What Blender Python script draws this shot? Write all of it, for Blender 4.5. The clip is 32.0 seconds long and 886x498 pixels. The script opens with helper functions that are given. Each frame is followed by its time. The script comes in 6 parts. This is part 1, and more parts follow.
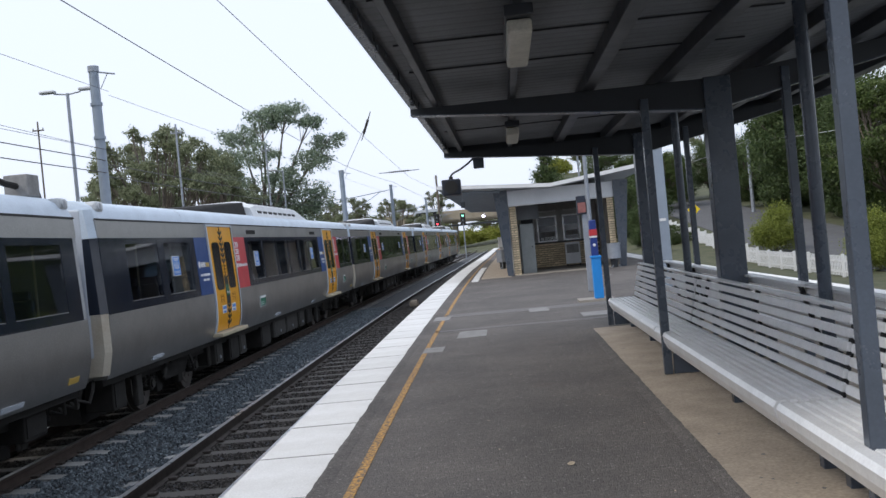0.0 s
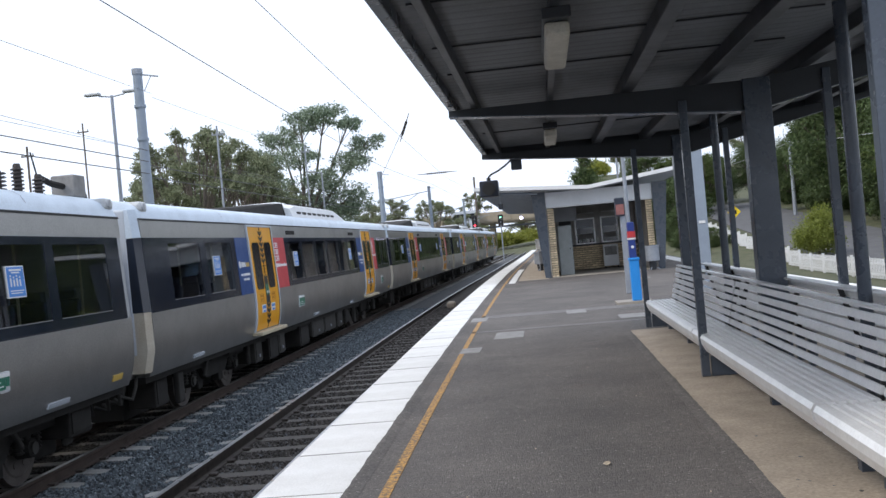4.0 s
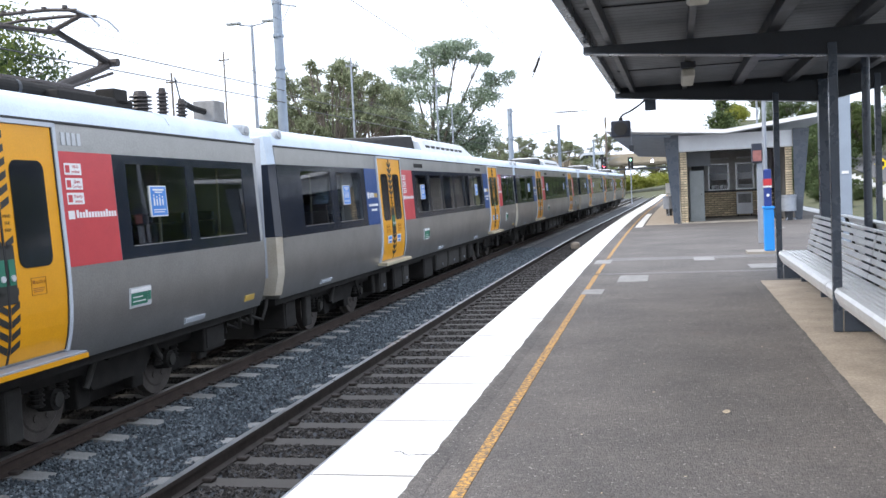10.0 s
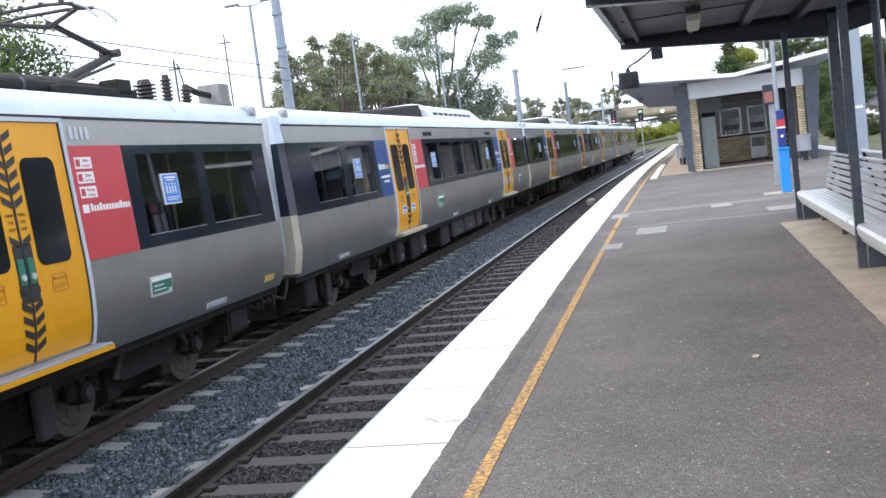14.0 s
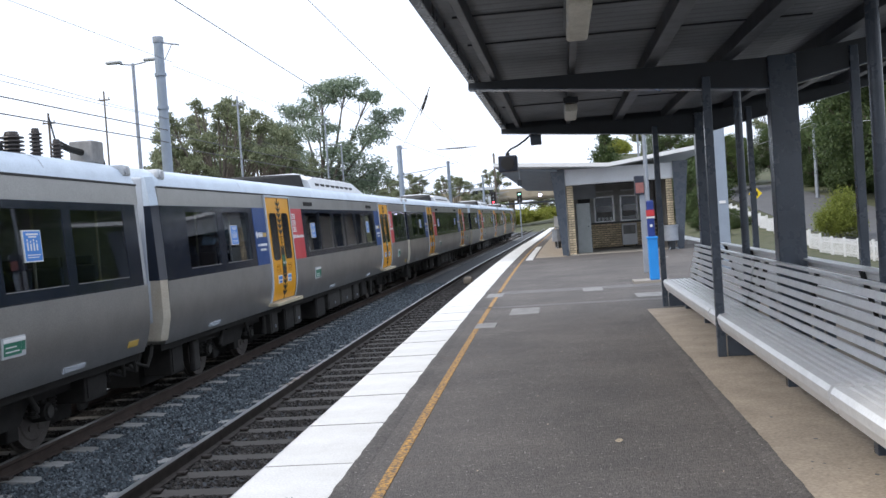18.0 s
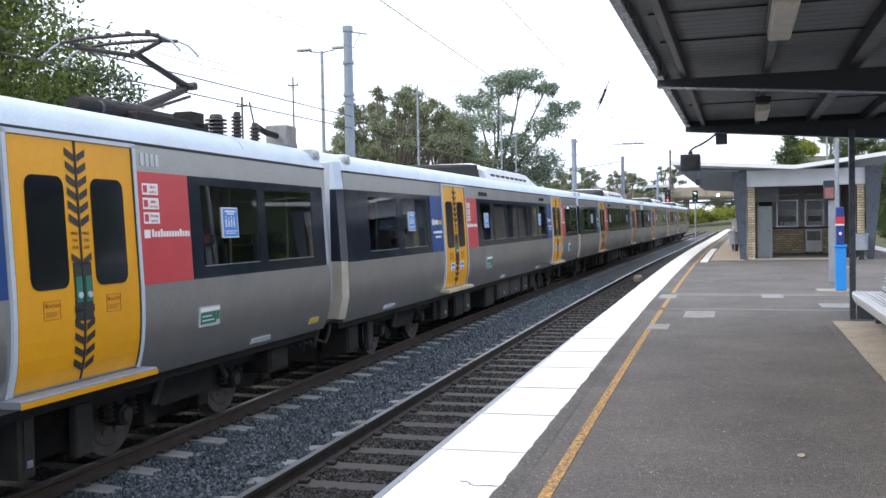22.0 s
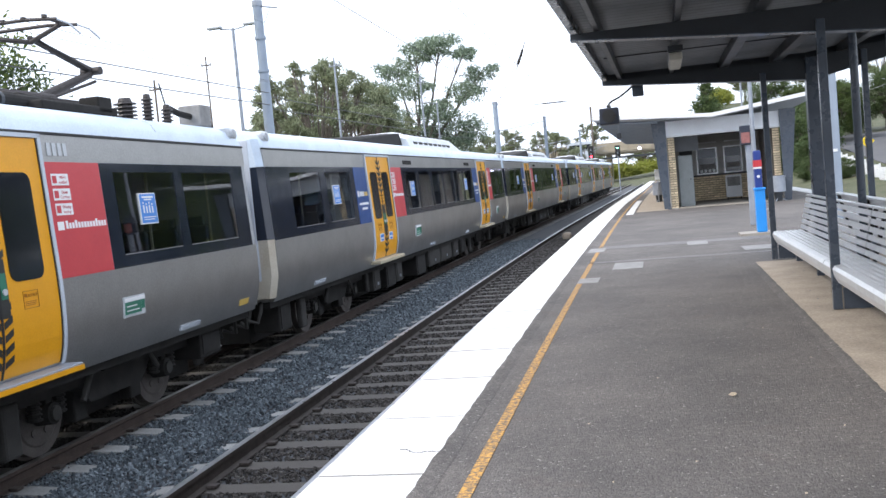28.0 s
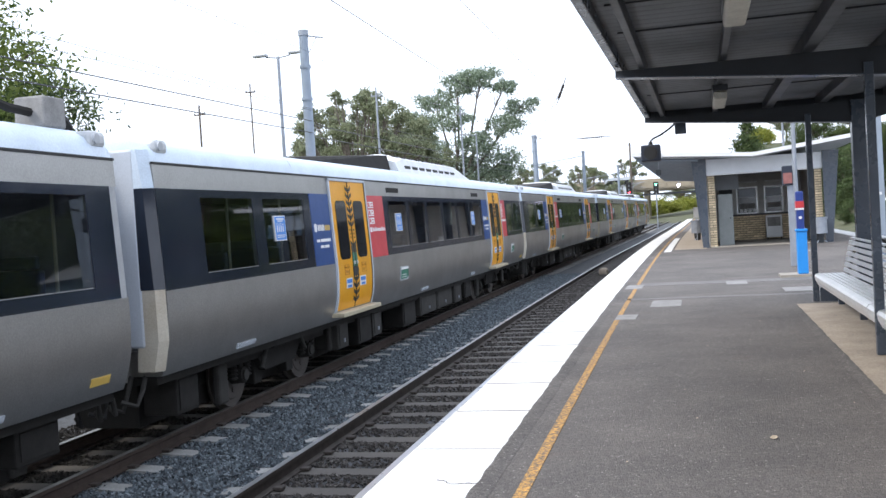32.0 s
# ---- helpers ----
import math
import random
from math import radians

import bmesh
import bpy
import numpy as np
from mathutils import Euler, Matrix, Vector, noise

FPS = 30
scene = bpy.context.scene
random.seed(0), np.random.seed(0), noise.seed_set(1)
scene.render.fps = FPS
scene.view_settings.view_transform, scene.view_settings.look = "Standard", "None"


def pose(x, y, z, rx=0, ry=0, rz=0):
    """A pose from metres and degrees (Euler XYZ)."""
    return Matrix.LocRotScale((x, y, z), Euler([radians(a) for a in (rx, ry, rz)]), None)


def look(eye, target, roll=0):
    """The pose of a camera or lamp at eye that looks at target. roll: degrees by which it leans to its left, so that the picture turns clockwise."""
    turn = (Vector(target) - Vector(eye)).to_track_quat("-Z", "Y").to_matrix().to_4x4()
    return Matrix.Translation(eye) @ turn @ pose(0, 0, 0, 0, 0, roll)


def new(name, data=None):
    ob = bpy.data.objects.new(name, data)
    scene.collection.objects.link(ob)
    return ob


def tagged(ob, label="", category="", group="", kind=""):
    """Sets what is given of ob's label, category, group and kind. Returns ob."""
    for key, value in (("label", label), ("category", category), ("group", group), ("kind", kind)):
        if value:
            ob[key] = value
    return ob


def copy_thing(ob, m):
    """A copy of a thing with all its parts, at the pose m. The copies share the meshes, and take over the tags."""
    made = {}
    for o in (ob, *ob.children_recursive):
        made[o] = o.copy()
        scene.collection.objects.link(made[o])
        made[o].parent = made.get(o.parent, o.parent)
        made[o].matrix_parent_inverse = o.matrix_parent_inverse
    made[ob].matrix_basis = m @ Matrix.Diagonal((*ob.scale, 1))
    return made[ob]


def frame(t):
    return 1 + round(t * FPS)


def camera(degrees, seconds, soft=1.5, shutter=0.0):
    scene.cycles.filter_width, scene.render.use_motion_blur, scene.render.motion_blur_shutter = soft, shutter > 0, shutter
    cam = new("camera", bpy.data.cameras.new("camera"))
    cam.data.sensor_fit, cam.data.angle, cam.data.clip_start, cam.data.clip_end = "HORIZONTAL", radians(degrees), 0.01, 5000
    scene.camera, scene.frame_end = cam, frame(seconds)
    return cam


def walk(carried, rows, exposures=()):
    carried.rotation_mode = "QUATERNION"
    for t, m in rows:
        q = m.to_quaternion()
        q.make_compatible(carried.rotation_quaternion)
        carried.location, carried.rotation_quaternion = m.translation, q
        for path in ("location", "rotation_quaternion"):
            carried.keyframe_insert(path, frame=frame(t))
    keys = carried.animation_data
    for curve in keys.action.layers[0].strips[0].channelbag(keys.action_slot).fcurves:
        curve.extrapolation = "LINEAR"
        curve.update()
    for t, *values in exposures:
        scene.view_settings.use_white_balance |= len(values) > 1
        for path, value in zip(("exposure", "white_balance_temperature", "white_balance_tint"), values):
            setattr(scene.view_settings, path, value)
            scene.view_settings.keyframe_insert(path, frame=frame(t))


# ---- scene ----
EXPOSURES = [(0, -0.5), (1, -0.45), (3, -0.25), (6, -0.12), (7, 0.0), (8, 0.05), (9, 0.3), (11, 0.52), (13, 0.55), (14, 0.5), (15, 0.42), (18, -0.08), (20, -0.1), (21, 0.0), (23, 0.28), (24, 0.35), (25, 0.45), (28, 0.42), (32, 0.35)]
cam = camera(49.8, 32.0)
PATH = [
    (0, (1.19, -1.224, 1.529), (1.056, 0.771, 1.512), -5.5),
    (0.5, (1.149, -1.255, 1.542), (0.999, 0.74, 1.526), -3.2),
    (1, (1.162, -1.256, 1.526), (1.014, 0.738, 1.5), -1.6),
    (1.5, (1.162, -1.24, 1.528), (1.014, 0.754, 1.504), -4.4),
    (2, (1.179, -1.232, 1.519), (0.917, 0.751, 1.508), -4.1),
    (2.5, (1.19, -1.257, 1.527), (0.997, 0.734, 1.519), -5.1),
    (3, (1.177, -1.271, 1.524), (0.865, 0.705, 1.544), -7.2),
    (3.5, (1.199, -1.296, 1.525), (0.95, 0.688, 1.532), -6.6),
    (5.5, (1.181, -1.284, 1.498), (1.0, 0.708, 1.473), -2.7),
    (6, (1.181, -1.261, 1.5), (1.035, 0.733, 1.471), -2.6),
    (6.5, (1.197, -1.266, 1.502), (0.972, 0.721, 1.468), -3.7),
    (7, (1.196, -1.29, 1.504), (0.812, 0.67, 1.389), -3.7),
    (7.5, (1.183, -1.295, 1.504), (0.739, 0.65, 1.357), -2.2),
    (8, (1.162, -1.291, 1.501), (0.671, 0.638, 1.306), -2.0),
    (8.5, (1.17, -1.28, 1.503), (0.659, 0.647, 1.346), -1.3),
    (9, (1.183, -1.285, 1.496), (0.675, 0.644, 1.346), -0.8),
    (9.5, (1.185, -1.294, 1.486), (0.674, 0.634, 1.336), -0.7),
    (10, (1.194, -1.311, 1.501), (0.718, 0.628, 1.383), -2.7),
    (10.5, (1.188, -1.32, 1.483), (0.709, 0.617, 1.346), -2.4),
    (11, (1.187, -1.314, 1.491), (0.709, 0.621, 1.327), -4.1),
    (11.5, (1.173, -1.31, 1.49), (0.656, 0.616, 1.329), -3.2),
    (12, (1.163, -1.31, 1.498), (0.603, 0.603, 1.342), -5.1),
    (12.5, (1.18, -1.296, 1.483), (0.617, 0.617, 1.329), -4.0),
    (13, (1.181, -1.281, 1.484), (0.66, 0.644, 1.327), -5.5),
    (13.5, (1.186, -1.267, 1.489), (0.67, 0.656, 1.308), -7.1),
    (14, (1.182, -1.275, 1.489), (0.668, 0.649, 1.306), -7.1),
    (14.5, (1.184, -1.273, 1.487), (0.67, 0.652, 1.309), -6.2),
    (15, (1.212, -1.26, 1.484), (0.833, 0.696, 1.309), -4.9),
    (15.5, (1.222, -1.235, 1.477), (0.97, 0.744, 1.339), -3.9),
    (17.5, (1.206, -1.238, 1.491), (0.949, 0.745, 1.428), -3.9),
    (18, (1.205, -1.232, 1.494), (0.952, 0.751, 1.44), -4.0),
    (18.5, (1.201, -1.247, 1.491), (0.946, 0.736, 1.443), -3.5),
    (19, (1.124, -1.295, 1.52), (0.522, 0.612, 1.5), -2.9),
    (19.5, (1.108, -1.342, 1.53), (0.372, 0.517, 1.588), -5.4),
    (20, (1.108, -1.349, 1.52), (0.354, 0.503, 1.525), -1.9),
    (20.5, (1.122, -1.354, 1.512), (0.452, 0.53, 1.472), 0.3),
    (21, (1.113, -1.349, 1.503), (0.463, 0.542, 1.453), 0.5),
    (21.5, (1.11, -1.335, 1.509), (0.518, 0.574, 1.447), 0.0),
    (22, (1.117, -1.331, 1.512), (0.523, 0.578, 1.456), -1.1),
    (22.5, (1.115, -1.325, 1.513), (0.525, 0.583, 1.401), -2.7),
    (23, (1.121, -1.327, 1.516), (0.521, 0.578, 1.412), -3.3),
    (23.5, (1.122, -1.316, 1.511), (0.499, 0.582, 1.418), -3.1),
    (24, (1.132, -1.287, 1.502), (0.604, 0.638, 1.372), -3.9),
    (24.5, (1.138, -1.263, 1.497), (0.677, 0.679, 1.37), -4.4),
    (25, (1.132, -1.247, 1.5), (0.696, 0.701, 1.373), -4.3),
    (25.5, (1.121, -1.239, 1.499), (0.693, 0.709, 1.352), -4.1),
    (27.5, (1.125, -1.233, 1.481), (0.727, 0.722, 1.339), -4.0),
    (28, (1.138, -1.25, 1.484), (0.68, 0.693, 1.357), -5.2),
    (28.5, (1.14, -1.227, 1.481), (0.666, 0.713, 1.364), -6.3),
    (29, (1.129, -1.248, 1.483), (0.64, 0.689, 1.379), -7.0),
    (29.5, (1.122, -1.241, 1.477), (0.604, 0.688, 1.386), -6.3),
    (30, (1.119, -1.28, 1.477), (0.583, 0.643, 1.355), -5.4),
    (30.5, (1.135, -1.293, 1.472), (0.656, 0.644, 1.33), -3.3),
    (31, (1.123, -1.311, 1.481), (0.65, 0.628, 1.354), -2.3),
    (31.5, (1.121, -1.287, 1.492), (0.618, 0.646, 1.388), -3.5),
    (32, (1.097, -1.297, 1.493), (0.573, 0.632, 1.436), -3.5),
]
walk(cam, [(t, look(eye, target, roll)) for t, eye, target, roll in PATH],
     exposures=EXPOSURES)


# ---- world and sun ----
world = bpy.data.worlds.new("world")
scene.world = world
world.use_nodes = True
_n, _l = world.node_tree.nodes, world.node_tree.links
_bg = _n["Background"]
_sky = _n.new("ShaderNodeTexSky")
_sky.sky_type = "NISHITA"
_sky.sun_disc = False
_sky.sun_elevation = radians(48)
_sky.sun_rotation = radians(-122)
_sky.dust_density = 4.0
_sky.air_density = 1.4
_mix = _n.new("ShaderNodeMix")
_mix.data_type = "RGBA"
_mix.inputs["Factor"].default_value = 0.76
_mix.inputs["B"].default_value = (14.2, 15.5, 18.2, 1)
_l.new(_sky.outputs["Color"], _mix.inputs["A"])
_l.new(_mix.outputs["Result"], _bg.inputs["Color"])
_bg.inputs["Strength"].default_value = 0.112

sun_data = bpy.data.lights.new("sun", "SUN")
sun_data.energy = 2.5
sun_data.angle = radians(16)
sun_data.color = (1.0, 0.95, 0.88)
sun = new("sun", sun_data)
sun.matrix_world = look((-80, -30, 95), (0, 20, 0))


# ---- materials ----
def mat(name, col, rough=0.6, metal=0.0, var=0.15, scale=4.0, bump=0.0, bscale=60.0, col2=None, spec=0.5, rnd=0.0):
    """A surface with large stains and fine grain, and relief where it has any."""
    m = bpy.data.materials.new(name)
    m.use_nodes = True
    n, l = m.node_tree.nodes, m.node_tree.links
    b = n["Principled BSDF"]
    b.inputs["Roughness"].default_value = rough
    b.inputs["Metallic"].default_value = metal
    b.inputs["Specular IOR Level"].default_value = spec
    tc = n.new("ShaderNodeTexCoord")
    big = n.new("ShaderNodeTexNoise")
    big.inputs["Scale"].default_value = scale
    big.inputs["Detail"].default_value = 5
    big.inputs["Roughness"].default_value = 0.65
    fine = n.new("ShaderNodeTexNoise")
    fine.inputs["Scale"].default_value = bscale
    fine.inputs["Detail"].default_value = 3
    l.new(tc.outputs["Object"], big.inputs["Vector"])
    l.new(tc.outputs["Object"], fine.inputs["Vector"])
    c2 = col2 or tuple(c * 0.55 for c in col)
    mx = n.new("ShaderNodeMix")
    mx.data_type = "RGBA"
    mx.inputs["A"].default_value = (*col, 1)
    mx.inputs["B"].default_value = (*c2, 1)
    ramp = n.new("ShaderNodeMapRange")
    ramp.inputs["From Min"].default_value = 0.38
    ramp.inputs["From Max"].default_value = 0.72
    ramp.inputs["To Max"].default_value = min(1.0, var * 3)
    l.new(big.outputs["Fac"], ramp.inputs["Value"])
    l.new(ramp.outputs["Result"], mx.inputs["Factor"])
    g = n.new("ShaderNodeMix")
    g.data_type = "RGBA"
    g.blend_type = "MULTIPLY"
    g.inputs["Factor"].default_value = min(1.0, var * 2)
    l.new(mx.outputs["Result"], g.inputs["A"])
    gr = n.new("ShaderNodeMapRange")
    gr.inputs["From Min"].default_value = 0.3
    gr.inputs["From Max"].default_value = 0.7
    gr.inputs["To Min"].default_value = 0.6
    gr.inputs["To Max"].default_value = 1.25
    l.new(fine.outputs["Fac"], gr.inputs["Value"])
    l.new(gr.outputs["Result"], g.inputs["B"])
    out = g.outputs["Result"]
    if rnd:
        oi = n.new("ShaderNodeObjectInfo")
        rr = n.new("ShaderNodeMapRange")
        rr.inputs["To Min"].default_value = 1 - rnd
        rr.inputs["To Max"].default_value = 1 + rnd
        l.new(oi.outputs["Random"], rr.inputs["Value"])
        hm = n.new("ShaderNodeMix")
        hm.data_type = "RGBA"
        hm.blend_type = "MULTIPLY"
        hm.inputs["Factor"].default_value = 1.0
        l.new(out, hm.inputs["A"])
        l.new(rr.outputs["Result"], hm.inputs["B"])
        out = hm.outputs["Result"]
    l.new(out, b.inputs["Base Color"])
    rg = n.new("ShaderNodeMapRange")
    rg.inputs["To Min"].default_value = max(0.02, rough - 0.12)
    rg.inputs["To Max"].default_value = min(1.0, rough + 0.12)
    l.new(big.outputs["Fac"], rg.inputs["Value"])
    l.new(rg.outputs["Result"], b.inputs["Roughness"])
    if bump:
        bp = n.new("ShaderNodeBump")
        bp.inputs["Strength"].default_value = bump
        bp.inputs["Distance"].default_value = 0.01
        l.new(fine.outputs["Fac"], bp.inputs["Height"])
        l.new(bp.outputs["Normal"], b.inputs["Normal"])
    return m


def glow(name, col, strength):
    m = bpy.data.materials.new(name)
    m.use_nodes = True
    b = m.node_tree.nodes["Principled BSDF"]
    b.inputs["Base Color"].default_value = (*col, 1)
    b.inputs["Emission Color"].default_value = (*col, 1)
    b.inputs["Emission Strength"].default_value = strength
    return m


def asphalt_mat(name, dark, pale):
    """Rolled asphalt: chips of many greys, pits, pale flecks and broad worn or damp stains."""
    m = bpy.data.materials.new(name)
    m.use_nodes = True
    n, l = m.node_tree.nodes, m.node_tree.links
    b = n["Principled BSDF"]
    b.inputs["Roughness"].default_value = 0.82
    tc = n.new("ShaderNodeTexCoord")

    def noise(scale, detail, rough=0.6):
        t = n.new("ShaderNodeTexNoise")
        t.inputs["Scale"].default_value = scale
        t.inputs["Detail"].default_value = detail
        t.inputs["Roughness"].default_value = rough
        l.new(tc.outputs["Object"], t.inputs["Vector"])
        return t.outputs["Fac"]

    def remap(sock, a, c, d, e):
        r = n.new("ShaderNodeMapRange")
        for k, v in (("From Min", a), ("From Max", c), ("To Min", d), ("To Max", e)):
            r.inputs[k].default_value = v
        l.new(sock, r.inputs["Value"])
        return r.outputs["Result"]

    def blend(mode, fac, a, c):
        x = n.new("ShaderNodeMix")
        x.data_type = "RGBA"
        x.blend_type = mode
        for sock, v in ((x.inputs["Factor"], fac), (x.inputs["A"], a), (x.inputs["B"], c)):
            if isinstance(v, (tuple, float)):
                sock.default_value = v
            else:
                l.new(v, sock)
        return x.outputs["Result"]

    chips = n.new("ShaderNodeTexVoronoi")
    chips.inputs["Scale"].default_value = 95.0
    l.new(tc.outputs["Object"], chips.inputs["Vector"])
    tone = n.new("ShaderNodeSeparateColor")
    l.new(chips.outputs["Color"], tone.inputs["Color"])
    col = blend("MIX", remap(noise(0.55, 6, 0.7), 0.36, 0.66, 0.0, 1.0), (*dark, 1.0), (*pale, 1.0))
    col = blend("MULTIPLY", 1.0, col, remap(tone.outputs["Red"], 0.0, 1.0, 0.74, 1.26))
    col = blend("MULTIPLY", 0.85, col, remap(noise(24.0, 4, 0.75), 0.32, 0.68, 0.70, 1.30))
    col = blend("MIX", remap(tone.outputs["Green"], 0.984, 0.99, 0.0, 0.7), col, (0.34, 0.325, 0.30, 1.0))
    col = blend("MIX", remap(noise(1.7, 5, 0.6), 0.60, 0.74, 0.0, 0.45), col, (0.105, 0.078, 0.064, 1.0))
    l.new(col, b.inputs["Base Color"])
    bp = n.new("ShaderNodeBump")
    bp.inputs["Strength"].default_value = 0.85
    bp.inputs["Distance"].default_value = 0.008
    l.new(chips.outputs["Distance"], bp.inputs["Height"])
    bp.invert = True
    l.new(bp.outputs["Normal"], b.inputs["Normal"])
    return m


def sleeper_mat():
    """Pale concrete at the ends, browned by brake dust between and beside the rails."""
    m = mat("sleeper_concrete", (0.31, 0.31, 0.30), 0.9, var=0.2, scale=5, bump=0.3, bscale=50, rnd=0.18)
    n, l = m.node_tree.nodes, m.node_tree.links
    b = n["Principled BSDF"]
    was = b.inputs["Base Color"].links[0].from_socket
    tc = n.new("ShaderNodeTexCoord")
    xyz = n.new("ShaderNodeSeparateXYZ")
    l.new(tc.outputs["Object"], xyz.inputs["Vector"])
    ab = n.new("ShaderNodeMath")
    ab.operation = "ABSOLUTE"
    l.new(xyz.outputs["X"], ab.inputs[0])
    r = n.new("ShaderNodeMapRange")
    for k, v in (("From Min", 0.60), ("From Max", 0.82), ("To Min", 0.9), ("To Max", 0.0)):
        r.inputs[k].default_value = v
    l.new(ab.outputs["Value"], r.inputs["Value"])
    mx = n.new("ShaderNodeMix")
    mx.data_type = "RGBA"
    mx.inputs["B"].default_value = (0.080, 0.070, 0.061, 1)
    l.new(r.outputs["Result"], mx.inputs["Factor"])
    l.new(was, mx.inputs["A"])
    l.new(mx.outputs["Result"], b.inputs["Base Color"])
    return m


M = {}
M["sleeper"] = sleeper_mat()
M["asphalt"] = asphalt_mat("asphalt", (0.080, 0.073, 0.069), (0.136, 0.122, 0.113))
M["coping"] = mat("white_painted_concrete", (0.72, 0.72, 0.715), 0.7, var=0.17, scale=2.2, bump=0.15, bscale=70, col2=(0.50, 0.49, 0.465), rnd=0.06)
M["jointgrey"] = mat("grey_joint", (0.30, 0.29, 0.27), 0.9, var=0.2, scale=9)
M["concrete"] = mat("concrete", (0.34, 0.31, 0.27), 0.85, var=0.2, scale=1.3, bump=0.2, bscale=60)
M["slab"] = mat("slab_concrete", (0.40, 0.335, 0.265), 0.8, var=0.3, scale=2.2, bump=0.15, bscale=50, col2=(0.28, 0.235, 0.185))
# near-black: the train's shadow on the ballast is put into this colour
M["shadebed"] = mat("shaded_ballast", (0.016, 0.014, 0.013), 0.9, var=0.3, scale=9, bump=0.6, bscale=45)
M["ballast"] = mat("ballast", (0.075, 0.08, 0.088), 0.9, var=0.3, scale=9, bump=0.6, bscale=45, col2=(0.035, 0.036, 0.04))
M["rail"] = mat("rail_rust", (0.065, 0.052, 0.045), 0.7, metal=0.3, var=0.3, scale=6)
M["rail_brown"] = mat("brown_rail_rust", (0.052, 0.034, 0.026), 0.8, var=0.3, scale=6)
M["railtop"] = mat("rail_running_top", (0.62, 0.63, 0.65), 0.3, metal=1.0, var=0.05)
M["stainless"] = mat("brushed_stainless", (0.43, 0.425, 0.415), 0.36, metal=0.9, var=0.14, scale=1.2, col2=(0.29, 0.28, 0.265), spec=0.25)
M["roofpaint"] = mat("pale_roof_paint", (0.60, 0.69, 0.79), 0.42, var=0.12, scale=1.5)
M["black"] = mat("black_rubber", (0.02, 0.02, 0.021), 0.7, var=0.2)
# grime, darkened further so the gloom beneath the floor is in the colour
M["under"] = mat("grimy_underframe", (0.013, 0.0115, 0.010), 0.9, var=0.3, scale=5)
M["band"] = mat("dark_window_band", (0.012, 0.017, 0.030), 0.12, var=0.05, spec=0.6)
M["yellow"] = mat("yellow_door_paint", (0.74, 0.335, 0.004), 0.38, var=0.07, scale=2)
M["red"] = mat("red_panel", (0.52, 0.045, 0.055), 0.4, var=0.06)
M["blue"] = mat("blue_panel", (0.010, 0.055, 0.21), 0.35, var=0.06)
M["steel"] = mat("painted_grey_steel", (0.066, 0.082, 0.108), 0.28, var=0.12, scale=3)
M["steel_d"] = mat("dark_grey_steel", (0.027, 0.032, 0.040), 0.42, var=0.15, scale=3)
M["galv"] = mat("galvanised_steel", (0.33, 0.36, 0.41), 0.5, metal=0.4, var=0.15, scale=4)
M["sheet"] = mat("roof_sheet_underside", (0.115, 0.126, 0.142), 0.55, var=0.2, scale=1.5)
M["alu"] = mat("anodised_aluminium", (0.90, 0.905, 0.91), 0.34, metal=0.25, var=0.08, scale=5)
M["white"] = mat("white_paint", (0.74, 0.75, 0.76), 0.6, var=0.08, scale=2)
M["pale"] = mat("pale_grey_paint", (0.50, 0.54, 0.60), 0.55, var=0.08, scale=2)
M["brick"] = mat("cream_brick", (0.74, 0.60, 0.40), 0.85, var=0.2, scale=8, bump=0.3, bscale=80, rnd=0.25)
M["joint"] = mat("dark_recessed_joint", (0.15, 0.125, 0.10), 0.95, var=0.15)
M["mortar"] = mat("mortar", (0.42, 0.39, 0.35), 0.95, var=0.15)
M["bark"] = mat("bark", (0.17, 0.14, 0.115), 0.9, var=0.3, scale=6)
M["grass"] = mat("grass", (0.088, 0.085, 0.042), 0.95, var=0.33, scale=0.9, bump=1.0, bscale=7, col2=(0.030, 0.048, 0.014))
M["road"] = mat("road_asphalt", (0.10, 0.10, 0.105), 0.85, var=0.15, scale=1)


# ---- mesh helpers ----
def mesh_object(name, verts, faces, material, smooth=False):
    me = bpy.data.meshes.new(name)
    me.from_pydata(verts, [], faces)
    me.materials.append(material)
    if smooth:
        for p in me.polygons:
            p.use_smooth = True
    me.update()
    return new(name, me)


def part(name, bm, material, parent=None, label="", smooth=False):
    """Links a bmesh as one mesh object under a thing or a part."""
    me = bpy.data.meshes.new(name)
    bm.to_mesh(me)
    bm.free()
    me.materials.append(material)
    if smooth:
        for p in me.polygons:
            p.use_smooth = True
    ob = new(name, me)
    if parent:
        ob.parent = parent
    if label:
        ob["label"] = label
    return ob


def share(name, data, m, parent=None):
    ob = new(name, data)
    ob.matrix_basis = m
    ob.parent = parent
    return ob


def empty(name, m=None, **tags):
    ob = new(name)
    if m is not None:
        ob.matrix_basis = m
    return tagged(ob, **tags)


def bx(x0, x1, y0, y1, z0, z1, bevel=0.0, bm=None):
    """A box between two corners, with its edges bevelled."""
    own = bm or bmesh.new()
    r = bmesh.ops.create_cube(own, size=1, matrix=Matrix.LocRotScale(((x0 + x1) / 2, (y0 + y1) / 2, (z0 + z1) / 2), None, (abs(x1 - x0), abs(y1 - y0), abs(z1 - z0))))
    if bevel:
        es = list({e for v in r["verts"] for e in v.link_edges})
        bmesh.ops.bevel(own, geom=es, offset=bevel, segments=2, affect="EDGES", profile=0.5)
    return own


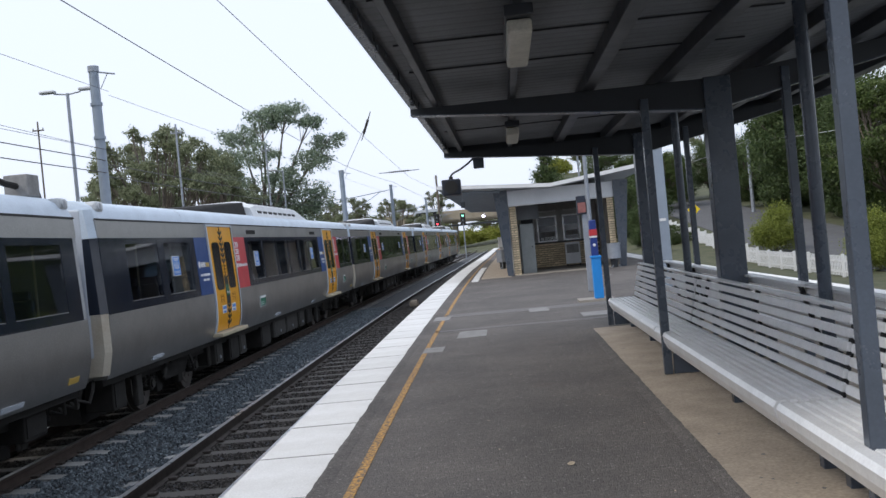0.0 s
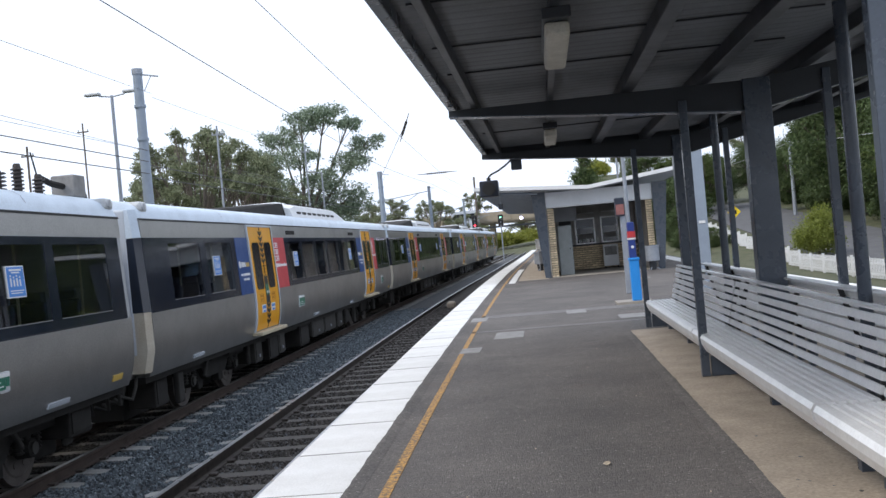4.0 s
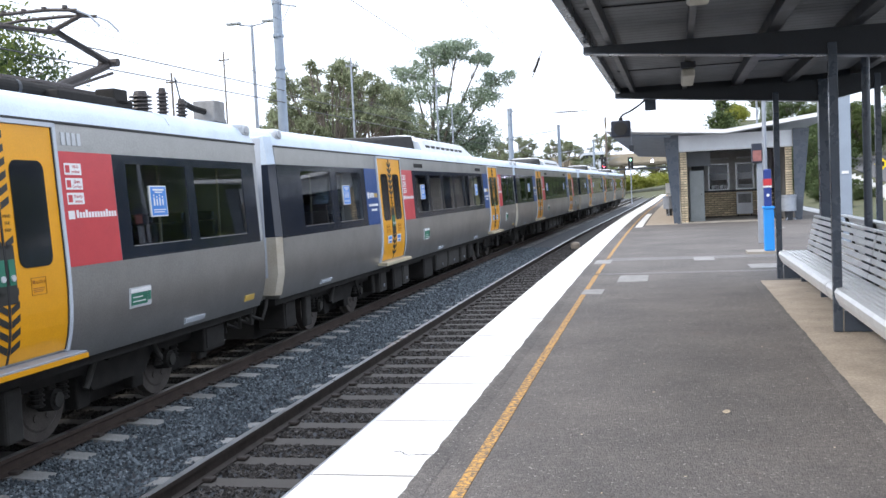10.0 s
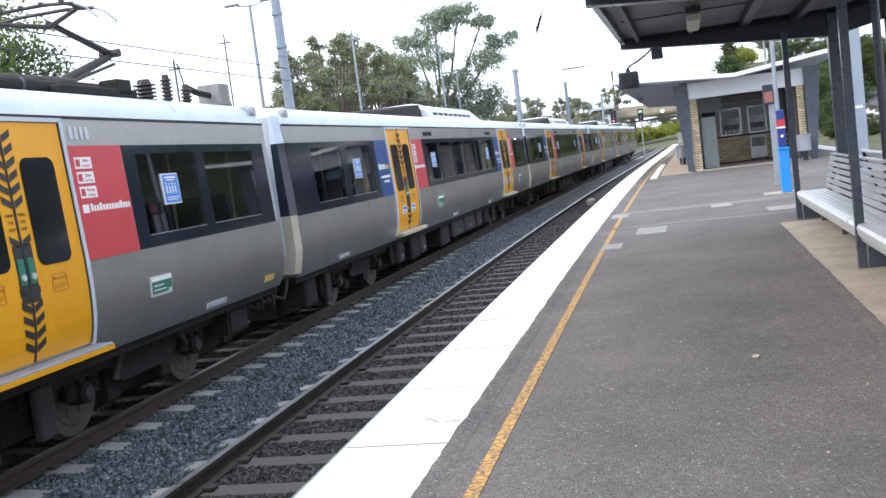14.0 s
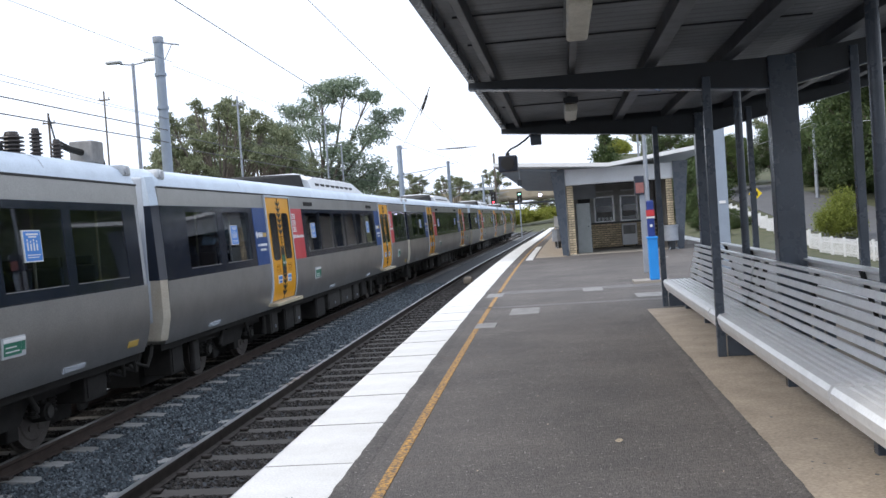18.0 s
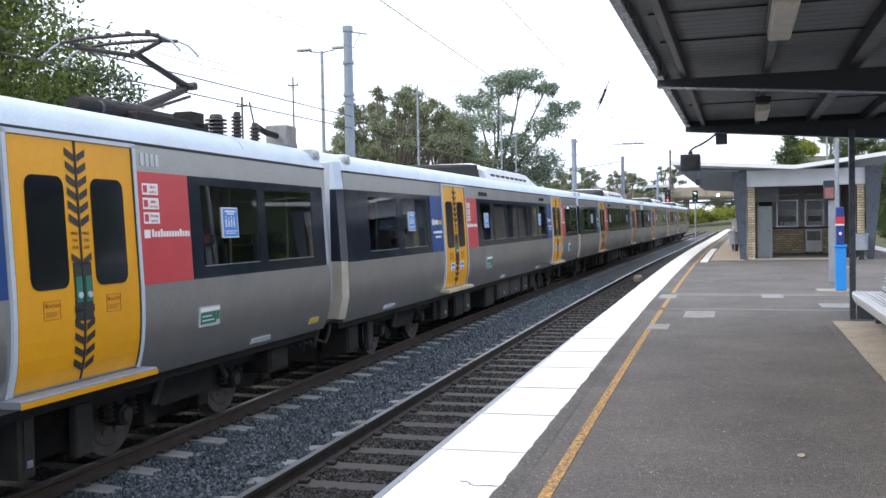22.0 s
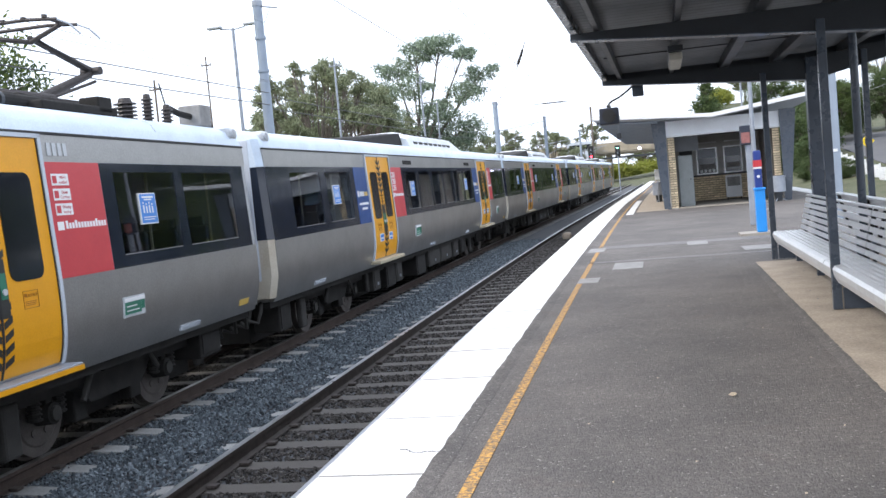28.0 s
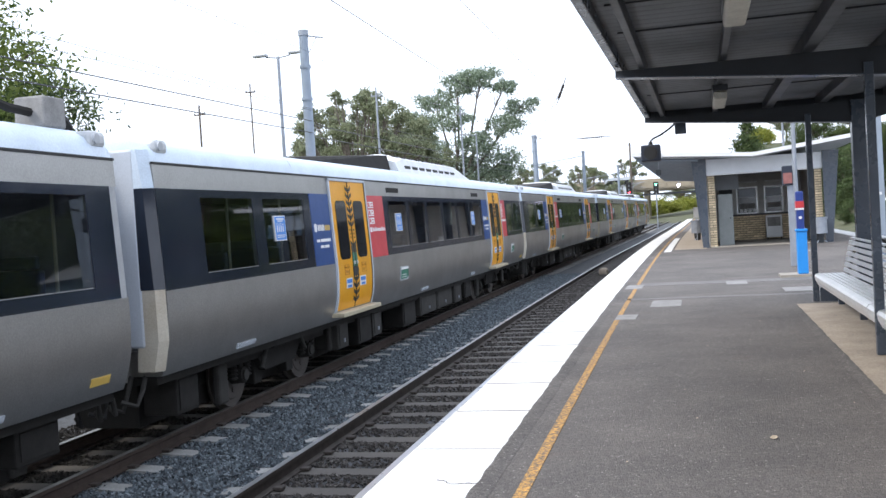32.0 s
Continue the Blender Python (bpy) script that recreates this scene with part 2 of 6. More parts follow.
def rod(a, b, r0, r1=None, n=10, bm=None, caps=True):
    """A round bar from a to b, tapering from r0 to r1."""
    own = bm or bmesh.new()
    a, b = Vector(a), Vector(b)
    d = b - a
    m = Matrix.Translation((a + b) / 2) @ d.to_track_quat("Z", "Y").to_matrix().to_4x4()
    bmesh.ops.create_cone(own, cap_ends=caps, segments=n, radius1=r0, radius2=r0 if r1 is None else r1, depth=d.length, matrix=m)
    return own


def lathe(p, profile, n=12, bm=None):
    """A turned shape: rings of (radius, height) about an upright axis through p."""
    own = bm or bmesh.new()
    rings = [[own.verts.new((p[0] + r * math.cos(2 * math.pi * k / n), p[1] + r * math.sin(2 * math.pi * k / n), p[2] + z)) for k in range(n)] for r, z in profile]
    for a, b in zip(rings, rings[1:]):
        for k in range(n):
            j = (k + 1) % n
            own.faces.new((a[k], a[j], b[j], b[k]))
    own.faces.new(rings[0][::-1])
    own.faces.new(rings[-1])
    return own


def ribs(r, core, step, count):
    """Profile of a ribbed insulator or coil."""
    out = [(core, 0.0)]
    for k in range(count):
        z = k * step
        out += [(core, z + 0.1 * step), (r, z + 0.25 * step), (r * 0.96, z + 0.55 * step), (core, z + 0.75 * step)]
    return out + [(core, count * step)]


def tube(pts, r, n=6, bm=None):
    """One round bar bent through the points."""
    own = bm or bmesh.new()
    ps = [Vector(p) for p in pts]
    rings = []
    for k, p in enumerate(ps):
        d = (ps[min(k + 1, len(ps) - 1)] - ps[max(k - 1, 0)]).normalized()
        u = d.cross(Vector((0, 0, 1)) if abs(d.z) < 0.9 else Vector((1, 0, 0))).normalized()
        w = d.cross(u)
        rings.append([own.verts.new(p + (u * math.cos(2 * math.pi * i / n) + w * math.sin(2 * math.pi * i / n)) * r) for i in range(n)])
    for a, b in zip(rings, rings[1:]):
        for i in range(n):
            j = (i + 1) % n
            own.faces.new((a[i], a[j], b[j], b[i]))
    own.faces.new(rings[0][::-1])
    own.faces.new(rings[-1])
    bmesh.ops.recalc_face_normals(own, faces=own.faces)
    return own


def words(text, height, m, material, parent, label=""):
    """Flat lettering, centred, laid in the xy plane of m."""
    cu = bpy.data.curves.new("lettering", "FONT")
    cu.body = text
    cu.size = height / 0.7
    cu.align_x = "CENTER"
    cu.extrude = 0.0008
    tmp = bpy.data.objects.new("lettering", cu)
    me = bpy.data.meshes.new_from_object(tmp)
    bpy.data.objects.remove(tmp)
    me.materials.clear()
    me.materials.append(material)
    ob = new("lettering", me)
    ob.matrix_basis = m
    ob.parent = parent
    if label:
        ob["label"] = label
    return ob


def sweep(profile, ys, xs, zs=None, closed=True, caps=True):
    """A profile of (x, z) carried along y, shifted by xs and zs at each y."""
    bm = bmesh.new()
    rings = []
    for k, y in enumerate(ys):
        dz = zs[k] if zs else 0.0
        rings.append([bm.verts.new((px + xs[k], y, pz + dz)) for px, pz in profile])
    n = len(profile)
    for r0, r1 in zip(rings, rings[1:]):
        for i in range(n if closed else n - 1):
            j = (i + 1) % n
            bm.faces.new((r0[i], r0[j], r1[j], r1[i]))
    if closed and caps:
        bm.faces.new(rings[0])
        bm.faces.new(list(reversed(rings[-1])))
    bmesh.ops.recalc_face_normals(bm, faces=bm.faces)
    return bm


# ---- the plan ----
def edge(y):
    """The rail side of the platform, a very gentle curve."""
    if y < 58:
        return -1.16 + 0.000346 * (y - 37) ** 2
    d = y - 58
    return -1.007 + 0.0085 * d + 0.06 * (1 - math.exp(-d / 10))


def heading(y):
    """Turn about z, in degrees, of something that follows the track at y."""
    return -math.degrees(math.atan((edge(y + 5) - edge(y - 5)) / 10))


RAIL = -0.80
NEAR = -1.60
FAR = -4.74
SIDE = -3.45


# ---- ground, tracks, platform ----
def span(a, b, n):
    return [a + (b - a) * i / n for i in range(n + 1)]


def bank(x, y):
    """Height of the ground: low by the railway, climbing beside the road."""
    z = -1.25
    if x > 11:
        k = min(1.0, (x - 11) / 5)
        z += k * (-0.55 + 0.072 * max(0.0, min(y, 260) - 56))
    if x < -12:
        z += min(1.0, (-12 - x) / 14) * 1.3
    if y > 150:
        z += min(6.0, (y - 150) * 0.04) * (0.25 if -16 < x < 9 else 1.0)
    return z


def terrain():
    xs = [-700, -300, -120, -60, -40, -26, -19, -12, 11, 12.5, 14, 16, 17, 18, 21, 26, 34, 45, 70, 120, 300, 700]
    ys = [-300, -60, 0, 20, 35, 45, 56, 66, 76, 88, 100, 115, 130, 150, 170, 200, 240, 300, 420, 700, 1200]
    verts = [(x, y, bank(x, y)) for y in ys for x in xs]
    n = len(xs)
    faces = [(j * n + i, j * n + i + 1, (j + 1) * n + i + 1, (j + 1) * n + i) for j in range(len(ys) - 1) for i in range(n - 1)]
    ob = mesh_object("ground", verts, faces, M["grass"], smooth=True)
    tagged(ob, "rough grass and dirt round the railway", "ground", kind="structure")
    ys = span(20, 130, 44)
    rd = part("road", sweep([(-3.6, 0.03), (5.2, 0.03), (5.2, -0.3), (-3.6, -0.3)], ys, [21.8 + max(0, y - 60) * 0.03 for y in ys], [bank(21.5, y) + 0.03 for y in ys]), M["road"])
    tagged(rd, "grey asphalt street climbing beside the railway", "road", kind="structure")


terrain()
YS = span(-40, 190, 115)


def tracks():
    bed = part("ballast_bed", sweep([(-9.4, -1.3), (-7.9, -0.985), (0.3, -0.985), (0.3, -1.3)], YS, [edge(y) for y in YS]), M["ballast"])
    tagged(bed, "grey crushed stone ballast under two tracks", "ballast", kind="structure")
    # thin strip that paints the shade between the rails under the train
    bed = part("oily_bed", sweep([(FAR - 0.52, -1.0), (FAR + 0.52, -1.0), (FAR + 0.50, -0.979), (FAR - 0.50, -0.979)], YS, [edge(y) for y in YS]), M["shadebed"])
    tagged(bed, "ballast between the rails, blackened for the shade under the train", "ballast", kind="structure")
    bed = part("ballast_bed", sweep([(8.2, -1.3), (8.2, -0.985), (12.2, -0.985), (13.2, -1.35)], YS, [edge(y) for y in YS]), M["ballast"])
    tagged(bed, "grey ballast under the track behind the platform", "ballast", kind="structure")
    prof = [(-0.035, 0), (0.035, 0), (0.035, -0.035), (0.009, -0.05), (0.009, -0.13), (0.065, -0.145), (0.065, -0.158), (-0.065, -0.158), (-0.065, -0.145), (-0.009, -0.13), (-0.009, -0.05), (-0.035, -0.035)]
    top = [(-0.033, 0.0), (0.033, 0.0), (0.033, 0.003), (-0.033, 0.003)]
    for centre in (NEAR, FAR, 10.0):
        for s in (-0.565, 0.565 if centre != NEAR else 0.60):
            xs = [edge(y) + centre + s for y in YS]
            r = part("rail", sweep(prof, YS, xs, [RAIL] * len(YS)), M["rail_brown"] if centre == FAR else M["rail"])
            tagged(r, "rusty brown steel rail with a shiny worn top", "rail", kind="structure")
            part("running_surface", sweep(top, YS, xs, [RAIL] * len(YS)), M["railtop"] if centre != FAR else M["raildull"], r, "worn rail top")


M["raildull"] = mat("dull_rail_top", (0.34, 0.32, 0.30), 0.42, metal=0.9, var=0.2, scale=5)
tracks()
PLAT_END = 118


def platform_body():
    ys = span(-30, PLAT_END, 74)
    xs = [edge(y) for y in ys]
    ob = part("platform", sweep([(0.07, -1.3), (0.07, -0.12), (0.60, -0.12), (0.60, 0.0), (7.75, 0.0), (7.75, -0.12), (8.28, -0.12), (8.28, -1.3)], ys, xs), M["asphalt"])
    tagged(ob, "dark worn asphalt surface of an island platform", "platform", kind="structure")
    line = sweep([(0.827, 0.0), (0.897, 0.0), (0.897, 0.004), (0.827, 0.004)], ys, xs)
    ln = part("yellow_line", line, M["yline"])
    tagged(ln, "worn yellow safety line painted on asphalt", "line", kind="structure")
    pv = part("pavement", sweep([(1.30, -0.02), (1.30, 0.012), (2.4, 0.012), (2.4, -0.02)], span(33.2, 70, 20), [edge(y) for y in span(33.2, 70, 20)]), M["slab"])
    tagged(pv, "pale concrete paving beside the station building", "pavement", kind="structure")
    wl = part("white_line", sweep([(0.98, 0.0), (1.22, 0.0), (1.22, 0.005), (0.98, 0.005)], span(31.9, 46, 8), [edge(y) for y in span(31.9, 46, 8)]), M["coping"])
    tagged(wl, "short white painted bar on the platform", "line", kind="structure")
    sl = part("bench_slab", bx(2.33, 4.95, -8, 13.15, -0.1, 0.014, 0.004), M["slab"])
    tagged(sl, "stained tan concrete slab under the benches", "slab", kind="structure")
    for x0, x1, y0, y1, name in ((-0.12, 0.17, 11.9, 12.5, "concrete_patch"), (0.28, 0.74, 13.5, 14.5, "concrete_patch"), (1.50, 1.88, 17.2, 18.0, "pit_cover"), (-0.42, -0.05, 17.0, 17.9, "concrete_patch"), (2.38, 2.92, 15.3, 16.1, "pit_cover"), (2.55, 3.26, 18.35, 19.0, "totem_plinth"), (3.9, 4.3, 28.0, 28.6, "pit_cover")):
        h = 0.05 if name == "totem_plinth" else 0.007
        p = part(name, bx(x0, x1, y0, y1, -0.03, h, 0.003), M["patch"] if h < 0.01 else M["concrete"])
        tagged(p, "pale concrete patch let into the asphalt" if h < 0.01 else "low concrete plinth on the platform", "paving", kind="structure")
    # resurfaced trench strips across the asphalt
    for y0, y1 in ((14.75, 15.0), (17.6, 18.3)):
        p = part("trench_strip", bx(-0.2, 4.6, y0, y1, -0.02, 0.004), M["trench"])
        tagged(p, "resurfaced trench strip across the asphalt", "paving", kind="structure")


def ragged_edges():
    """Asphalt feathered unevenly over the coping and beside the bench slab."""
    rnd = random.Random(12)
    for name, at, y0, y1, z0, label in (("asphalt_lip", None, -3.0, 46.0, 0.0175, "ragged asphalt lip over the white coping"), ("asphalt_lip", 2.33, -3.0, 13.2, 0.0165, "ragged asphalt lip beside the bench slab")):
        verts, faces = [], []
        n = int((y1 - y0) / 0.07)
        drift = 0.0
        for k in range(n + 1):
            y = y0 + (y1 - y0) * k / n
            drift = 0.6 * drift + rnd.uniform(-0.0055, 0.0055)
            if at is None:
                x = edge(y) + 0.586 + drift
                row = [(x, z0), (edge(y) + 0.618, z0 - 0.001), (edge(y) + 0.69, 0.0015)]
            else:
                x = at + 0.018 + drift
                row = [(x, z0), (at - 0.012, z0 - 0.001), (at - 0.08, 0.0015)]
            verts += [(px, y, pz) for px, pz in row]
            if k:
                i = 3 * k
                for j in (0, 1):
                    faces.append((i + j - 3, i + j - 2, i + j + 1, i + j) if at is None else (i + j, i + j + 1, i + j - 2, i + j - 3))
        ob = mesh_object(name, verts, faces, M["asphalt"])
        tagged(ob, label, "paving", kind="structure")
    bm = bmesh.new()
    for k in range(70):
        p = (rnd.uniform(2.40, 3.3), rnd.uniform(-1.0, 12.5), 0.0143)
        r = rnd.uniform(0.006, 0.018)
        vs = [bm.verts.new((p[0] + r * rnd.uniform(0.7, 1.2) * math.cos(a), p[1] + r * rnd.uniform(0.7, 1.5) * math.sin(a), p[2] + 0.0015)) for a in span(0, 5.6, 7)]
        bm.faces.new(vs)
    sp = part("gum_spots", bm, M["steel_d"])
    tagged(sp, "dark trodden gum spots on the concrete slab", "stain", kind="stuff")


M["yline"] = mat("worn_yellow_paint", (0.66, 0.35, 0.07), 0.85, var=0.33, scale=34, bump=0.5, bscale=130, col2=(0.12, 0.10, 0.085))
for _node in M["yline"].node_tree.nodes:
    if _node.bl_idname == "ShaderNodeMapRange" and abs(_node.inputs["From Min"].default_value - 0.38) < 0.001:
        _node.inputs["From Min"].default_value = 0.36
        _node.inputs["From Max"].default_value = 0.60
M["patch"] = mat("patch_concrete", (0.27, 0.265, 0.26), 0.85, var=0.25, scale=5, bump=0.2, bscale=80)
M["trench"] = asphalt_mat("trench_asphalt", (0.125, 0.12, 0.118), (0.18, 0.172, 0.168))
platform_body()
ragged_edges()


# ---- the train ----
def pane_mat():
    """Dark tinted safety glass that lets the cabin show faintly."""
    m = bpy.data.materials.new("tinted_pane")
    m.use_nodes = True
    p = m.node_tree.nodes["Principled BSDF"]
    p.inputs["Base Color"].default_value = (0.40, 0.44, 0.50, 1)
    p.inputs["Transmission Weight"].default_value = 1.0
    p.inputs["Roughness"].default_value = 0.015
    p.inputs["IOR"].default_value = 1.52
    return m


M["pane"] = pane_mat()
M["lining"] = mat("cabin_lining", (0.34, 0.35, 0.36), 0.6, var=0.1)
M["seat"] = mat("blue_grey_seat_cloth", (0.055, 0.075, 0.12), 0.85, var=0.25, scale=20)
M["grab"] = mat("pale_grab_pole", (0.62, 0.58, 0.42), 0.35, var=0.05)
WINS = []
M["glass"] = mat("tinted_window_glass", (0.010, 0.012, 0.016), 0.06, var=0.02, spec=0.8)
M["frost"] = mat("worn_cream_corner", (0.50, 0.46, 0.38), 0.6, var=0.13, scale=3, col2=(0.30, 0.21, 0.12))
M["poster"] = mat("blue_window_poster", (0.05, 0.22, 0.62), 0.4, var=0.03)
M["mark"] = mat("dark_chevron_paint", (0.022, 0.022, 0.020), 0.55, var=0.1)
M["whiteprint"] = mat("white_print", (0.75, 0.75, 0.75), 0.5, var=0.03)
M["green"] = mat("green_sign", (0.02, 0.16, 0.10), 0.45, var=0.05)
M["brownprint"] = mat("brown_print", (0.33, 0.12, 0.01), 0.5, var=0.03)
M["goldprint"] = mat("gold_print", (0.62, 0.42, 0.10), 0.5, var=0.03)
M["palesill"] = mat("pale_sill", (0.48, 0.42, 0.30), 0.6, var=0.15)
M["lens"] = mat("grey_lamp_housing", (0.52, 0.54, 0.56), 0.5, var=0.1)
M["lampglass"] = mat("clear_lamp_lens", (0.45, 0.47, 0.50), 0.15, var=0.05)
M["insul"] = mat("brown_insulator", (0.035, 0.028, 0.026), 0.4, var=0.1)
PROFILE = [(0.04, 1.165), (0.12, 1.197), (0.22, 1.232), (0.32, 1.258), (0.44, 1.277), (0.58, 1.287), (0.74, 1.291), (0.96, 1.286), (2.30, 1.215), (2.42, 1.205)]
ROOFP = [(2.30, 1.215), (2.40, 1.205), (2.49, 1.15), (2.565, 1.02), (2.615, 0.74), (2.64, 0.40), (2.65, 0.0)]
LONG = 11.28
SILL, HEAD = 0.945, 2.03


def half(z):
    for (z0, w0), (z1, w1) in zip(PROFILE, PROFILE[1:]):
        if z <= z1:
            return w0 + (w1 - w0) * (z - z0) / (z1 - z0)
    return PROFILE[-1][1]


def skin(y0, y1, z0, z1, out=0.006, deep=0.02, round_y=0.0, bm=None):
    """A panel that follows the bodyside between two heights."""
    own = bm or bmesh.new()
    zs = sorted({z0, z1, *(z for z, _ in PROFILE if z0 < z < z1)})
    rings = []
    for z in zs:
        a, b = y0, y1
        if round_y:
            k = min(z - z0, z1 - z)
            cut = round_y * (1 - math.sqrt(max(0.0, 1 - (1 - min(1.0, k / round_y)) ** 2)))
            a, b = y0 + cut, y1 - cut
        rings.append([own.verts.new((half(z) + d, y, z)) for d, y in ((out, a), (out, b), (-deep, b), (-deep, a))])
    for r0, r1 in zip(rings, rings[1:]):
        for i in range(4):
            j = (i + 1) % 4
            own.faces.new((r0[i], r0[j], r1[j], r1[i]))
    own.faces.new(rings[0][::-1])
    own.faces.new(rings[-1])
    return own


def rounded(y0, y1, z0, z1, r, out, deep=0.02):
    """A panel with rounded corners on the bodyside."""
    own = bmesh.new()
    pts = []
    for cy, cz, a0 in ((y1 - r, z1 - r, 0), (y0 + r, z1 - r, 90), (y0 + r, z0 + r, 180), (y1 - r, z0 + r, 270)):
        for k in range(5):
            a = radians(a0 + k * 22.5)
            pts.append((cy + r * math.cos(a), cz + r * math.sin(a)))
    front = [own.verts.new((half(z) + out, y, z)) for y, z in pts]
    back = [own.verts.new((half(z) - deep, y, z)) for y, z in pts]
    own.faces.new(front)
    own.faces.new(back[::-1])
    for i in range(len(pts)):
        j = (i + 1) % len(pts)
        own.faces.new((front[i], back[i], back[j], front[j]))
    bmesh.ops.recalc_face_normals(own, faces=own.faces)
    return own


def bars(rows, out=0.012):
    """Plain bars of print on the bodyside: (y0, y1, z0, z1)."""
    own = bmesh.new()
    for y0, y1, z0, z1 in rows:
        skin(y0, y1, z0, z1, out, 0.004, bm=own)
    return own


def body_shell(car):
    low = [(w, z) for z, w in PROFILE if z < SILL] + [(half(SILL), SILL), (half(SILL) - 0.07, SILL), (1.12, 0.30)]
    top = [(1.08, 2.24), (half(HEAD) - 0.07, HEAD), (half(HEAD), HEAD), (half(2.30), 2.30)]
    for name, loop, lab in (("body", low, "brushed stainless steel car body"), ("cantrail", top, "")):
        loop = loop + [(-w, z) for w, z in reversed(loop)]
        shell = part(name, sweep(loop, [-LONG, LONG], [0, 0]), M["stainless"], car, lab)
        for f in shell.data.polygons:
            f.use_smooth = True
        shell.data.set_sharp_from_angle(angle=radians(25))
    rl = [(w, z) for z, w in ROOFP] + [(-w, z) for z, w in reversed(ROOFP[:-1])]
    bm = bmesh.new()
    rings = []
    for y, k in ((-LONG, 0.965), (-LONG + 0.12, 1.0), (LONG - 0.12, 1.0), (LONG, 0.965)):
        rings.append([bm.verts.new((w * (k if z > 2.31 else 1), y, 2.3 + (z - 2.3) * k)) for w, z in rl])
    for r0, r1 in zip(rings, rings[1:]):
        for i in range(len(rl) - 1):
            bm.faces.new((r0[i], r0[i + 1], r1[i + 1], r1[i]))
    bm.faces.new(rings[0])
    bm.faces.new(rings[-1][::-1])
    bmesh.ops.recalc_face_normals(bm, faces=bm.faces)
    part("roof", bm, M["roofpaint"], car, "pale blue-grey curved roof", smooth=True)
    part("gutter", skin(-LONG, LONG, 2.285, 2.31, 0.012), M["black"], car, "dark gutter strip")
    for y in (-7.6, -2.4, 2.6, 8.9):
        w = [(1.206, 2.40), (1.152, 2.49), (1.022, 2.565), (0.742, 2.615)]
        bm = bmesh.new()
        rs = [[bm.verts.new((a * 1.002, y + d, b + 0.003)) for a, b in w] for d in (-0.008, 0.008)]
        for i in range(3):
            bm.faces.new((rs[0][i], rs[0][i + 1], rs[1][i + 1], rs[1][i]))
        part("roof_seam", bm, M["galv"], car)
    for y in (-LONG + 0.22, LONG - 0.22):
        bm = bx(0.98, 1.22, y - 0.13, y + 0.13, 2.40, 2.56, 0.05)
        lamp = part("marker_lamp", bm, M["lens"], car, "small grey lamp housing on the roof edge")
        part("lamp_lens", rod((1.21, y - 0.05, 2.48), (1.235, y - 0.05, 2.48), 0.05, n=12), M["lampglass"], lamp)


def end_face(car, s):
    """The car end with its corner posts, cover strip and gangway."""
    y = s * LONG
    for sx in (1, -1):
        own = bmesh.new()
        pts = [(1.285, 0.96), (1.29, 0.42), (1.22, 0.10), (1.02, 0.10), (1.05, 0.42), (1.06, 0.96)]
        a = [own.verts.new((sx * (x - 0.008), y, z)) for x, z in pts]
        b = [own.verts.new((sx * (x - 0.08), y + s * 0.09, z)) for x, z in pts]
        own.faces.new(a)
        own.faces.new(b[::-1])
        for i in range(len(pts)):
            j = (i + 1) % len(pts)
            own.faces.new((a[i], a[j], b[j], b[i]))
        bmesh.ops.recalc_face_normals(own, faces=own.faces)
        part("corner_fairing", own, M["frost"] if s < 0 else M["stainless"], car, "worn pale corner fairing" if s < 0 else "")
        if s < 0:
            for z0, z1, m, lab in ((0.962, HEAD, M["band"], "dark corner panel"), (HEAD + 0.002, 2.44, M["roofpaint"], "pale corner panel")):
                own = bmesh.new()
                ring = [(half(z0), z0), (half(z1) - (0.03 if z1 > 2.3 else 0), z1), (1.0, z1), (1.0, z0)]
                a = [own.verts.new((sx * (x - 0.004), y, z)) for x, z in ring]
                b = [own.verts.new((sx * (x - 0.085 if x > 1.05 else x), y + s * 0.095, z)) for x, z in ring]
                own.faces.new(a)
                own.faces.new(b[::-1])
                for i in range(4):
                    j = (i + 1) % 4
                    own.faces.new((a[i], a[j], b[j], b[i]))
                bmesh.ops.recalc_face_normals(own, faces=own.faces)
                part("corner_panel", own, m, car, lab)
    cover = part("end_panel", bx(-1.06, 1.06, min(y, y + s * 0.10), max(y, y + s * 0.10), 0.35, 2.45, 0.03), M["pale"], car, "pale grey riveted end panel")
    for z in span(0.5, 2.3, 8):
        part("rivet", rod((1.055, y + s * 0.05, z), (1.068, y + s * 0.05, z), 0.014, n=6), M["steel_d"], cover)
    part("gangway", bx(-0.62, 0.62, min(y, y + s * 0.3), max(y, y + s * 0.3), 0.25, 2.35, 0.05), M["black"], car, "black rubber gangway bellows")
    own = bx(-0.13, 0.13, min(y, y + s * 0.26), max(y, y + s * 0.26), -0.12, 0.1, 0.02)
    part("coupler", own, M["under"], car)
    for x, z1 in ((0.78, -0.30), (0.95, -0.24), (0.55, -0.36)):
        pts = [(x, y - s * 0.05, 0.08), (x + 0.03, y + s * 0.08, -0.08), (x, y + s * 0.16, z1), (x - 0.12, y + s * 0.26, z1 + 0.06)]
        part("brake_hose", tube(pts, 0.026, 8), M["boxgrey"] if x > 0.7 else M["black"], car)
    if s > 0:
        part("data_plate", skin(y - 0.62, y - 0.32, 0.16, 0.24, 0.008), M["goldprint"], car, "small yellow plate")


def side(x, y, z):
    """Frame for lettering on the platform side of a car."""
    return Matrix(((0, 0, 1, x), (1, 0, 0, y), (0, 1, 0, z), (0, 0, 0, 1)))


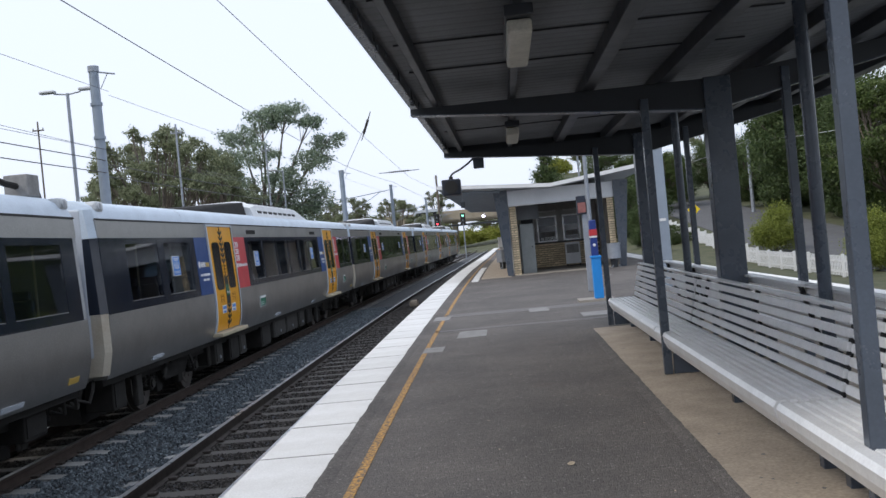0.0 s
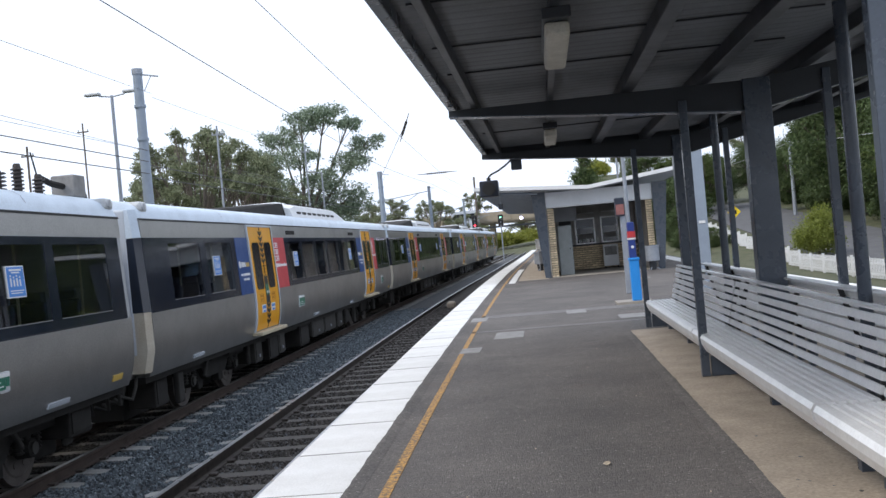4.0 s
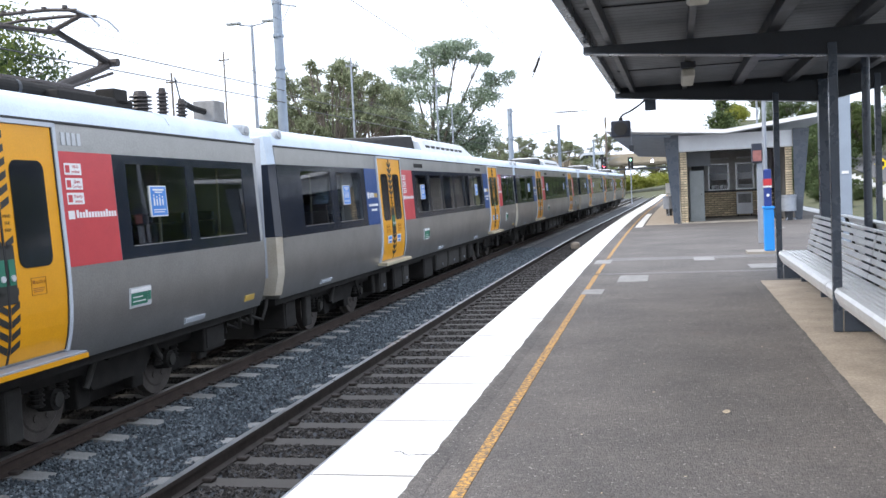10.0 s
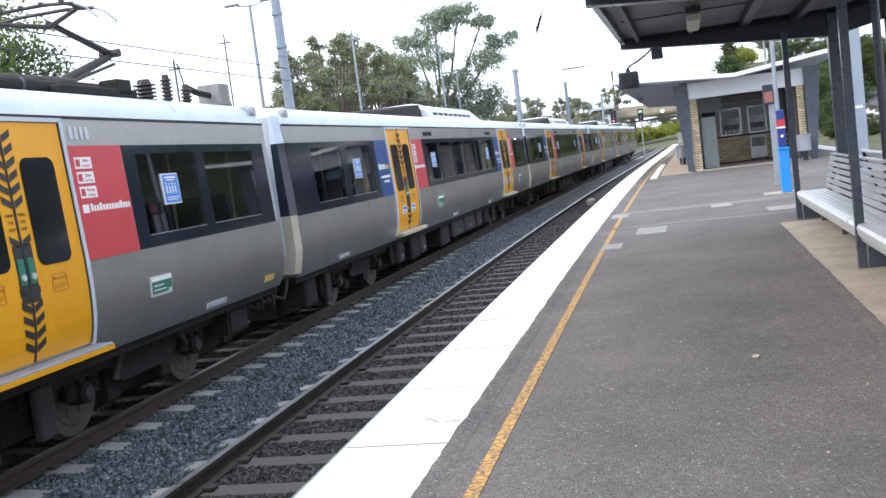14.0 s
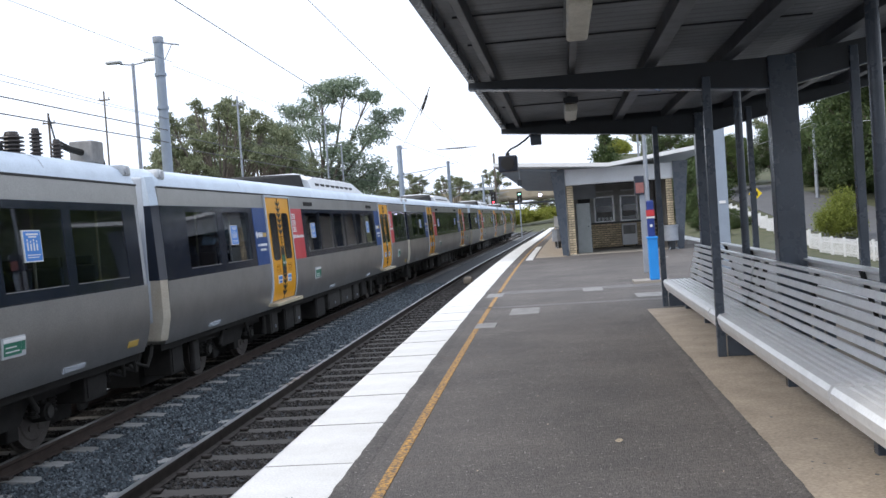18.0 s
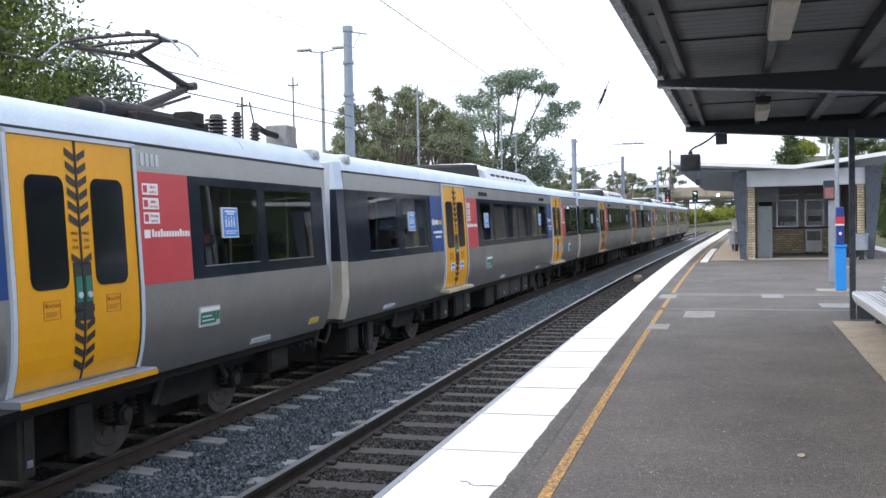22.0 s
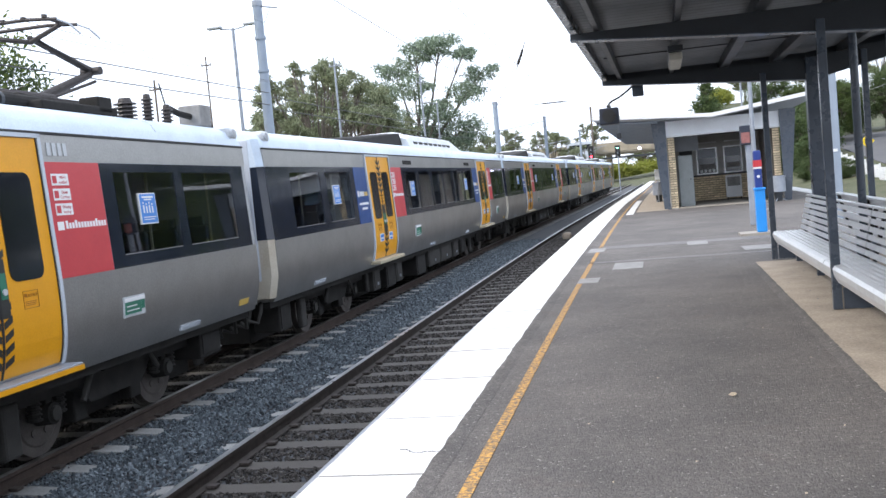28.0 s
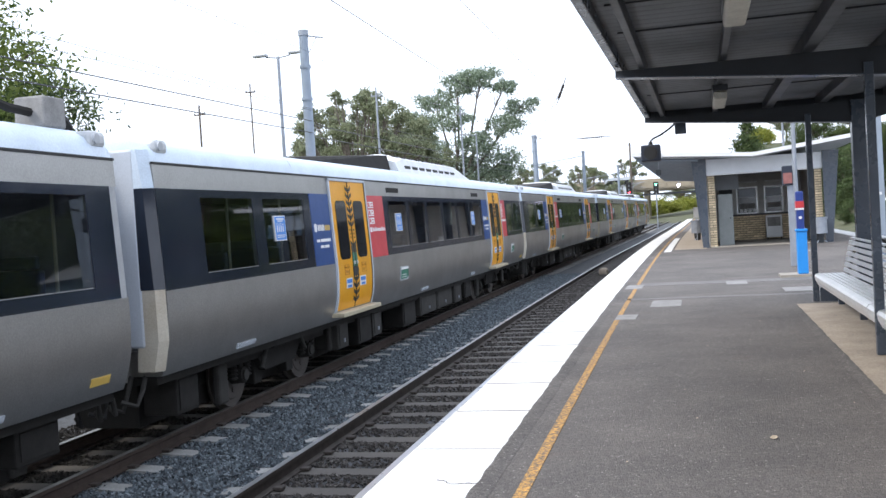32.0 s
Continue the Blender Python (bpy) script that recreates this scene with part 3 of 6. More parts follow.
def door(car, y0, y1, grey_sill):
    d = part("door", skin(y0, y1, 0.19, 2.24, 0.012), M["yellow"], car, "yellow double sliding door with dark chevrons")
    own = bmesh.new()
    skin(y0 - 0.05, y0 - 0.004, 0.17, 2.27, 0.03, bm=own)
    skin(y1 + 0.004, y1 + 0.05, 0.17, 2.27, 0.03, bm=own)
    skin(y0 - 0.05, y1 + 0.05, 2.245, 2.283, 0.03, bm=own)
    part("door_frame", own, M["pale"], d, "pale grey door surround")
    own = bmesh.new()
    skin(y0 - 0.012, y0 + 0.012, 0.19, 2.24, 0.02, bm=own)
    skin(y1 - 0.012, y1 + 0.012, 0.19, 2.24, 0.02, bm=own)
    ym = (y0 + y1) / 2
    skin(ym - 0.012, ym + 0.012, 0.19, 2.24, 0.02, bm=own)
    part("rubber_seal", own, M["black"], d)
    q = (y1 - y0) / 4
    for c in (ym - q - 0.0, ym + q + 0.0):
        part("door_window", rounded(c - 0.235, c + 0.235, 0.99, 1.93, 0.09, 0.02), M["glass"], d, "dark door window with rounded corners")
        edges = [(c - 0.105, c + 0.105, 0.742, 0.747), (c - 0.105, c + 0.105, 0.893, 0.898), (c - 0.105, c - 0.10, 0.747, 0.893), (c + 0.10, c + 0.105, 0.747, 0.893)]
        n = part("notice", bars(edges + [(c - 0.085, c - 0.055, 0.845, 0.875), (c - 0.08, c + 0.08, 0.80, 0.806), (c - 0.08, c + 0.07, 0.785, 0.791), (c - 0.08, c + 0.05, 0.77, 0.776)], 0.016), M["brownprint"], d, "brown outlined notice")
        words("CAUTION", 0.028, side(half(0.86) + 0.017, c + 0.015, 0.843), M["brownprint"], n)
    for k in range(17):
        z = 0.27 + k * 0.112
        if 0.72 < z < 1.13 or 1.24 < z + 0.05 < 1.46:
            continue
        for s in (-1, 1):
            ya, yb = ym + s * 0.022, ym + s * 0.135
            lo, hi = (z, z + 0.062), (z + 0.055, z + 0.117)
            own = bmesh.new()
            vs = [own.verts.new((half(zz) + 0.018, yy, zz)) for yy, zz in ((ya, lo[0]), (yb, hi[0]), (yb, hi[1]), (ya, lo[1]))]
            own.faces.new(vs if s > 0 else vs[::-1])
            part("chevron", own, M["mark"], d)
    for s in (-1, 1):
        part("handle_plate", skin(min(ym + s * 0.015, ym + s * 0.12), max(ym + s * 0.015, ym + s * 0.12), 0.70, 1.20, 0.018), M["mark"], d)
        part("button_panel", skin(min(ym + s * 0.025, ym + s * 0.105), max(ym + s * 0.025, ym + s * 0.105), 0.86, 1.08, 0.024), M["green"], d, "green door button panel")
        w = half(0.92) + 0.024
        part("door_button", rod((w, ym + s * 0.065, 0.92), (w + 0.014, ym + s * 0.065, 0.92), 0.028, n=12), M["lens"], d)
        for z, text in ((1.285, "STEP"), (1.345, "THE"), (1.405, "MIND")):
            words(text, 0.027, side(half(z) + 0.0165, ym + s * 0.078, z + 0.03), M["mark"], d)
    st = part("door_step", bx(1.15, 1.40, y0 - 0.1, y1 + 0.1, 0.10, 0.165, 0.008), M["palesill"] if grey_sill else M["galv"], car, "pale door step")
    if not grey_sill:
        part("step_edge", bx(1.402, 1.41, y0 - 0.1, y1 + 0.1, 0.10, 0.145), M["yellow"], st, "yellow edge strip")
    # blue and white stickers low on the leaves
    if grey_sill:
        for s in (-1, 1):
            c = ym + s * 0.33
            part("sticker", skin(c - 0.14, c + 0.14, 0.52, 0.68, 0.016), M["whiteprint"], d)
            part("sticker_print", bars([(c - 0.12, c + 0.12, 0.60, 0.66), (c - 0.08, c + 0.10, 0.53, 0.57)], 0.019), M["poster"], d)


def red_panel(car, y0, y1):
    p = part("red_panel", skin(y0, y1, SILL, 2.03, 0.008), M["red"], car, "red advertising panel with white print")
    rows = []
    for z in (1.86, 1.72, 1.58):
        rows.append((y0 + 0.07, y0 + 0.34, z - 0.05, z + 0.06))
    for row in rows:
        part("white_box", bars([row], 0.011), M["whiteprint"], p)
    for z, one, two in ((1.86, "Wi-Fi", "enabled"), (1.72, "Quiet", "Carriage"), (1.58, "Priority", "seating")):
        part("pictogram", bars([(y0 + 0.085, y0 + 0.15, z - 0.03, z + 0.04)], 0.013), M["red"], p)
        words(one, 0.030, side(half(z) + 0.0125, y0 + 0.245, z + 0.012), M["red"], p)
        words(two, 0.030, side(half(z) + 0.0125, y0 + 0.245, z - 0.034), M["red"], p)
    n = y1 - y0 - 0.2
    rows = [(y0 + 0.06, y0 + 0.16, 1.39, 1.47)]
    rows += [(y0 + 0.19 + n * k / 14, y0 + 0.19 + n * (k + 0.7) / 14, 1.40, 1.455 + (0.02 if k in (0, 3, 10) else 0)) for k in range(14)]
    part("lettering", bars(rows, 0.011), M["whiteprint"], p, "plain white bars of print")


def blue_panel(car, y0, y1):
    p = part("blue_panel", skin(y0, y1, SILL, 2.03, 0.008), M["blue"], car, "blue advertising panel with white print")
    w = y1 - y0
    part("emblem", rounded(y0 + 0.08 * w, y0 + 0.22 * w, 1.45, 1.45 + 0.15 * w + 0.02, 0.05, 0.011), M["whiteprint"], p)
    part("lettering", bars([(y0 + w * (0.27 + k * 0.072), y0 + w * (0.32 + k * 0.072), 1.47, 1.56) for k in range(5)] + [(y0 + 0.15 * w, y0 + 0.32 * w, 1.30, 1.34), (y0 + 0.36 * w, y0 + 0.9 * w, 1.30, 1.345), (y0 + 0.33 * w, y0 + 0.50 * w, 1.21, 1.25), (y0 + 0.53 * w, y0 + 0.78 * w, 1.21, 1.25)], 0.011), M["whiteprint"], p)
    part("gold_lettering", bars([(y0 + w * (0.65 + k * 0.072), y0 + w * (0.70 + k * 0.072), 1.47, 1.55) for k in range(4)], 0.011), M["goldprint"], p)


def open_panel(bm, y0, y1, wins, out, deep):
    """A strip of bodyside between sill and cantrail with openings left for the windows."""
    at = y0
    for a, c in list(wins) + [(y1, y1)]:
        for p, q, solid in ((at, a, True), (a, c, False)):
            if q - p > 0.005:
                skin(p, q, SILL, 1.07, out, deep, bm=bm)
                skin(p, q, 1.94, HEAD, out, deep, bm=bm)
                if solid:
                    skin(p, q, 1.07, 1.94, out, deep, bm=bm)
        at = c
    bmesh.ops.remove_doubles(bm, verts=bm.verts, dist=0.0005)
    return bm


def side_walls(car, wins):
    """The wall behind the panels on the platform side, its twin on the other, and the seats between."""
    wins = sorted(wins)
    part("side_wall", open_panel(bmesh.new(), -LONG + 0.02, LONG - 0.02, wins, -0.002, 0.06), M["lining"], car)
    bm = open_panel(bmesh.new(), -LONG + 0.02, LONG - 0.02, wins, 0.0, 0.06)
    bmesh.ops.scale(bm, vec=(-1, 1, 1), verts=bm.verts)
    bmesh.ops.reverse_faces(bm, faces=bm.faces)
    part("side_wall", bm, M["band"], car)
    for a, c in wins:
        bm = skin(a, c, 1.07, 1.94, -0.02, 0.026)
        bmesh.ops.scale(bm, vec=(-1, 1, 1), verts=bm.verts)
        bmesh.ops.reverse_faces(bm, faces=bm.faces)
        part("window", bm, M["pane"], car).visible_shadow = False
    part("ceiling_lining", bx(-1.05, 1.05, -LONG + 0.1, LONG - 0.1, 2.20, 2.235), M["lining"], car)
    for y in (-LONG + 0.06, LONG - 0.1):
        part("end_lining", bx(-1.1, 1.1, y, y + 0.04, 0.31, 2.2), M["lining"], car)
    seat = bmesh.new()
    for s in (-1, 1):
        bx(s * 0.30, s * 1.02, -0.04, 0.05, 0.62, 1.28, 0.03, bm=seat)
        bx(s * 0.34, s * 0.98, -0.03, 0.04, 1.285, 1.40, 0.02, bm=seat)
        bx(s * 0.30, s * 1.02, 0.05, 0.47, 0.58, 0.70, 0.03, bm=seat)
        bx(s * 0.5, s * 0.8, 0.1, 0.3, 0.30, 0.58, bm=seat)
    me = bpy.data.meshes.new("seat_pair")
    seat.to_mesh(me)
    seat.free()
    me.materials.append(M["seat"])
    for a, c in wins:
        for f in (0.12, 0.72):
            share("seat_pair", me, pose(0, a + (c - a) * f, 0), car)
        part("grab_pole", rod((0.86, c + 0.03, 0.31), (0.86, c + 0.03, 2.2), 0.018, n=8), M["grab"], car)


def window_band(car, y0, y1, wins, posters=()):
    b = part("window_band", open_panel(bmesh.new(), y0, y1, wins, 0.005, 0.003), M["band"], car, "dark glossy window band")
    for a, c in wins:
        w = part("window", skin(a, c, 1.07, 1.94, -0.002, 0.008), M["pane"], b, "tinted window pane")
        w.visible_shadow = False
        own = skin(a + 0.02, c - 0.02, 1.072, 1.080, 0.004)
        part("window_trim", own, M["patch"], w)
        WINS.append((a, c))
    for a in posters:
        p = part("poster", skin(a, a + 0.36, 1.37, 1.71, 0.015), M["whiteprint"], b, "blue safety poster on the window")
        part("poster_face", skin(a + 0.015, a + 0.345, 1.383, 1.697, 0.018), M["poster"], p)
        figures = [(a + 0.06 + 0.062 * k, a + 0.085 + 0.062 * k, 1.49, 1.58 - 0.015 * (k % 2)) for k in range(4)]
        heads = [(a + 0.062 + 0.062 * k, a + 0.083 + 0.062 * k, 1.592 - 0.015 * (k % 2), 1.612 - 0.015 * (k % 2)) for k in range(4)]
        part("poster_print", bars([(a + 0.06, a + 0.30, 1.655, 1.675), (a + 0.1, a + 0.26, 1.63, 1.645), (a + 0.05, a + 0.31, 1.44, 1.45), (a + 0.05, a + 0.28, 1.415, 1.425)] + figures + heads, 0.021), M["whiteprint"], p)


def bogie(car, yc):
    """A two-axle bogie. Returns it with its wheelsets."""
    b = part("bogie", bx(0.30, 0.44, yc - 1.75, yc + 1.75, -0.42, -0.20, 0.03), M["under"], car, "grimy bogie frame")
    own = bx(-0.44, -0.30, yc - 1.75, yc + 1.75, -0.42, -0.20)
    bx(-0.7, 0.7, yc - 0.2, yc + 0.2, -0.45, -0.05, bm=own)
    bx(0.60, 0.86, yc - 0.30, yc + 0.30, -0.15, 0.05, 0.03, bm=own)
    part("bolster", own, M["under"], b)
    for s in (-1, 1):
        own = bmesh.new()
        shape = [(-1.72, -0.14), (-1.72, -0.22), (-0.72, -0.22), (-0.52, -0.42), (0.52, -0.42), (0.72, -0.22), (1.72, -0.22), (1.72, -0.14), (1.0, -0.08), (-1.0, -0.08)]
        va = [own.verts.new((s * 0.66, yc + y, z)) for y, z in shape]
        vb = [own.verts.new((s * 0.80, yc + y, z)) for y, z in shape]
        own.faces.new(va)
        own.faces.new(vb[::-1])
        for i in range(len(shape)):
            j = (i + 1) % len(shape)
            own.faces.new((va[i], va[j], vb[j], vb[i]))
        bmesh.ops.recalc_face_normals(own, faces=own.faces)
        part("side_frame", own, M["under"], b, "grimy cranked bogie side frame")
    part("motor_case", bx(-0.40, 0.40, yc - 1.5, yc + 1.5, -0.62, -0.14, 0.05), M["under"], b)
    for dy in (-0.28, 0.28):
        part("air_spring", lathe((0.72, yc + dy, -0.10), ribs(0.14, 0.115, 0.045, 3), 12), M["under"], b)
    part("lifting_lug", bx(0.80, 0.90, yc - 2.05, yc - 1.80, -0.62, -0.12, 0.03), M["boxgrey"], b)
    part("lifting_lug", bx(0.80, 0.88, yc + 1.78, yc + 1.98, -0.5, -0.12, 0.03), M["boxgrey"], b)
    sets = []
    for dy in (-1.15, 1.15):
        own = rod((-0.6, 0, 0), (0.6, 0, 0), 0.08, n=10)
        for s in (-1, 1):
            rod((s * 0.50, 0, 0), (s * 0.60, 0, 0), 0.42, n=28, bm=own)
            rod((s * 0.60, 0, 0), (s * 0.612, 0, 0), 0.33, 0.31, n=28, bm=own)
            rod((s * 0.47, 0, 0), (s * 0.50, 0, 0), 0.45, n=28, bm=own)
            for k in range(6):
                a = radians(60 * k)
                rod((s * 0.61, 0.2 * math.cos(a), 0.2 * math.sin(a)), (s * 0.625, 0.2 * math.cos(a), 0.2 * math.sin(a)), 0.04, n=7, bm=own)
        ws = part("wheelset", own, M["wheel"], b, "steel wheels on an axle")
        ws.location = (0, yc + dy, RAIL + 0.42)
        sets.append(ws)
        ab = part("axlebox", rod((0.62, yc + dy, -0.38), (0.80, yc + dy, -0.38), 0.125, 0.11, n=14), M["under"], b)
        part("axle_arm", bx(0.66, 0.76, yc + dy - 0.06, yc + dy + 0.06, -0.34, -0.2, 0.02), M["under"], b)
        for s in (-0.20, 0.20):
            part("spring", lathe((0.72, yc + dy + s, -0.42), ribs(0.075, 0.055, 0.05, 4), 10), M["under"], b)
        part("axle_cap", rod((0.80, yc + dy, -0.38), (0.83, yc + dy, -0.38), 0.075, n=12), M["boxgrey"], b)
    part("damper", rod((0.86, yc - 0.5, 0.0), (0.86, yc - 0.75, -0.36), 0.035, n=8), M["boxgrey"], b)
    part("damper", rod((0.88, yc + 0.5, 0.02), (0.86, yc + 0.8, -0.3), 0.03, n=8), M["boxgrey"], b)
    for dy in (-0.55, 0.55):
        part("brake_unit", bx(0.55, 0.7, yc + dy - 0.12, yc + dy + 0.12, -0.6, -0.2, 0.02), M["under"], b)
    return sets


def underframe(car, boxes):
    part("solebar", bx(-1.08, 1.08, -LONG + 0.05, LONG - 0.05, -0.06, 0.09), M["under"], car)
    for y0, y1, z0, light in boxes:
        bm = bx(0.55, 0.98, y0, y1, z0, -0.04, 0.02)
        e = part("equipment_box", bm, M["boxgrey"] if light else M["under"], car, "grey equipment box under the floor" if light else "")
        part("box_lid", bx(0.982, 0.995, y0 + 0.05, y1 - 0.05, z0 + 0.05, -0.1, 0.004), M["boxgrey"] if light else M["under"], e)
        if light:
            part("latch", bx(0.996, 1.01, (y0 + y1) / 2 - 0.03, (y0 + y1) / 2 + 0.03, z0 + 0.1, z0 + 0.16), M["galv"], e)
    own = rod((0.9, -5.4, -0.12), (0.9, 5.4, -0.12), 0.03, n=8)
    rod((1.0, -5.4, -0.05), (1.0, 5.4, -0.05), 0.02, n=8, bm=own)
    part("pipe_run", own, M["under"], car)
    # two added filler blocks that stop light passing through beneath the floor
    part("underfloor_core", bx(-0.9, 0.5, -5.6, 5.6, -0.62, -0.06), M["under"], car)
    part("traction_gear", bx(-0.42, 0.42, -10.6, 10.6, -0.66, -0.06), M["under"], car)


M["wheel"] = mat("wheel_steel", (0.13, 0.115, 0.105), 0.5, metal=0.4, var=0.25, scale=6)
# dusty grey taken down to near black to include the underfloor shade
M["boxgrey"] = mat("dusty_shaded_box", (0.036, 0.034, 0.031), 0.8, var=0.25, scale=4)


def ac_unit(car, y0, y1):
    """A roof fairing with a sloped dark front and louvre slots."""
    bm = bmesh.new()
    rings = []
    for y, k in ((y0, 0.72), (y0 + 0.5, 1.0), (y1 - 1.6, 1.0), (y1, 0.15)):
        rings.append([bm.verts.new((x, y, z)) for x, z in ((1.07, 2.48), (0.96, 2.55 + 0.29 * k), (0.5, 2.64 + 0.34 * k), (-0.5, 2.64 + 0.34 * k), (-0.96, 2.55 + 0.29 * k), (-1.07, 2.48))])
    for r0, r1 in zip(rings, rings[1:]):
        for i in range(5):
            bm.faces.new((r0[i], r0[i + 1], r1[i + 1], r1[i]))
    bm.faces.new(rings[0])
    bm.faces.new(rings[-1][::-1])
    bmesh.ops.recalc_face_normals(bm, faces=bm.faces)
    a = part("roof_fairing", bm, M["whiteroof"], car, "white air-conditioning fairing on the roof")
    for k in range(8):
        y = y0 + 0.5 + k * 0.56
        part("louvre", bx(0.90, 1.022, y, y + 0.40, 2.63, 2.70, 0.004), M["black"], a)
        part("louvre", bx(0.62, 0.80, y + 0.06, y + 0.36, 2.90, 2.925, 0.004), M["black"], a)
    bm = bmesh.new()
    rings = []
    for y, z in ((y0 - 5.2, 2.63), (y0 - 0.02, 2.93)):
        rings.append([bm.verts.new(v) for v in ((0.88, y, 2.52), (0.80, y, z - 0.03), (0.5, y, z), (-0.5, y, z), (-0.80, y, z - 0.03), (-0.88, y, 2.52))])
    for i in range(5):
        bm.faces.new((rings[0][i], rings[0][i + 1], rings[1][i + 1], rings[1][i]))
    bm.faces.new(rings[0])
    bm.faces.new(rings[1][::-1])
    bmesh.ops.recalc_face_normals(bm, faces=bm.faces)
    part("roof_cover", bm, M["under"], car, "dark sloped roof equipment cover")


def pantograph(car):
    """A single-arm pantograph, raised."""
    p = empty("pantograph")
    p.parent = car
    B = 8.27
    for x in (-0.5, 0.5):
        part("base_beam", bx(x - 0.05, x + 0.05, 7.2, 8.9, 2.72, 2.80, 0.01), M["pantobrown"], p)
    for y in (7.4, 8.75):
        part("cross_beam", bx(-0.6, 0.6, y - 0.06, y + 0.06, 2.71, 2.79), M["pantobrown"], p)
        for x in (-0.5, 0.5):
            part("insulator", lathe((x, y, 2.56), ribs(0.085, 0.055, 0.055, 3)), M["insul"], p)
    part("spring_case", rod((0.22, 7.3, 2.84), (0.22, 8.5, 2.86), 0.05, n=10), M["pantobrown"], p)
    part("lower_arm", rod((0, 8.5, 2.86), (0, 9.66, 3.27), 0.062, 0.05, n=10), M["pantobrown"], p)
    part("tie_rod", rod((0.1, 8.35, 2.80), (0.1, 9.62, 3.17), 0.02, n=6), M["pantobrown"], p)
    part("knee", rod((-0.12, 9.70, 3.31), (0.14, 9.70, 3.31), 0.052, n=12), M["pantobrown"], p)
    part("upper_arm", rod((0, 9.70, 3.32), (0, 8.52, 3.56), 0.045, 0.032, n=10), M["pantobrown"], p)
    for s in (-1, 1):
        part("head_fork", rod((0, 8.54, 3.515), (s * 0.55, B, 3.60), 0.03, 0.024, n=8), M["pantobrown"], p)
        part("bow_bracket", rod((s * 0.55, B - 0.2, 3.635), (s * 0.55, B + 0.2, 3.635), 0.022, n=6), M["pantobrown"], p)
        part("bow_pivot", rod((s * 0.55, B, 3.59), (s * 0.55, B, 3.64), 0.04, n=8), M["pantobrown"], p)
    part("guide_wire", rod((0.04, 9.6, 3.32), (0.04, 8.6, 3.56), 0.009, n=5), M["black"], p)
    for dy in (-0.19, 0.19):
        flat = [(-0.64, 3.625), (-0.3, 3.655), (0.3, 3.655), (0.64, 3.625)]
        strip = part("collector_strip", tube([(x, B + dy, z) for x, z in flat], 0.021), M["pantobrown"], p, "brown carbon collector strip")
        for s in (-1, 1):
            horn = [(s * 0.64, 3.625), (s * 0.78, 3.56), (s * 0.90, 3.44)]
            part("horn", tube([(x, B + dy, z) for x, z in horn], 0.012), M["galv"], strip, "pale bent horn")
    for k in range(5):
        part("strip_bolt", bx(-0.5 + 0.25 * k - 0.02, -0.5 + 0.25 * k + 0.02, B - 0.215, B - 0.165, 3.655, 3.69), M["pantobrown"], p)


M["pantobrown"] = mat("sooty_brown_steel", (0.050, 0.042, 0.040), 0.65, metal=0.2, var=0.25, scale=9)


def roof_gear(car):
    """Breaker, insulators and cable box along the near side of the roof end."""
    g = empty("roof_gear")
    g.parent = car
    X = 0.82
    part("air_tank", rod((X - 0.1, 6.45, 2.67), (X - 0.1, 7.45, 2.67), 0.075, n=14), M["under"], g)
    part("tank_strap", rod((X - 0.1, 6.8, 2.67), (X - 0.1, 6.85, 2.67), 0.082, n=14), M["steel_d"], g)
    part("gear_rail", bx(X - 0.12, X + 0.12, 7.2, 8.6, 2.58, 2.68, 0.02), M["under"], g)
    part("switch_box", bx(X - 0.12, X + 0.12, 8.22, 8.50, 2.60, 2.79, 0.02), M["under"], g)
    for y, r, h in ((8.98, 0.135, 5), (9.50, 0.075, 7), (9.98, 0.075, 5)):
        part("post_insulator", lathe((X, y, 2.57), ribs(r, r * 0.6, 0.045, h) + [(r * 0.5, h * 0.045 + 0.04)], 14), M["insul"], g, "ribbed brown insulator")
    part("cable_joint", tube([(X, 9.98, 2.80), (X, 10.3, 2.74), (X, 10.68, 2.72)], 0.042, 8), M["under"], g)
    part("cable_box", bx(X - 0.16, X + 0.16, 10.60, 10.92, 2.58, 2.87, 0.02), M["patch"], g, "grey cable box")
    pts = [(X - 0.02, 10.90 + 0.30 * math.sin(a), 2.52 + 0.22 * math.cos(a)) for a in span(0, 1.6, 6)]
    part("cable_hood", tube(pts, 0.07, 8), M["under"], g)
    part("earth_rod", rod((X, 9.96, 2.82), (X - 0.03, 9.90, 3.10), 0.011, n=6), M["steel_d"], g)


M["whiteroof"] = mat("white_roof_fairing", (0.72, 0.74, 0.76), 0.5, var=0.1, scale=3)
BOXES = [(-4.6, -3.9, -0.55, 0), (-3.8, -3.3, -0.52, 1), (-1.9, -1.0, -0.58, 0), (-0.6, 0.7, -0.5, 1), (0.8, 2.2, -0.5, 1), (2.5, 3.2, -0.52, 1), (3.6, 4.3, -0.5, 0)]
WHEELS, CARS = [], []


def small_plates(car, rows):
    for y, z, w, h, kind in rows:
        low = h < 0.1
        p = part("sign_plate", skin(y, y + w, z, z + h, 0.016), M["pale"] if low else M["lens"], car, "small pale plate" if low else "green and white notice plate")
        if not low:
            part("sign_head", skin(y + 0.012, y + w - 0.012, z + h - 0.05, z + h - 0.012, 0.02), M["whiteprint"], p)
            part("sign_face", skin(y + 0.012, y + w - 0.085, z + 0.03, z + h - 0.055, 0.02), M["green"], p)
            part("sign_print", skin(y + w - 0.075, y + w - 0.015, z + 0.06, z + h - 0.055, 0.02), M["green"], p)
            for k in range(2):
                part("print_bar", bars([(y + 0.04, y + w - 0.13 - 0.05 * k, z + 0.06 + 0.045 * k, z + 0.072 + 0.045 * k)], 0.022), M["whiteprint"], p)


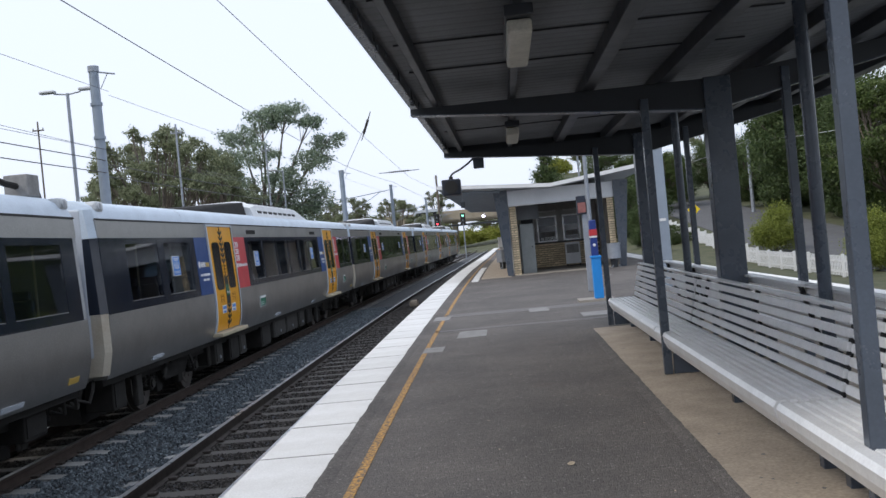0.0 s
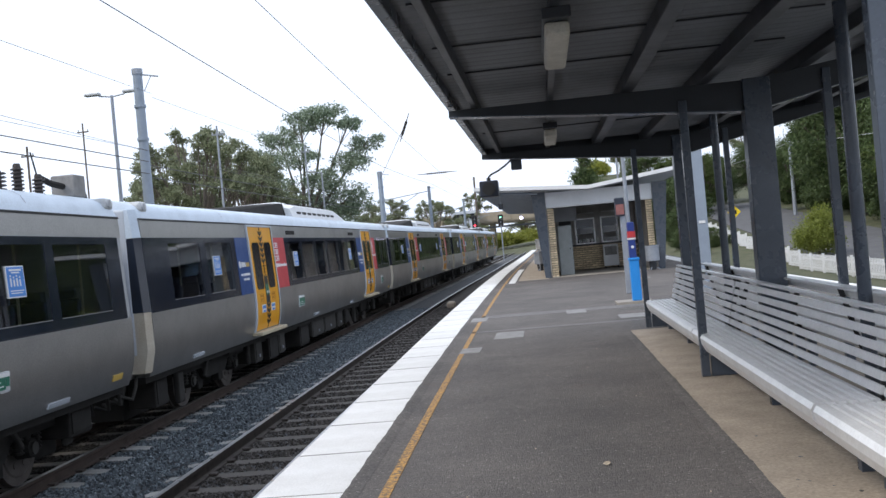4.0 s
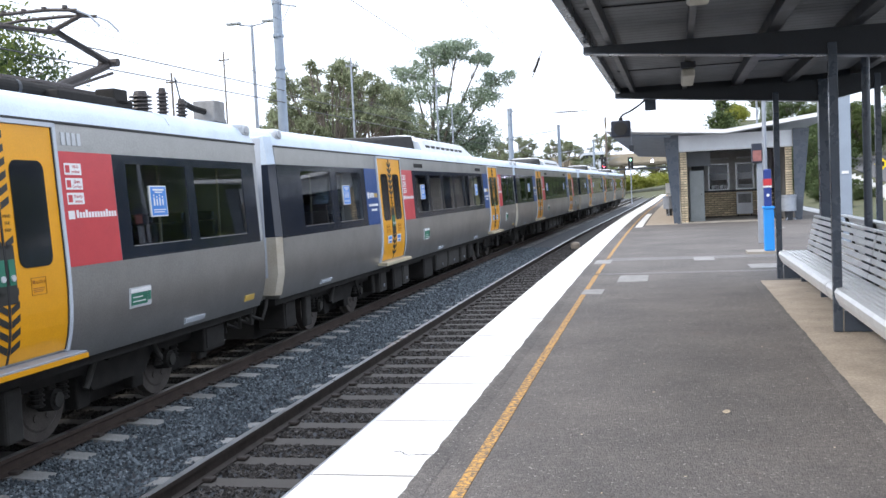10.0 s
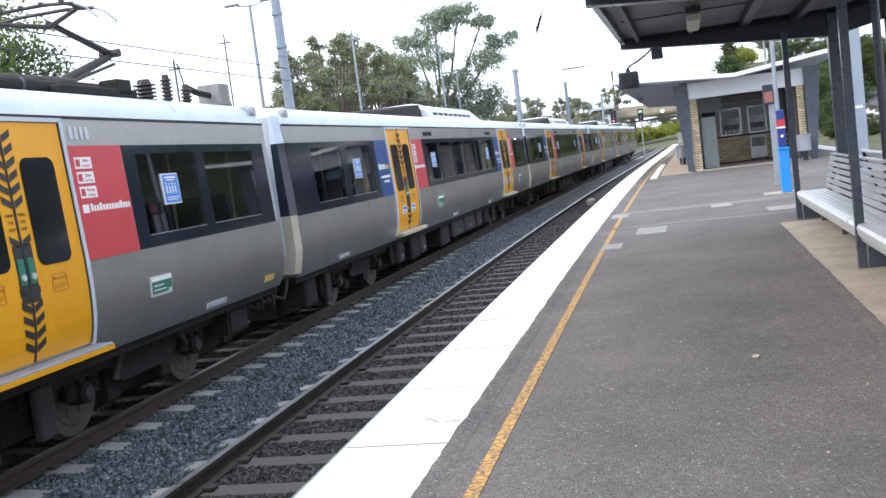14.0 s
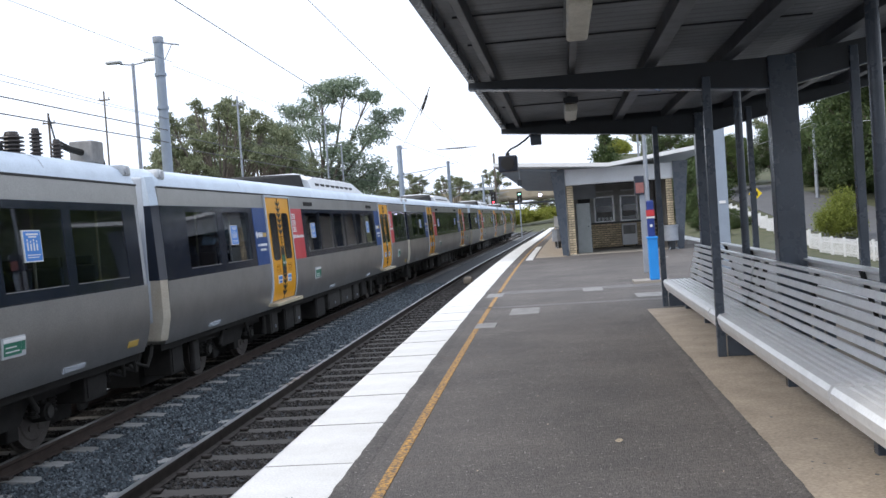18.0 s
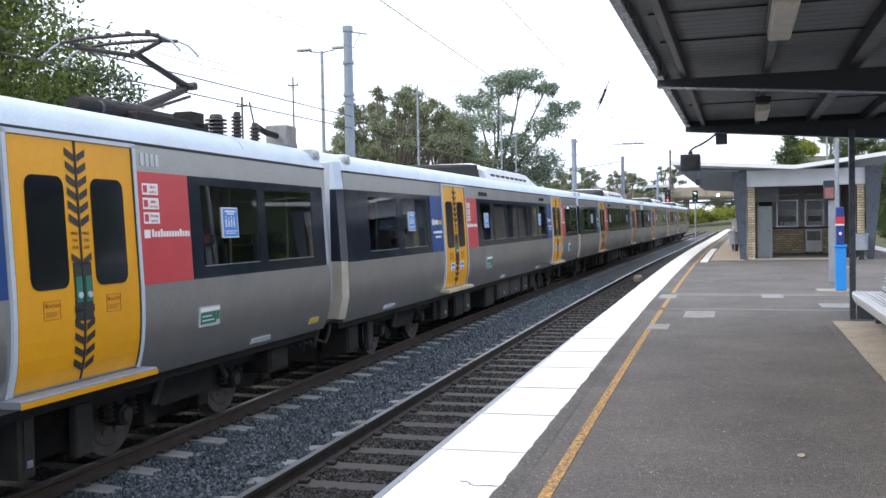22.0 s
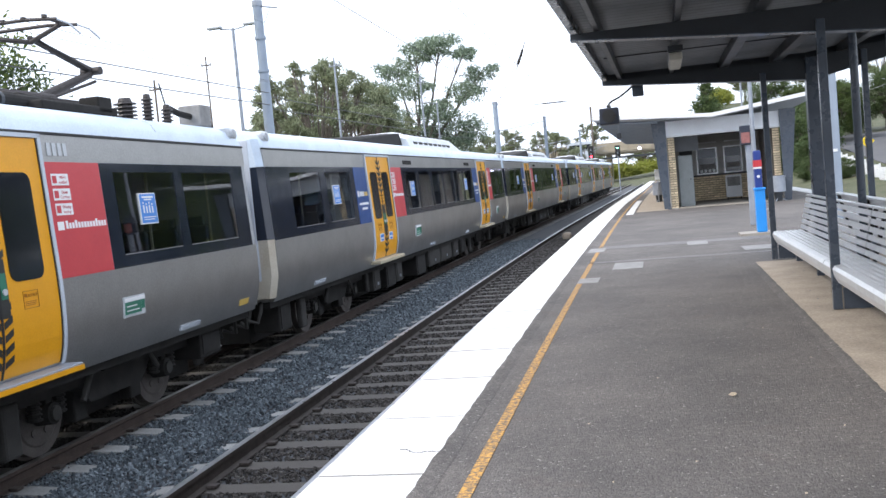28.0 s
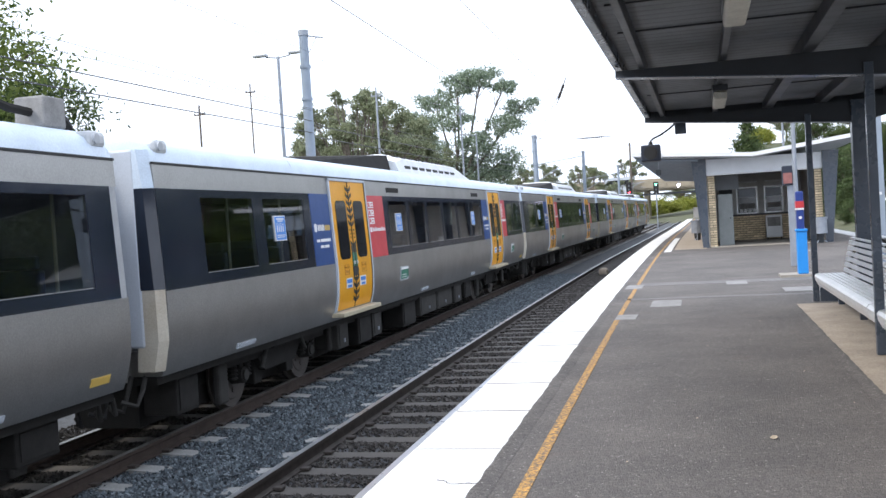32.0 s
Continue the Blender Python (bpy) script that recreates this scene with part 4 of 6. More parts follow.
def car_number(car, y):
    part("number_print", bars([(y + 0.085 * k, y + 0.085 * k + 0.055, 2.09, 2.21) for k in range(4)], 0.008), M["lens"], car, "plain pale bars of the car number")


def driving_car(name):
    car = empty(name)
    body_shell(car)
    for s in (-1, 1):
        end_face(car, s)
    window_band(car, 7.60, 11.15, [(7.83, 9.15), (9.35, 10.75)], [8.26])
    red_panel(car, 6.68, 7.58)
    door(car, 4.93, 6.60, False)
    blue_panel(car, 3.92, 4.86)
    window_band(car, -4.4, 3.90, [(-4.1 + 1.35 * k, -2.95 + 1.35 * k) for k in range(6)], [-3.6])
    red_panel(car, -5.35, -4.45)
    door(car, -7.1, -5.45, False)
    window_band(car, -11.15, -7.2, [(-10.8, -9.6), (-9.3, -8.0)])
    car_number(car, 6.76)
    small_plates(car, [(7.68, 0.43, 0.42, 0.21, 1), (9.0, 0.09, 0.5, 0.06, 1)])
    underframe(car, BOXES + [(9.9, 10.5, -0.40, 0), (5.3, 5.5, -0.6, 1)])
    side_walls(car, WINS)
    WINS.clear()
    pantograph(car)
    roof_gear(car)
    for yc in (-8.2, 8.2):
        bogie(car, yc)
    return car


def trailer_car(name):
    car = empty(name)
    body_shell(car)
    for s in (-1, 1):
        end_face(car, s)
    window_band(car, -11.275, -7.1, [(-10.35, -9.0), (-8.7, -7.35)], [-8.42])
    blue_panel(car, -7.08, -6.33)
    door(car, -6.25, -4.60, True)
    red_panel(car, -4.52, -3.6)
    window_band(car, -3.58, 5.0, [(-3.3 + 1.38 * k, -2.08 + 1.38 * k) for k in range(6)], [-2.9, 3.6])
    blue_panel(car, 5.02, 5.78)
    door(car, 5.86, 7.52, True)
    red_panel(car, 7.6, 8.35)
    window_band(car, 8.37, 11.15, [(8.6, 9.6), (9.8, 10.9)])
    small_plates(car, [(-2.9, 0.42, 0.5, 0.26, 1), (-9.6, 0.09, 0.5, 0.06, 1), (-1.2, 0.09, 0.5, 0.06, 1), (3.4, 0.09, 0.5, 0.06, 1), (8.9, 0.42, 0.4, 0.26, 1)])
    for y in (-3.3, 3.9):
        part("vent_plate", skin(y, y + 0.75, 2.10, 2.19, 0.01), M["under"], car, "small dark vent plate")
    underframe(car, BOXES + [(-5.6, -5.1, -0.5, 1), (-10.7, -10.2, -0.5, 0)])
    side_walls(car, WINS)
    WINS.clear()
    ac_unit(car, -1.75, 4.9)
    for yc in (-7.5, 7.5):
        bogie(car, yc)
    return car


def place(y0, tilt=0.0):
    ym = y0 + LONG
    return pose(edge(ym) + FAR, ym, LONG * math.sin(radians(tilt)), -tilt, 0, heading(ym))


def build_train():
    a = driving_car("train_car")
    tagged(a, "stainless steel train car with yellow doors and a raised pantograph", "train car", "cars of the train")
    a.matrix_basis = place(11.05 - 2 * LONG, 0.3)
    b = trailer_car("train_car")
    tagged(b, "stainless steel train car with yellow doors and a roof fairing", "train car", "cars of the train")
    b.matrix_basis = place(11.78)
    CARS.extend([(a, 11.05 - 2 * LONG, 0.3), (b, 11.78, 0.0)])
    for k in (1, 2, 3):
        CARS.append((copy_thing(b, place(11.78 + 23.1 * k)), 11.78 + 23.1 * k, 0.0))


build_train()


# ---- platform canopy, benches and posts ----
MID = 3.32
BEAMS = (3.16, 8.3, 13.44)
BACK = 2.7


def roof_z(x):
    """Underside of the canopy sheet: nearly level over the train side, rising on the other."""
    return 2.99 if x < MID else 2.99 + (x - MID) * 0.13


def canopy():
    c = empty("platform_canopy", label="dark grey steel canopy with a pale sheet roof", category="canopy")
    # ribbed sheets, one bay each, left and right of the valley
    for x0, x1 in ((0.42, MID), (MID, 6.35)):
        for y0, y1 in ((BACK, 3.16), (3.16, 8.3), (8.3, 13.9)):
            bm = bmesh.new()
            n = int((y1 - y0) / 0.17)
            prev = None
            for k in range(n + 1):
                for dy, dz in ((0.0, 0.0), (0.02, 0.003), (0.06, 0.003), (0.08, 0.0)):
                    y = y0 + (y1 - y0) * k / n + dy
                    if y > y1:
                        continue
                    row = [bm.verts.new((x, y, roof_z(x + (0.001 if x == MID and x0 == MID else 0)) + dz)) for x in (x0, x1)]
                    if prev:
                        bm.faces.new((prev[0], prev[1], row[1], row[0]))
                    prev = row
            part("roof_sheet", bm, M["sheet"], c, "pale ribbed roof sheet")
    # dark joint lines across the sheets
    for y in (4.4, 5.75, 6.9, 10.0, 11.6):
        part("sheet_lap", bx(0.5, MID, y - 0.012, y + 0.012, 2.975, 2.988), M["steel_d"], c)
    for x in (0.62, 1.38, 2.13, 2.86, 3.8, 4.6, 5.4, 6.1):
        w = 0.03 if x in (0.62, 1.38) else 0.06
        z = roof_z(x)
        part("purlin", bx(x - w, x + w, BACK, 13.85, z - 0.13, z - 0.004, 0.006), M["steel_d"], c)
    for x0, x1, lab in ((0.34, 0.42, "grey gutter along the roof edge"), (6.35, 6.43, "")):
        z = roof_z((x0 + x1) / 2)
        part("gutter", bx(x0, x1, BACK - 0.08, 13.98, z - 0.10, z + 0.12, 0.01), M["steel"], c, lab)
    part("end_fascia", bx(0.42, MID, 13.90, 13.98, 2.86, 3.1, 0.004), M["steel_d"], c)
    bm = bmesh.new()
    vs = [bm.verts.new(v) for v in ((MID, 13.90, 2.86), (6.35, 13.90, 3.25), (6.35, 13.90, 3.5), (MID, 13.90, 3.1), (MID, 13.98, 2.86), (6.35, 13.98, 3.25), (6.35, 13.98, 3.5), (MID, 13.98, 3.1))]
    for f in ((0, 1, 2, 3), (7, 6, 5, 4), (0, 4, 5, 1), (1, 5, 6, 2), (2, 6, 7, 3), (3, 7, 4, 0)):
        bm.faces.new([vs[i] for i in f])
    bmesh.ops.recalc_face_normals(bm, faces=bm.faces)
    part("end_fascia", bm, M["steel_d"], c)
    for y in BEAMS:
        # tapered cantilever arms either side of the column
        for s in (-1, 1):
            tip = 0.36 if s < 0 else 6.3
            zt = roof_z(tip) - 0.13
            prof = [(MID, 2.56), (MID, 2.86), (tip, zt), (tip, zt - 0.055)]
            bm = bmesh.new()
            a = [bm.verts.new((x, y - 0.05, z)) for x, z in prof]
            b = [bm.verts.new((x, y + 0.05, z)) for x, z in prof]
            bm.faces.new(a)
            bm.faces.new(b[::-1])
            for i in range(4):
                j = (i + 1) % 4
                bm.faces.new((a[i], b[i], b[j], a[j]))
            bmesh.ops.recalc_face_normals(bm, faces=bm.faces)
            part("arm", bm, M["steel_d"], c, "tapered steel roof arm")
            zc = 2.56
            bm = bmesh.new()
            pts = [(MID, zc - 0.012), (MID, zc), (tip, zt - 0.055), (tip, zt - 0.067)]
            a = [bm.verts.new((x, y - 0.085, z)) for x, z in pts]
            b = [bm.verts.new((x, y + 0.085, z)) for x, z in pts]
            bm.faces.new(a)
            bm.faces.new(b[::-1])
            for i in range(4):
                j = (i + 1) % 4
                bm.faces.new((a[i], b[i], b[j], a[j]))
            bmesh.ops.recalc_face_normals(bm, faces=bm.faces)
            part("arm_flange", bm, M["steel"], c)
        part("column", bx(MID - 0.09, MID + 0.17, y - 0.09, y + 0.09, 0.0, 2.87, 0.008), M["steel"], c, "thick grey steel column")
        part("base_plate", bx(MID - 0.2, MID + 0.2, y - 0.16, y + 0.16, 0.012, 0.03), M["steel_d"], c)
        for x in (2.65 if y > 4 else 2.735, 4.02):
            part("slim_post", bx(x - 0.04, x + 0.04, y - 0.08, y + 0.0, 0.016, 2.72 if x < MID else 2.9, 0.006), M["steel"], c, "slim grey steel post")
    for y in (5.73, 10.87):
        part("round_post", rod((MID + 0.09, y, 0.01), (MID + 0.09, y, 2.99), 0.048, n=16), M["steel"], c, "round grey post", smooth=False)
    return c


def strip_light(y):
    f = empty("strip_light", label="fluorescent strip light with a dusty cover under the canopy", category="light", group="canopy lights")
    part("batten", bx(1.30, 1.47, y - 0.66, y + 0.66, 2.79, 2.858, 0.006), M["steel_d"], f)
    part("diffuser", bx(1.31, 1.46, y - 0.58, y + 0.58, 2.70, 2.789, 0.02), M["diffuser"], f, "dusty yellowed diffuser")
    part("end_cap", bx(1.325, 1.445, y + 0.60, y + 0.72, 2.78, 2.85, 0.01), M["steel_d"], f)


def bench(y0, y1, flip=1):
    """A long seat of aluminium slats on steel supports."""
    b = empty("platform_bench", label="long silver aluminium slat bench on grey supports", category="bench", group="platform benches")

    def X(x):
        return x if flip > 0 else 2 * MID - x

    def slab(name, xa, za, xb, zb, th):
        bm = bmesh.new()
        d = Vector((xb - xa, zb - za))
        nrm = Vector((-d.y, d.x)).normalized() * th
        pts = [(xa, za), (xb, zb), (xb + nrm.x, zb + nrm.y), (xa + nrm.x, za + nrm.y)]
        ra = [bm.verts.new((X(x), y0 + 0.015, z)) for x, z in pts]
        rb = [bm.verts.new((X(x), y1 - 0.015, z)) for x, z in pts]
        bm.faces.new(ra)
        bm.faces.new(rb[::-1])
        for i in range(4):
            j = (i + 1) % 4
            bm.faces.new((ra[i], rb[i], rb[j], ra[j]))
        bmesh.ops.recalc_face_normals(bm, faces=bm.faces)
        bmesh.ops.bevel(bm, geom=list(bm.edges), offset=0.005, segments=2, affect="EDGES")
        part(name, bm, M["alu"], b)

    # deep front nosing, then narrow seat slats
    bm = bmesh.new()
    pts = [(2.66, 0.27), (2.625, 0.34), (2.615, 0.40), (2.635, 0.432), (2.69, 0.44), (2.70, 0.425), (2.655, 0.41), (2.65, 0.35), (2.68, 0.285)]
    ra = [bm.verts.new((X(x), y0 + 0.01, z)) for x, z in pts]
    rb = [bm.verts.new((X(x), y1 - 0.01, z)) for x, z in pts]
    bm.faces.new(ra)
    bm.faces.new(rb[::-1])
    for i in range(len(pts)):
        j = (i + 1) % len(pts)
        bm.faces.new((ra[i], rb[i], rb[j], ra[j]))
    bmesh.ops.recalc_face_normals(bm, faces=bm.faces)
    part("front_nosing", bm, M["alu"], b, "rounded aluminium front edge")
    for k in range(5):
        x = 2.71 + k * 0.062
        slab("seat_slat", x, 0.405, x + 0.05, 0.402, 0.03)
    for k in range(6):
        z = 0.45 + k * 0.076
        x = 3.00 + k * 0.017
        slab("back_slat", x + 0.028, z, x + 0.028 + 0.011, z + 0.051, 0.028)
    slab("top_rail", 3.10, 0.908, 3.19, 0.90, 0.02)
    for y in (y0 + 0.05, (y0 + y1) / 2, y1 - 0.35):
        own = bx(min(X(2.68), X(3.06)), max(X(2.68), X(3.06)), y, y + 0.05, 0.34, 0.40)
        s = part("seat_bracket", own, M["steel_d"], b)
        part("leg", bx(min(X(2.88), X(2.96)), max(X(2.88), X(2.96)), y, y + 0.08, 0.012, 0.36, 0.004), M["steel"], b)
        bm = rod((X(3.02), y + 0.025, 0.40), (X(3.16), y + 0.025, 0.92), 0.022, n=8)
        part("back_bracket", bm, M["black"], b)
    return b


M["diffuser"] = mat("dusty_diffuser", (0.55, 0.53, 0.46), 0.6, var=0.15, scale=8)
canopy()
for _y in (5.0, 10.7):
    strip_light(_y)
SECTIONS = ((8.78, 13.2), (4.32, 8.75), (-0.14, 4.29))
for _a, _b in SECTIONS:
    bench(_a, _b)
    bench(_a, _b, -1)


def support_box(y):
    """Low steel upstand between a post and the bench feet."""
    p = part("bench_plinth", bx(2.705 if y > 4 else 2.785, 2.98, y - 0.07, y - 0.01, 0.016, 0.215, 0.006), M["steel"])
    tagged(p, "low grey steel upstand joining post and bench", "plinth", "bench plinths")


for _y in BEAMS:
    support_box(_y)


def hanging_speaker():
    s = empty("loudspeaker", label="black box loudspeaker on a bent arm under the canopy end", category="loudspeaker")
    part("cabinet", bx(0.24, 0.54, 14.05, 14.38, 2.24, 2.50, 0.02), M["steelblue"], s)
    part("grille", rod((0.39, 14.045, 2.37), (0.39, 14.03, 2.37), 0.105, n=20), M["black"], s)
    pts = [(0.39, 14.2, 2.49), (0.39, 14.2, 2.56), (0.44, 14.15, 2.60), (0.56, 14.05, 2.64), (0.70, 13.97, 2.72), (0.80, 13.95, 2.80)]
    part("bent_arm", tube(pts, 0.016, 8), M["black"], s)
    part("swivel", rod((0.39, 14.2, 2.49), (0.39, 14.2, 2.55), 0.035, n=10), M["black"], s)
    b = part("junction_box", bx(0.78, 0.95, 13.82, 13.99, 2.62, 2.88, 0.01), M["steel"])
    tagged(b, "grey junction box under the canopy edge", "junction box")


M["steelblue"] = mat("dark_blue_black_paint", (0.018, 0.024, 0.042), 0.5, var=0.1)
hanging_speaker()


def totem():
    t = empty("help_totem", pose(-0.12, -1.40, 0.0), label="blue help point totem with a red band", category="totem")
    part("base", bx(3.00, 3.19, 19.84, 20.04, 0.05, 0.92, 0.02), M["skyblue"], t, "bright blue lower body")
    part("upper", bx(3.015, 3.155, 19.86, 20.02, 0.92, 1.66, 0.02), M["navy"], t, "navy upper panel")
    part("red_band", bx(3.008, 3.162, 19.852, 20.028, 1.34, 1.47), M["red"], t)
    part("white_band", bx(3.008, 3.162, 19.852, 20.028, 1.30, 1.335), M["white"], t)
    part("call_button", rod((3.085, 19.865, 1.15), (3.085, 19.845, 1.15), 0.03, n=14), M["alu"], t)
    part("base_lip", bx(2.985, 3.205, 19.825, 20.055, 0.88, 0.93, 0.01), M["skyblue"], t)


M["skyblue"] = mat("bright_blue_panel", (0.02, 0.26, 0.72), 0.45, var=0.06)
M["navy"] = mat("navy_panel", (0.02, 0.045, 0.22), 0.45, var=0.06)
totem()


def lamp_post(x, y, h, arms=(1,), r=0.06, label="galvanised platform lamp post"):
    p = empty("lamp_post", pose(x, y, 0), label=label, category="lamp post", group="lamp posts")
    z0 = bank(x, y) if x < -8 or x > 9 else 0.0
    part("pole", rod((0, 0, z0), (0, 0, h), r, r * 0.7, n=12), M["galv"], p)
    part("foot", rod((0, 0, z0), (0, 0, z0 + 0.03), r * 2, n=12), M["galv"], p)
    for s in arms:
        part("arm", rod((0, 0, h - 0.05), (s * 0.5, 0, h + 0.02), 0.03, n=8), M["galv"], p)
        own = bx(min(s * 0.45, s * 1.05), max(s * 0.45, s * 1.05), -0.13, 0.13, h + 0.04, h + 0.16, 0.05)
        part("lamp_head", own, M["lens"], p, "grey lamp head")
    return p


lamp_post(3.27, 22.4, 5.6, (1,), 0.055)


M["fasciasteel"] = mat("pale_blue_steel", (0.27, 0.32, 0.39), 0.45, var=0.1, scale=3)


def sign_post():
    s = empty("notice_post", label="grey post carrying a dark notice box", category="sign post")
    part("post", bx(3.02, 3.15, 21.62, 21.72, 0, 1.86, 0.008), M["galv"], s)
    part("notice_box", bx(2.92, 3.14, 21.55, 21.78, 1.84, 2.28, 0.015), M["steelblue"], s, "dark box")
    part("notice_face", bx(2.935, 3.125, 21.543, 21.549, 1.88, 2.12), M["redface"], s, "faded red notice")


_p = empty("steel_column", pose(4.72, 20.6, 0), label="tall pale blue-grey steel column with a small white label", category="column")
part("shaft", bx(-0.13, 0.13, -0.10, 0.10, 0, 4.6, 0.015), M["fasciasteel"], _p)
part("base_plate", bx(-0.22, 0.22, -0.18, 0.18, 0.0, 0.025), M["steel_d"], _p)
part("label_plate", bx(-0.07, 0.07, -0.112, -0.101, 1.50, 1.56), M["white"], _p)
M["redface"] = mat("faded_red_notice", (0.30, 0.12, 0.11), 0.5, var=0.2, scale=12)
sign_post()


def leaf_litter():
    rnd = random.Random(5)
    spots = [(1.47, 5.0), (1.9, 7.5), (1.55, 9.6), (1.2, 3.6), (2.0, 4.2), (1.75, 11.3), (0.9, 6.7), (0.6, 4.4), (1.1, 9.2), (1.65, 3.1), (0.8, 3.3), (1.0, 5.6), (2.1, 6.1)]
    for x, y in spots:
        bm = bmesh.new()
        k = 0.024 if (x, y) == (1.47, 5.0) else 0.006
        vs = [bm.verts.new((x + k * (0.7 + 0.6 * rnd.random()) * math.cos(a), y + k * 1.6 * math.sin(a) * (0.7 + 0.5 * rnd.random()), 0.003 + 0.4 * k * rnd.random())) for a in span(0, 5.5, 6)]
        bm.faces.new(vs)
        r = bmesh.ops.extrude_face_region(bm, geom=list(bm.faces))
        bmesh.ops.translate(bm, vec=(0, 0, 0.003), verts=[g for g in r["geom"] if isinstance(g, bmesh.types.BMVert)])
        bmesh.ops.recalc_face_normals(bm, faces=bm.faces)
        p = part("dry_leaf", bm, M["dryleaf"])
        tagged(p, "small pale dry leaf lying on the asphalt", "leaf", "fallen leaves")


M["dryleaf"] = mat("dry_leaf", (0.46, 0.38, 0.28), 0.8, var=0.2, scale=30)
leaf_litter()


# ---- station building ----
FRONT = 33.75


def station():
    b = empty("station_building", label="cream brick station building with a butterfly roof and blue-grey fascia", category="building")
    # roof in two leaves that dip to a valley, with a pale edge
    for (xa, za), (xb, zb) in (((-1.1, 3.34), (2.9, 3.06)), ((2.9, 3.06), (6.7, 3.535))):
        bm = bmesh.new()
        y0, y1 = 32.5, 62.0
        pts = [(xa, za), (xb, zb), (xb, zb + 0.10), (xa, za + 0.10)]
        a = [bm.verts.new((x, y0, z)) for x, z in pts]
        c = [bm.verts.new((x, y1, z)) for x, z in pts]
        bm.faces.new(a)
        bm.faces.new(c[::-1])
        for i in range(4):
            j = (i + 1) % 4
            bm.faces.new((a[i], c[i], c[j], a[j]))
        bmesh.ops.recalc_face_normals(bm, faces=bm.faces)
        part("roof", bm, M["pale"], b, "pale metal roof with a white edge")
        bm = bmesh.new()
        pts = [(xa, za + 0.0), (xb, zb + 0.0), (xb, zb + 0.13), (xa, za + 0.13)]
        a = [bm.verts.new((x, y0 - 0.05, z)) for x, z in pts]
        c = [bm.verts.new((x, y0 - 0.003, z)) for x, z in pts]
        bm.faces.new(a)
        bm.faces.new(c[::-1])
        for i in range(4):
            j = (i + 1) % 4
            bm.faces.new((a[i], c[i], c[j], a[j]))
        bmesh.ops.recalc_face_normals(bm, faces=bm.faces)
        part("roof_edge", bm, M["white"], b, "white barge edge")
    for y in span(33.4, 61, 24):
        bm = rod((-1.0, y, 3.25), (1.1, y, 3.10), 0.05, n=4)
        part("rafter", bm, M["fasciasteel"], b)
    for y in span(33.7, 60, 5):
        # tapered steel frames
        for x0, x1, xt0, xt1 in ((1.13, 1.34, 0.86, 1.36), (5.20, 5.42, 5.18, 5.72)):
            bm = bmesh.new()
            pts = [(x0, 0.0), (x1, 0.0), (xt1, 3.14), (xt0, 3.14)]
            a = [bm.verts.new((x, y - 0.1, z)) for x, z in pts]
            c = [bm.verts.new((x, y - 0.004, z)) for x, z in pts]
            bm.faces.new(a)
            bm.faces.new(c[::-1])
            for i in range(4):
                j = (i + 1) % 4
                bm.faces.new((a[i], c[i], c[j], a[j]))
            bmesh.ops.recalc_face_normals(bm, faces=bm.faces)
            part("steel_frame", bm, M["steel"], b, "tapered blue-grey steel frame")
    part("fascia", bx(1.36, 5.18, FRONT - 0.06, FRONT + 0.02, 2.56, 3.10, 0.005), M["fascia"], b, "pale blue-grey fascia board")
    part("fascia_trim", bx(1.36, 5.18, FRONT - 0.075, FRONT - 0.062, 2.53, 2.58), M["white"], b)
    # side walls and the recessed hall
    part("side_wall", bx(1.38, 1.62, FRONT + 0.28, 58, 0.0, 2.95), M["mortar"], b, "cream brick side wall")
    part("side_wall", bx(4.93, 5.17, FRONT + 0.28, 58, 0.0, 2.95), M["mortar"], b)
    part("hall_ceiling", bx(1.62, 4.93, FRONT + 0.03, 58, 2.62, 2.68), M["steelblue"], b, "dark hall ceiling")
    part("hall_floor", bx(1.40, 5.16, FRONT - 0.25, 39.5, -0.05, 0.03, 0.01), M["concrete"], b, "pale concrete threshold and floor")
    part("back_wall", bx(1.62, 4.93, 38.5, 38.7, 0.0, 2.62), M["hall"], b, "grey ticket hall wall")
    part("wall_sheet", bx(1.63, 2.55, 36.9, 37.0, 2.05, 2.6), M["pale"], b)
    ct = part("ticket_counter", bx(2.2, 4.93, 38.0, 38.48, 0.05, 1.02), M["joint"], b, "cream brick ticket counter")
    part("counter_top", bx(2.15, 4.93, 37.95, 38.48, 1.022, 1.07, 0.005), M["steel_d"], ct)
    for x0, x1, z0, z1 in ((2.55, 3.25, 1.12, 2.08), (3.6, 4.2, 1.12, 2.08)):
        w = part("ticket_window", bx(x0 - 0.06, x1 + 0.06, 38.42, 38.498, z0 - 0.06, z1 + 0.06), M["alu"], b, "aluminium framed ticket window")
        part("pane", bx(x0, x1, 38.40, 38.419, z0, z1), M["glass"], w)
        part("blind", bx(x0 + 0.02, x1 - 0.02, 38.385, 38.398, z1 - 0.34, z1 - 0.02), M["pale"], w)
        part("sheet", bx(x0 + 0.05, x1 - 0.05, 38.38, 38.397, z0 + 0.16, z0 + 0.36), M["patch"], w)
    for k in range(4):
        part("leaflet", bx(2.62 + 0.16 * k, 2.72 + 0.16 * k, 38.37, 38.395, 1.15, 1.26, 0.01), M["white"], b)
    for x in (2.95, 3.95):
        part("wall_light", bx(x - 0.35, x + 0.35, 38.35, 38.48, 2.30, 2.36, 0.01), M["white"], b)
    part("notice_board", bx(1.85, 2.35, 38.44, 38.495, 1.0, 2.1), M["steel_d"], b)
    return b


M["fascia"] = mat("pale_blue_fascia", (0.80, 0.83, 0.87), 0.6, var=0.06, scale=2)
M["hall"] = mat("hall_grey_wall", (0.50, 0.49, 0.47), 0.7, var=0.15)
station()


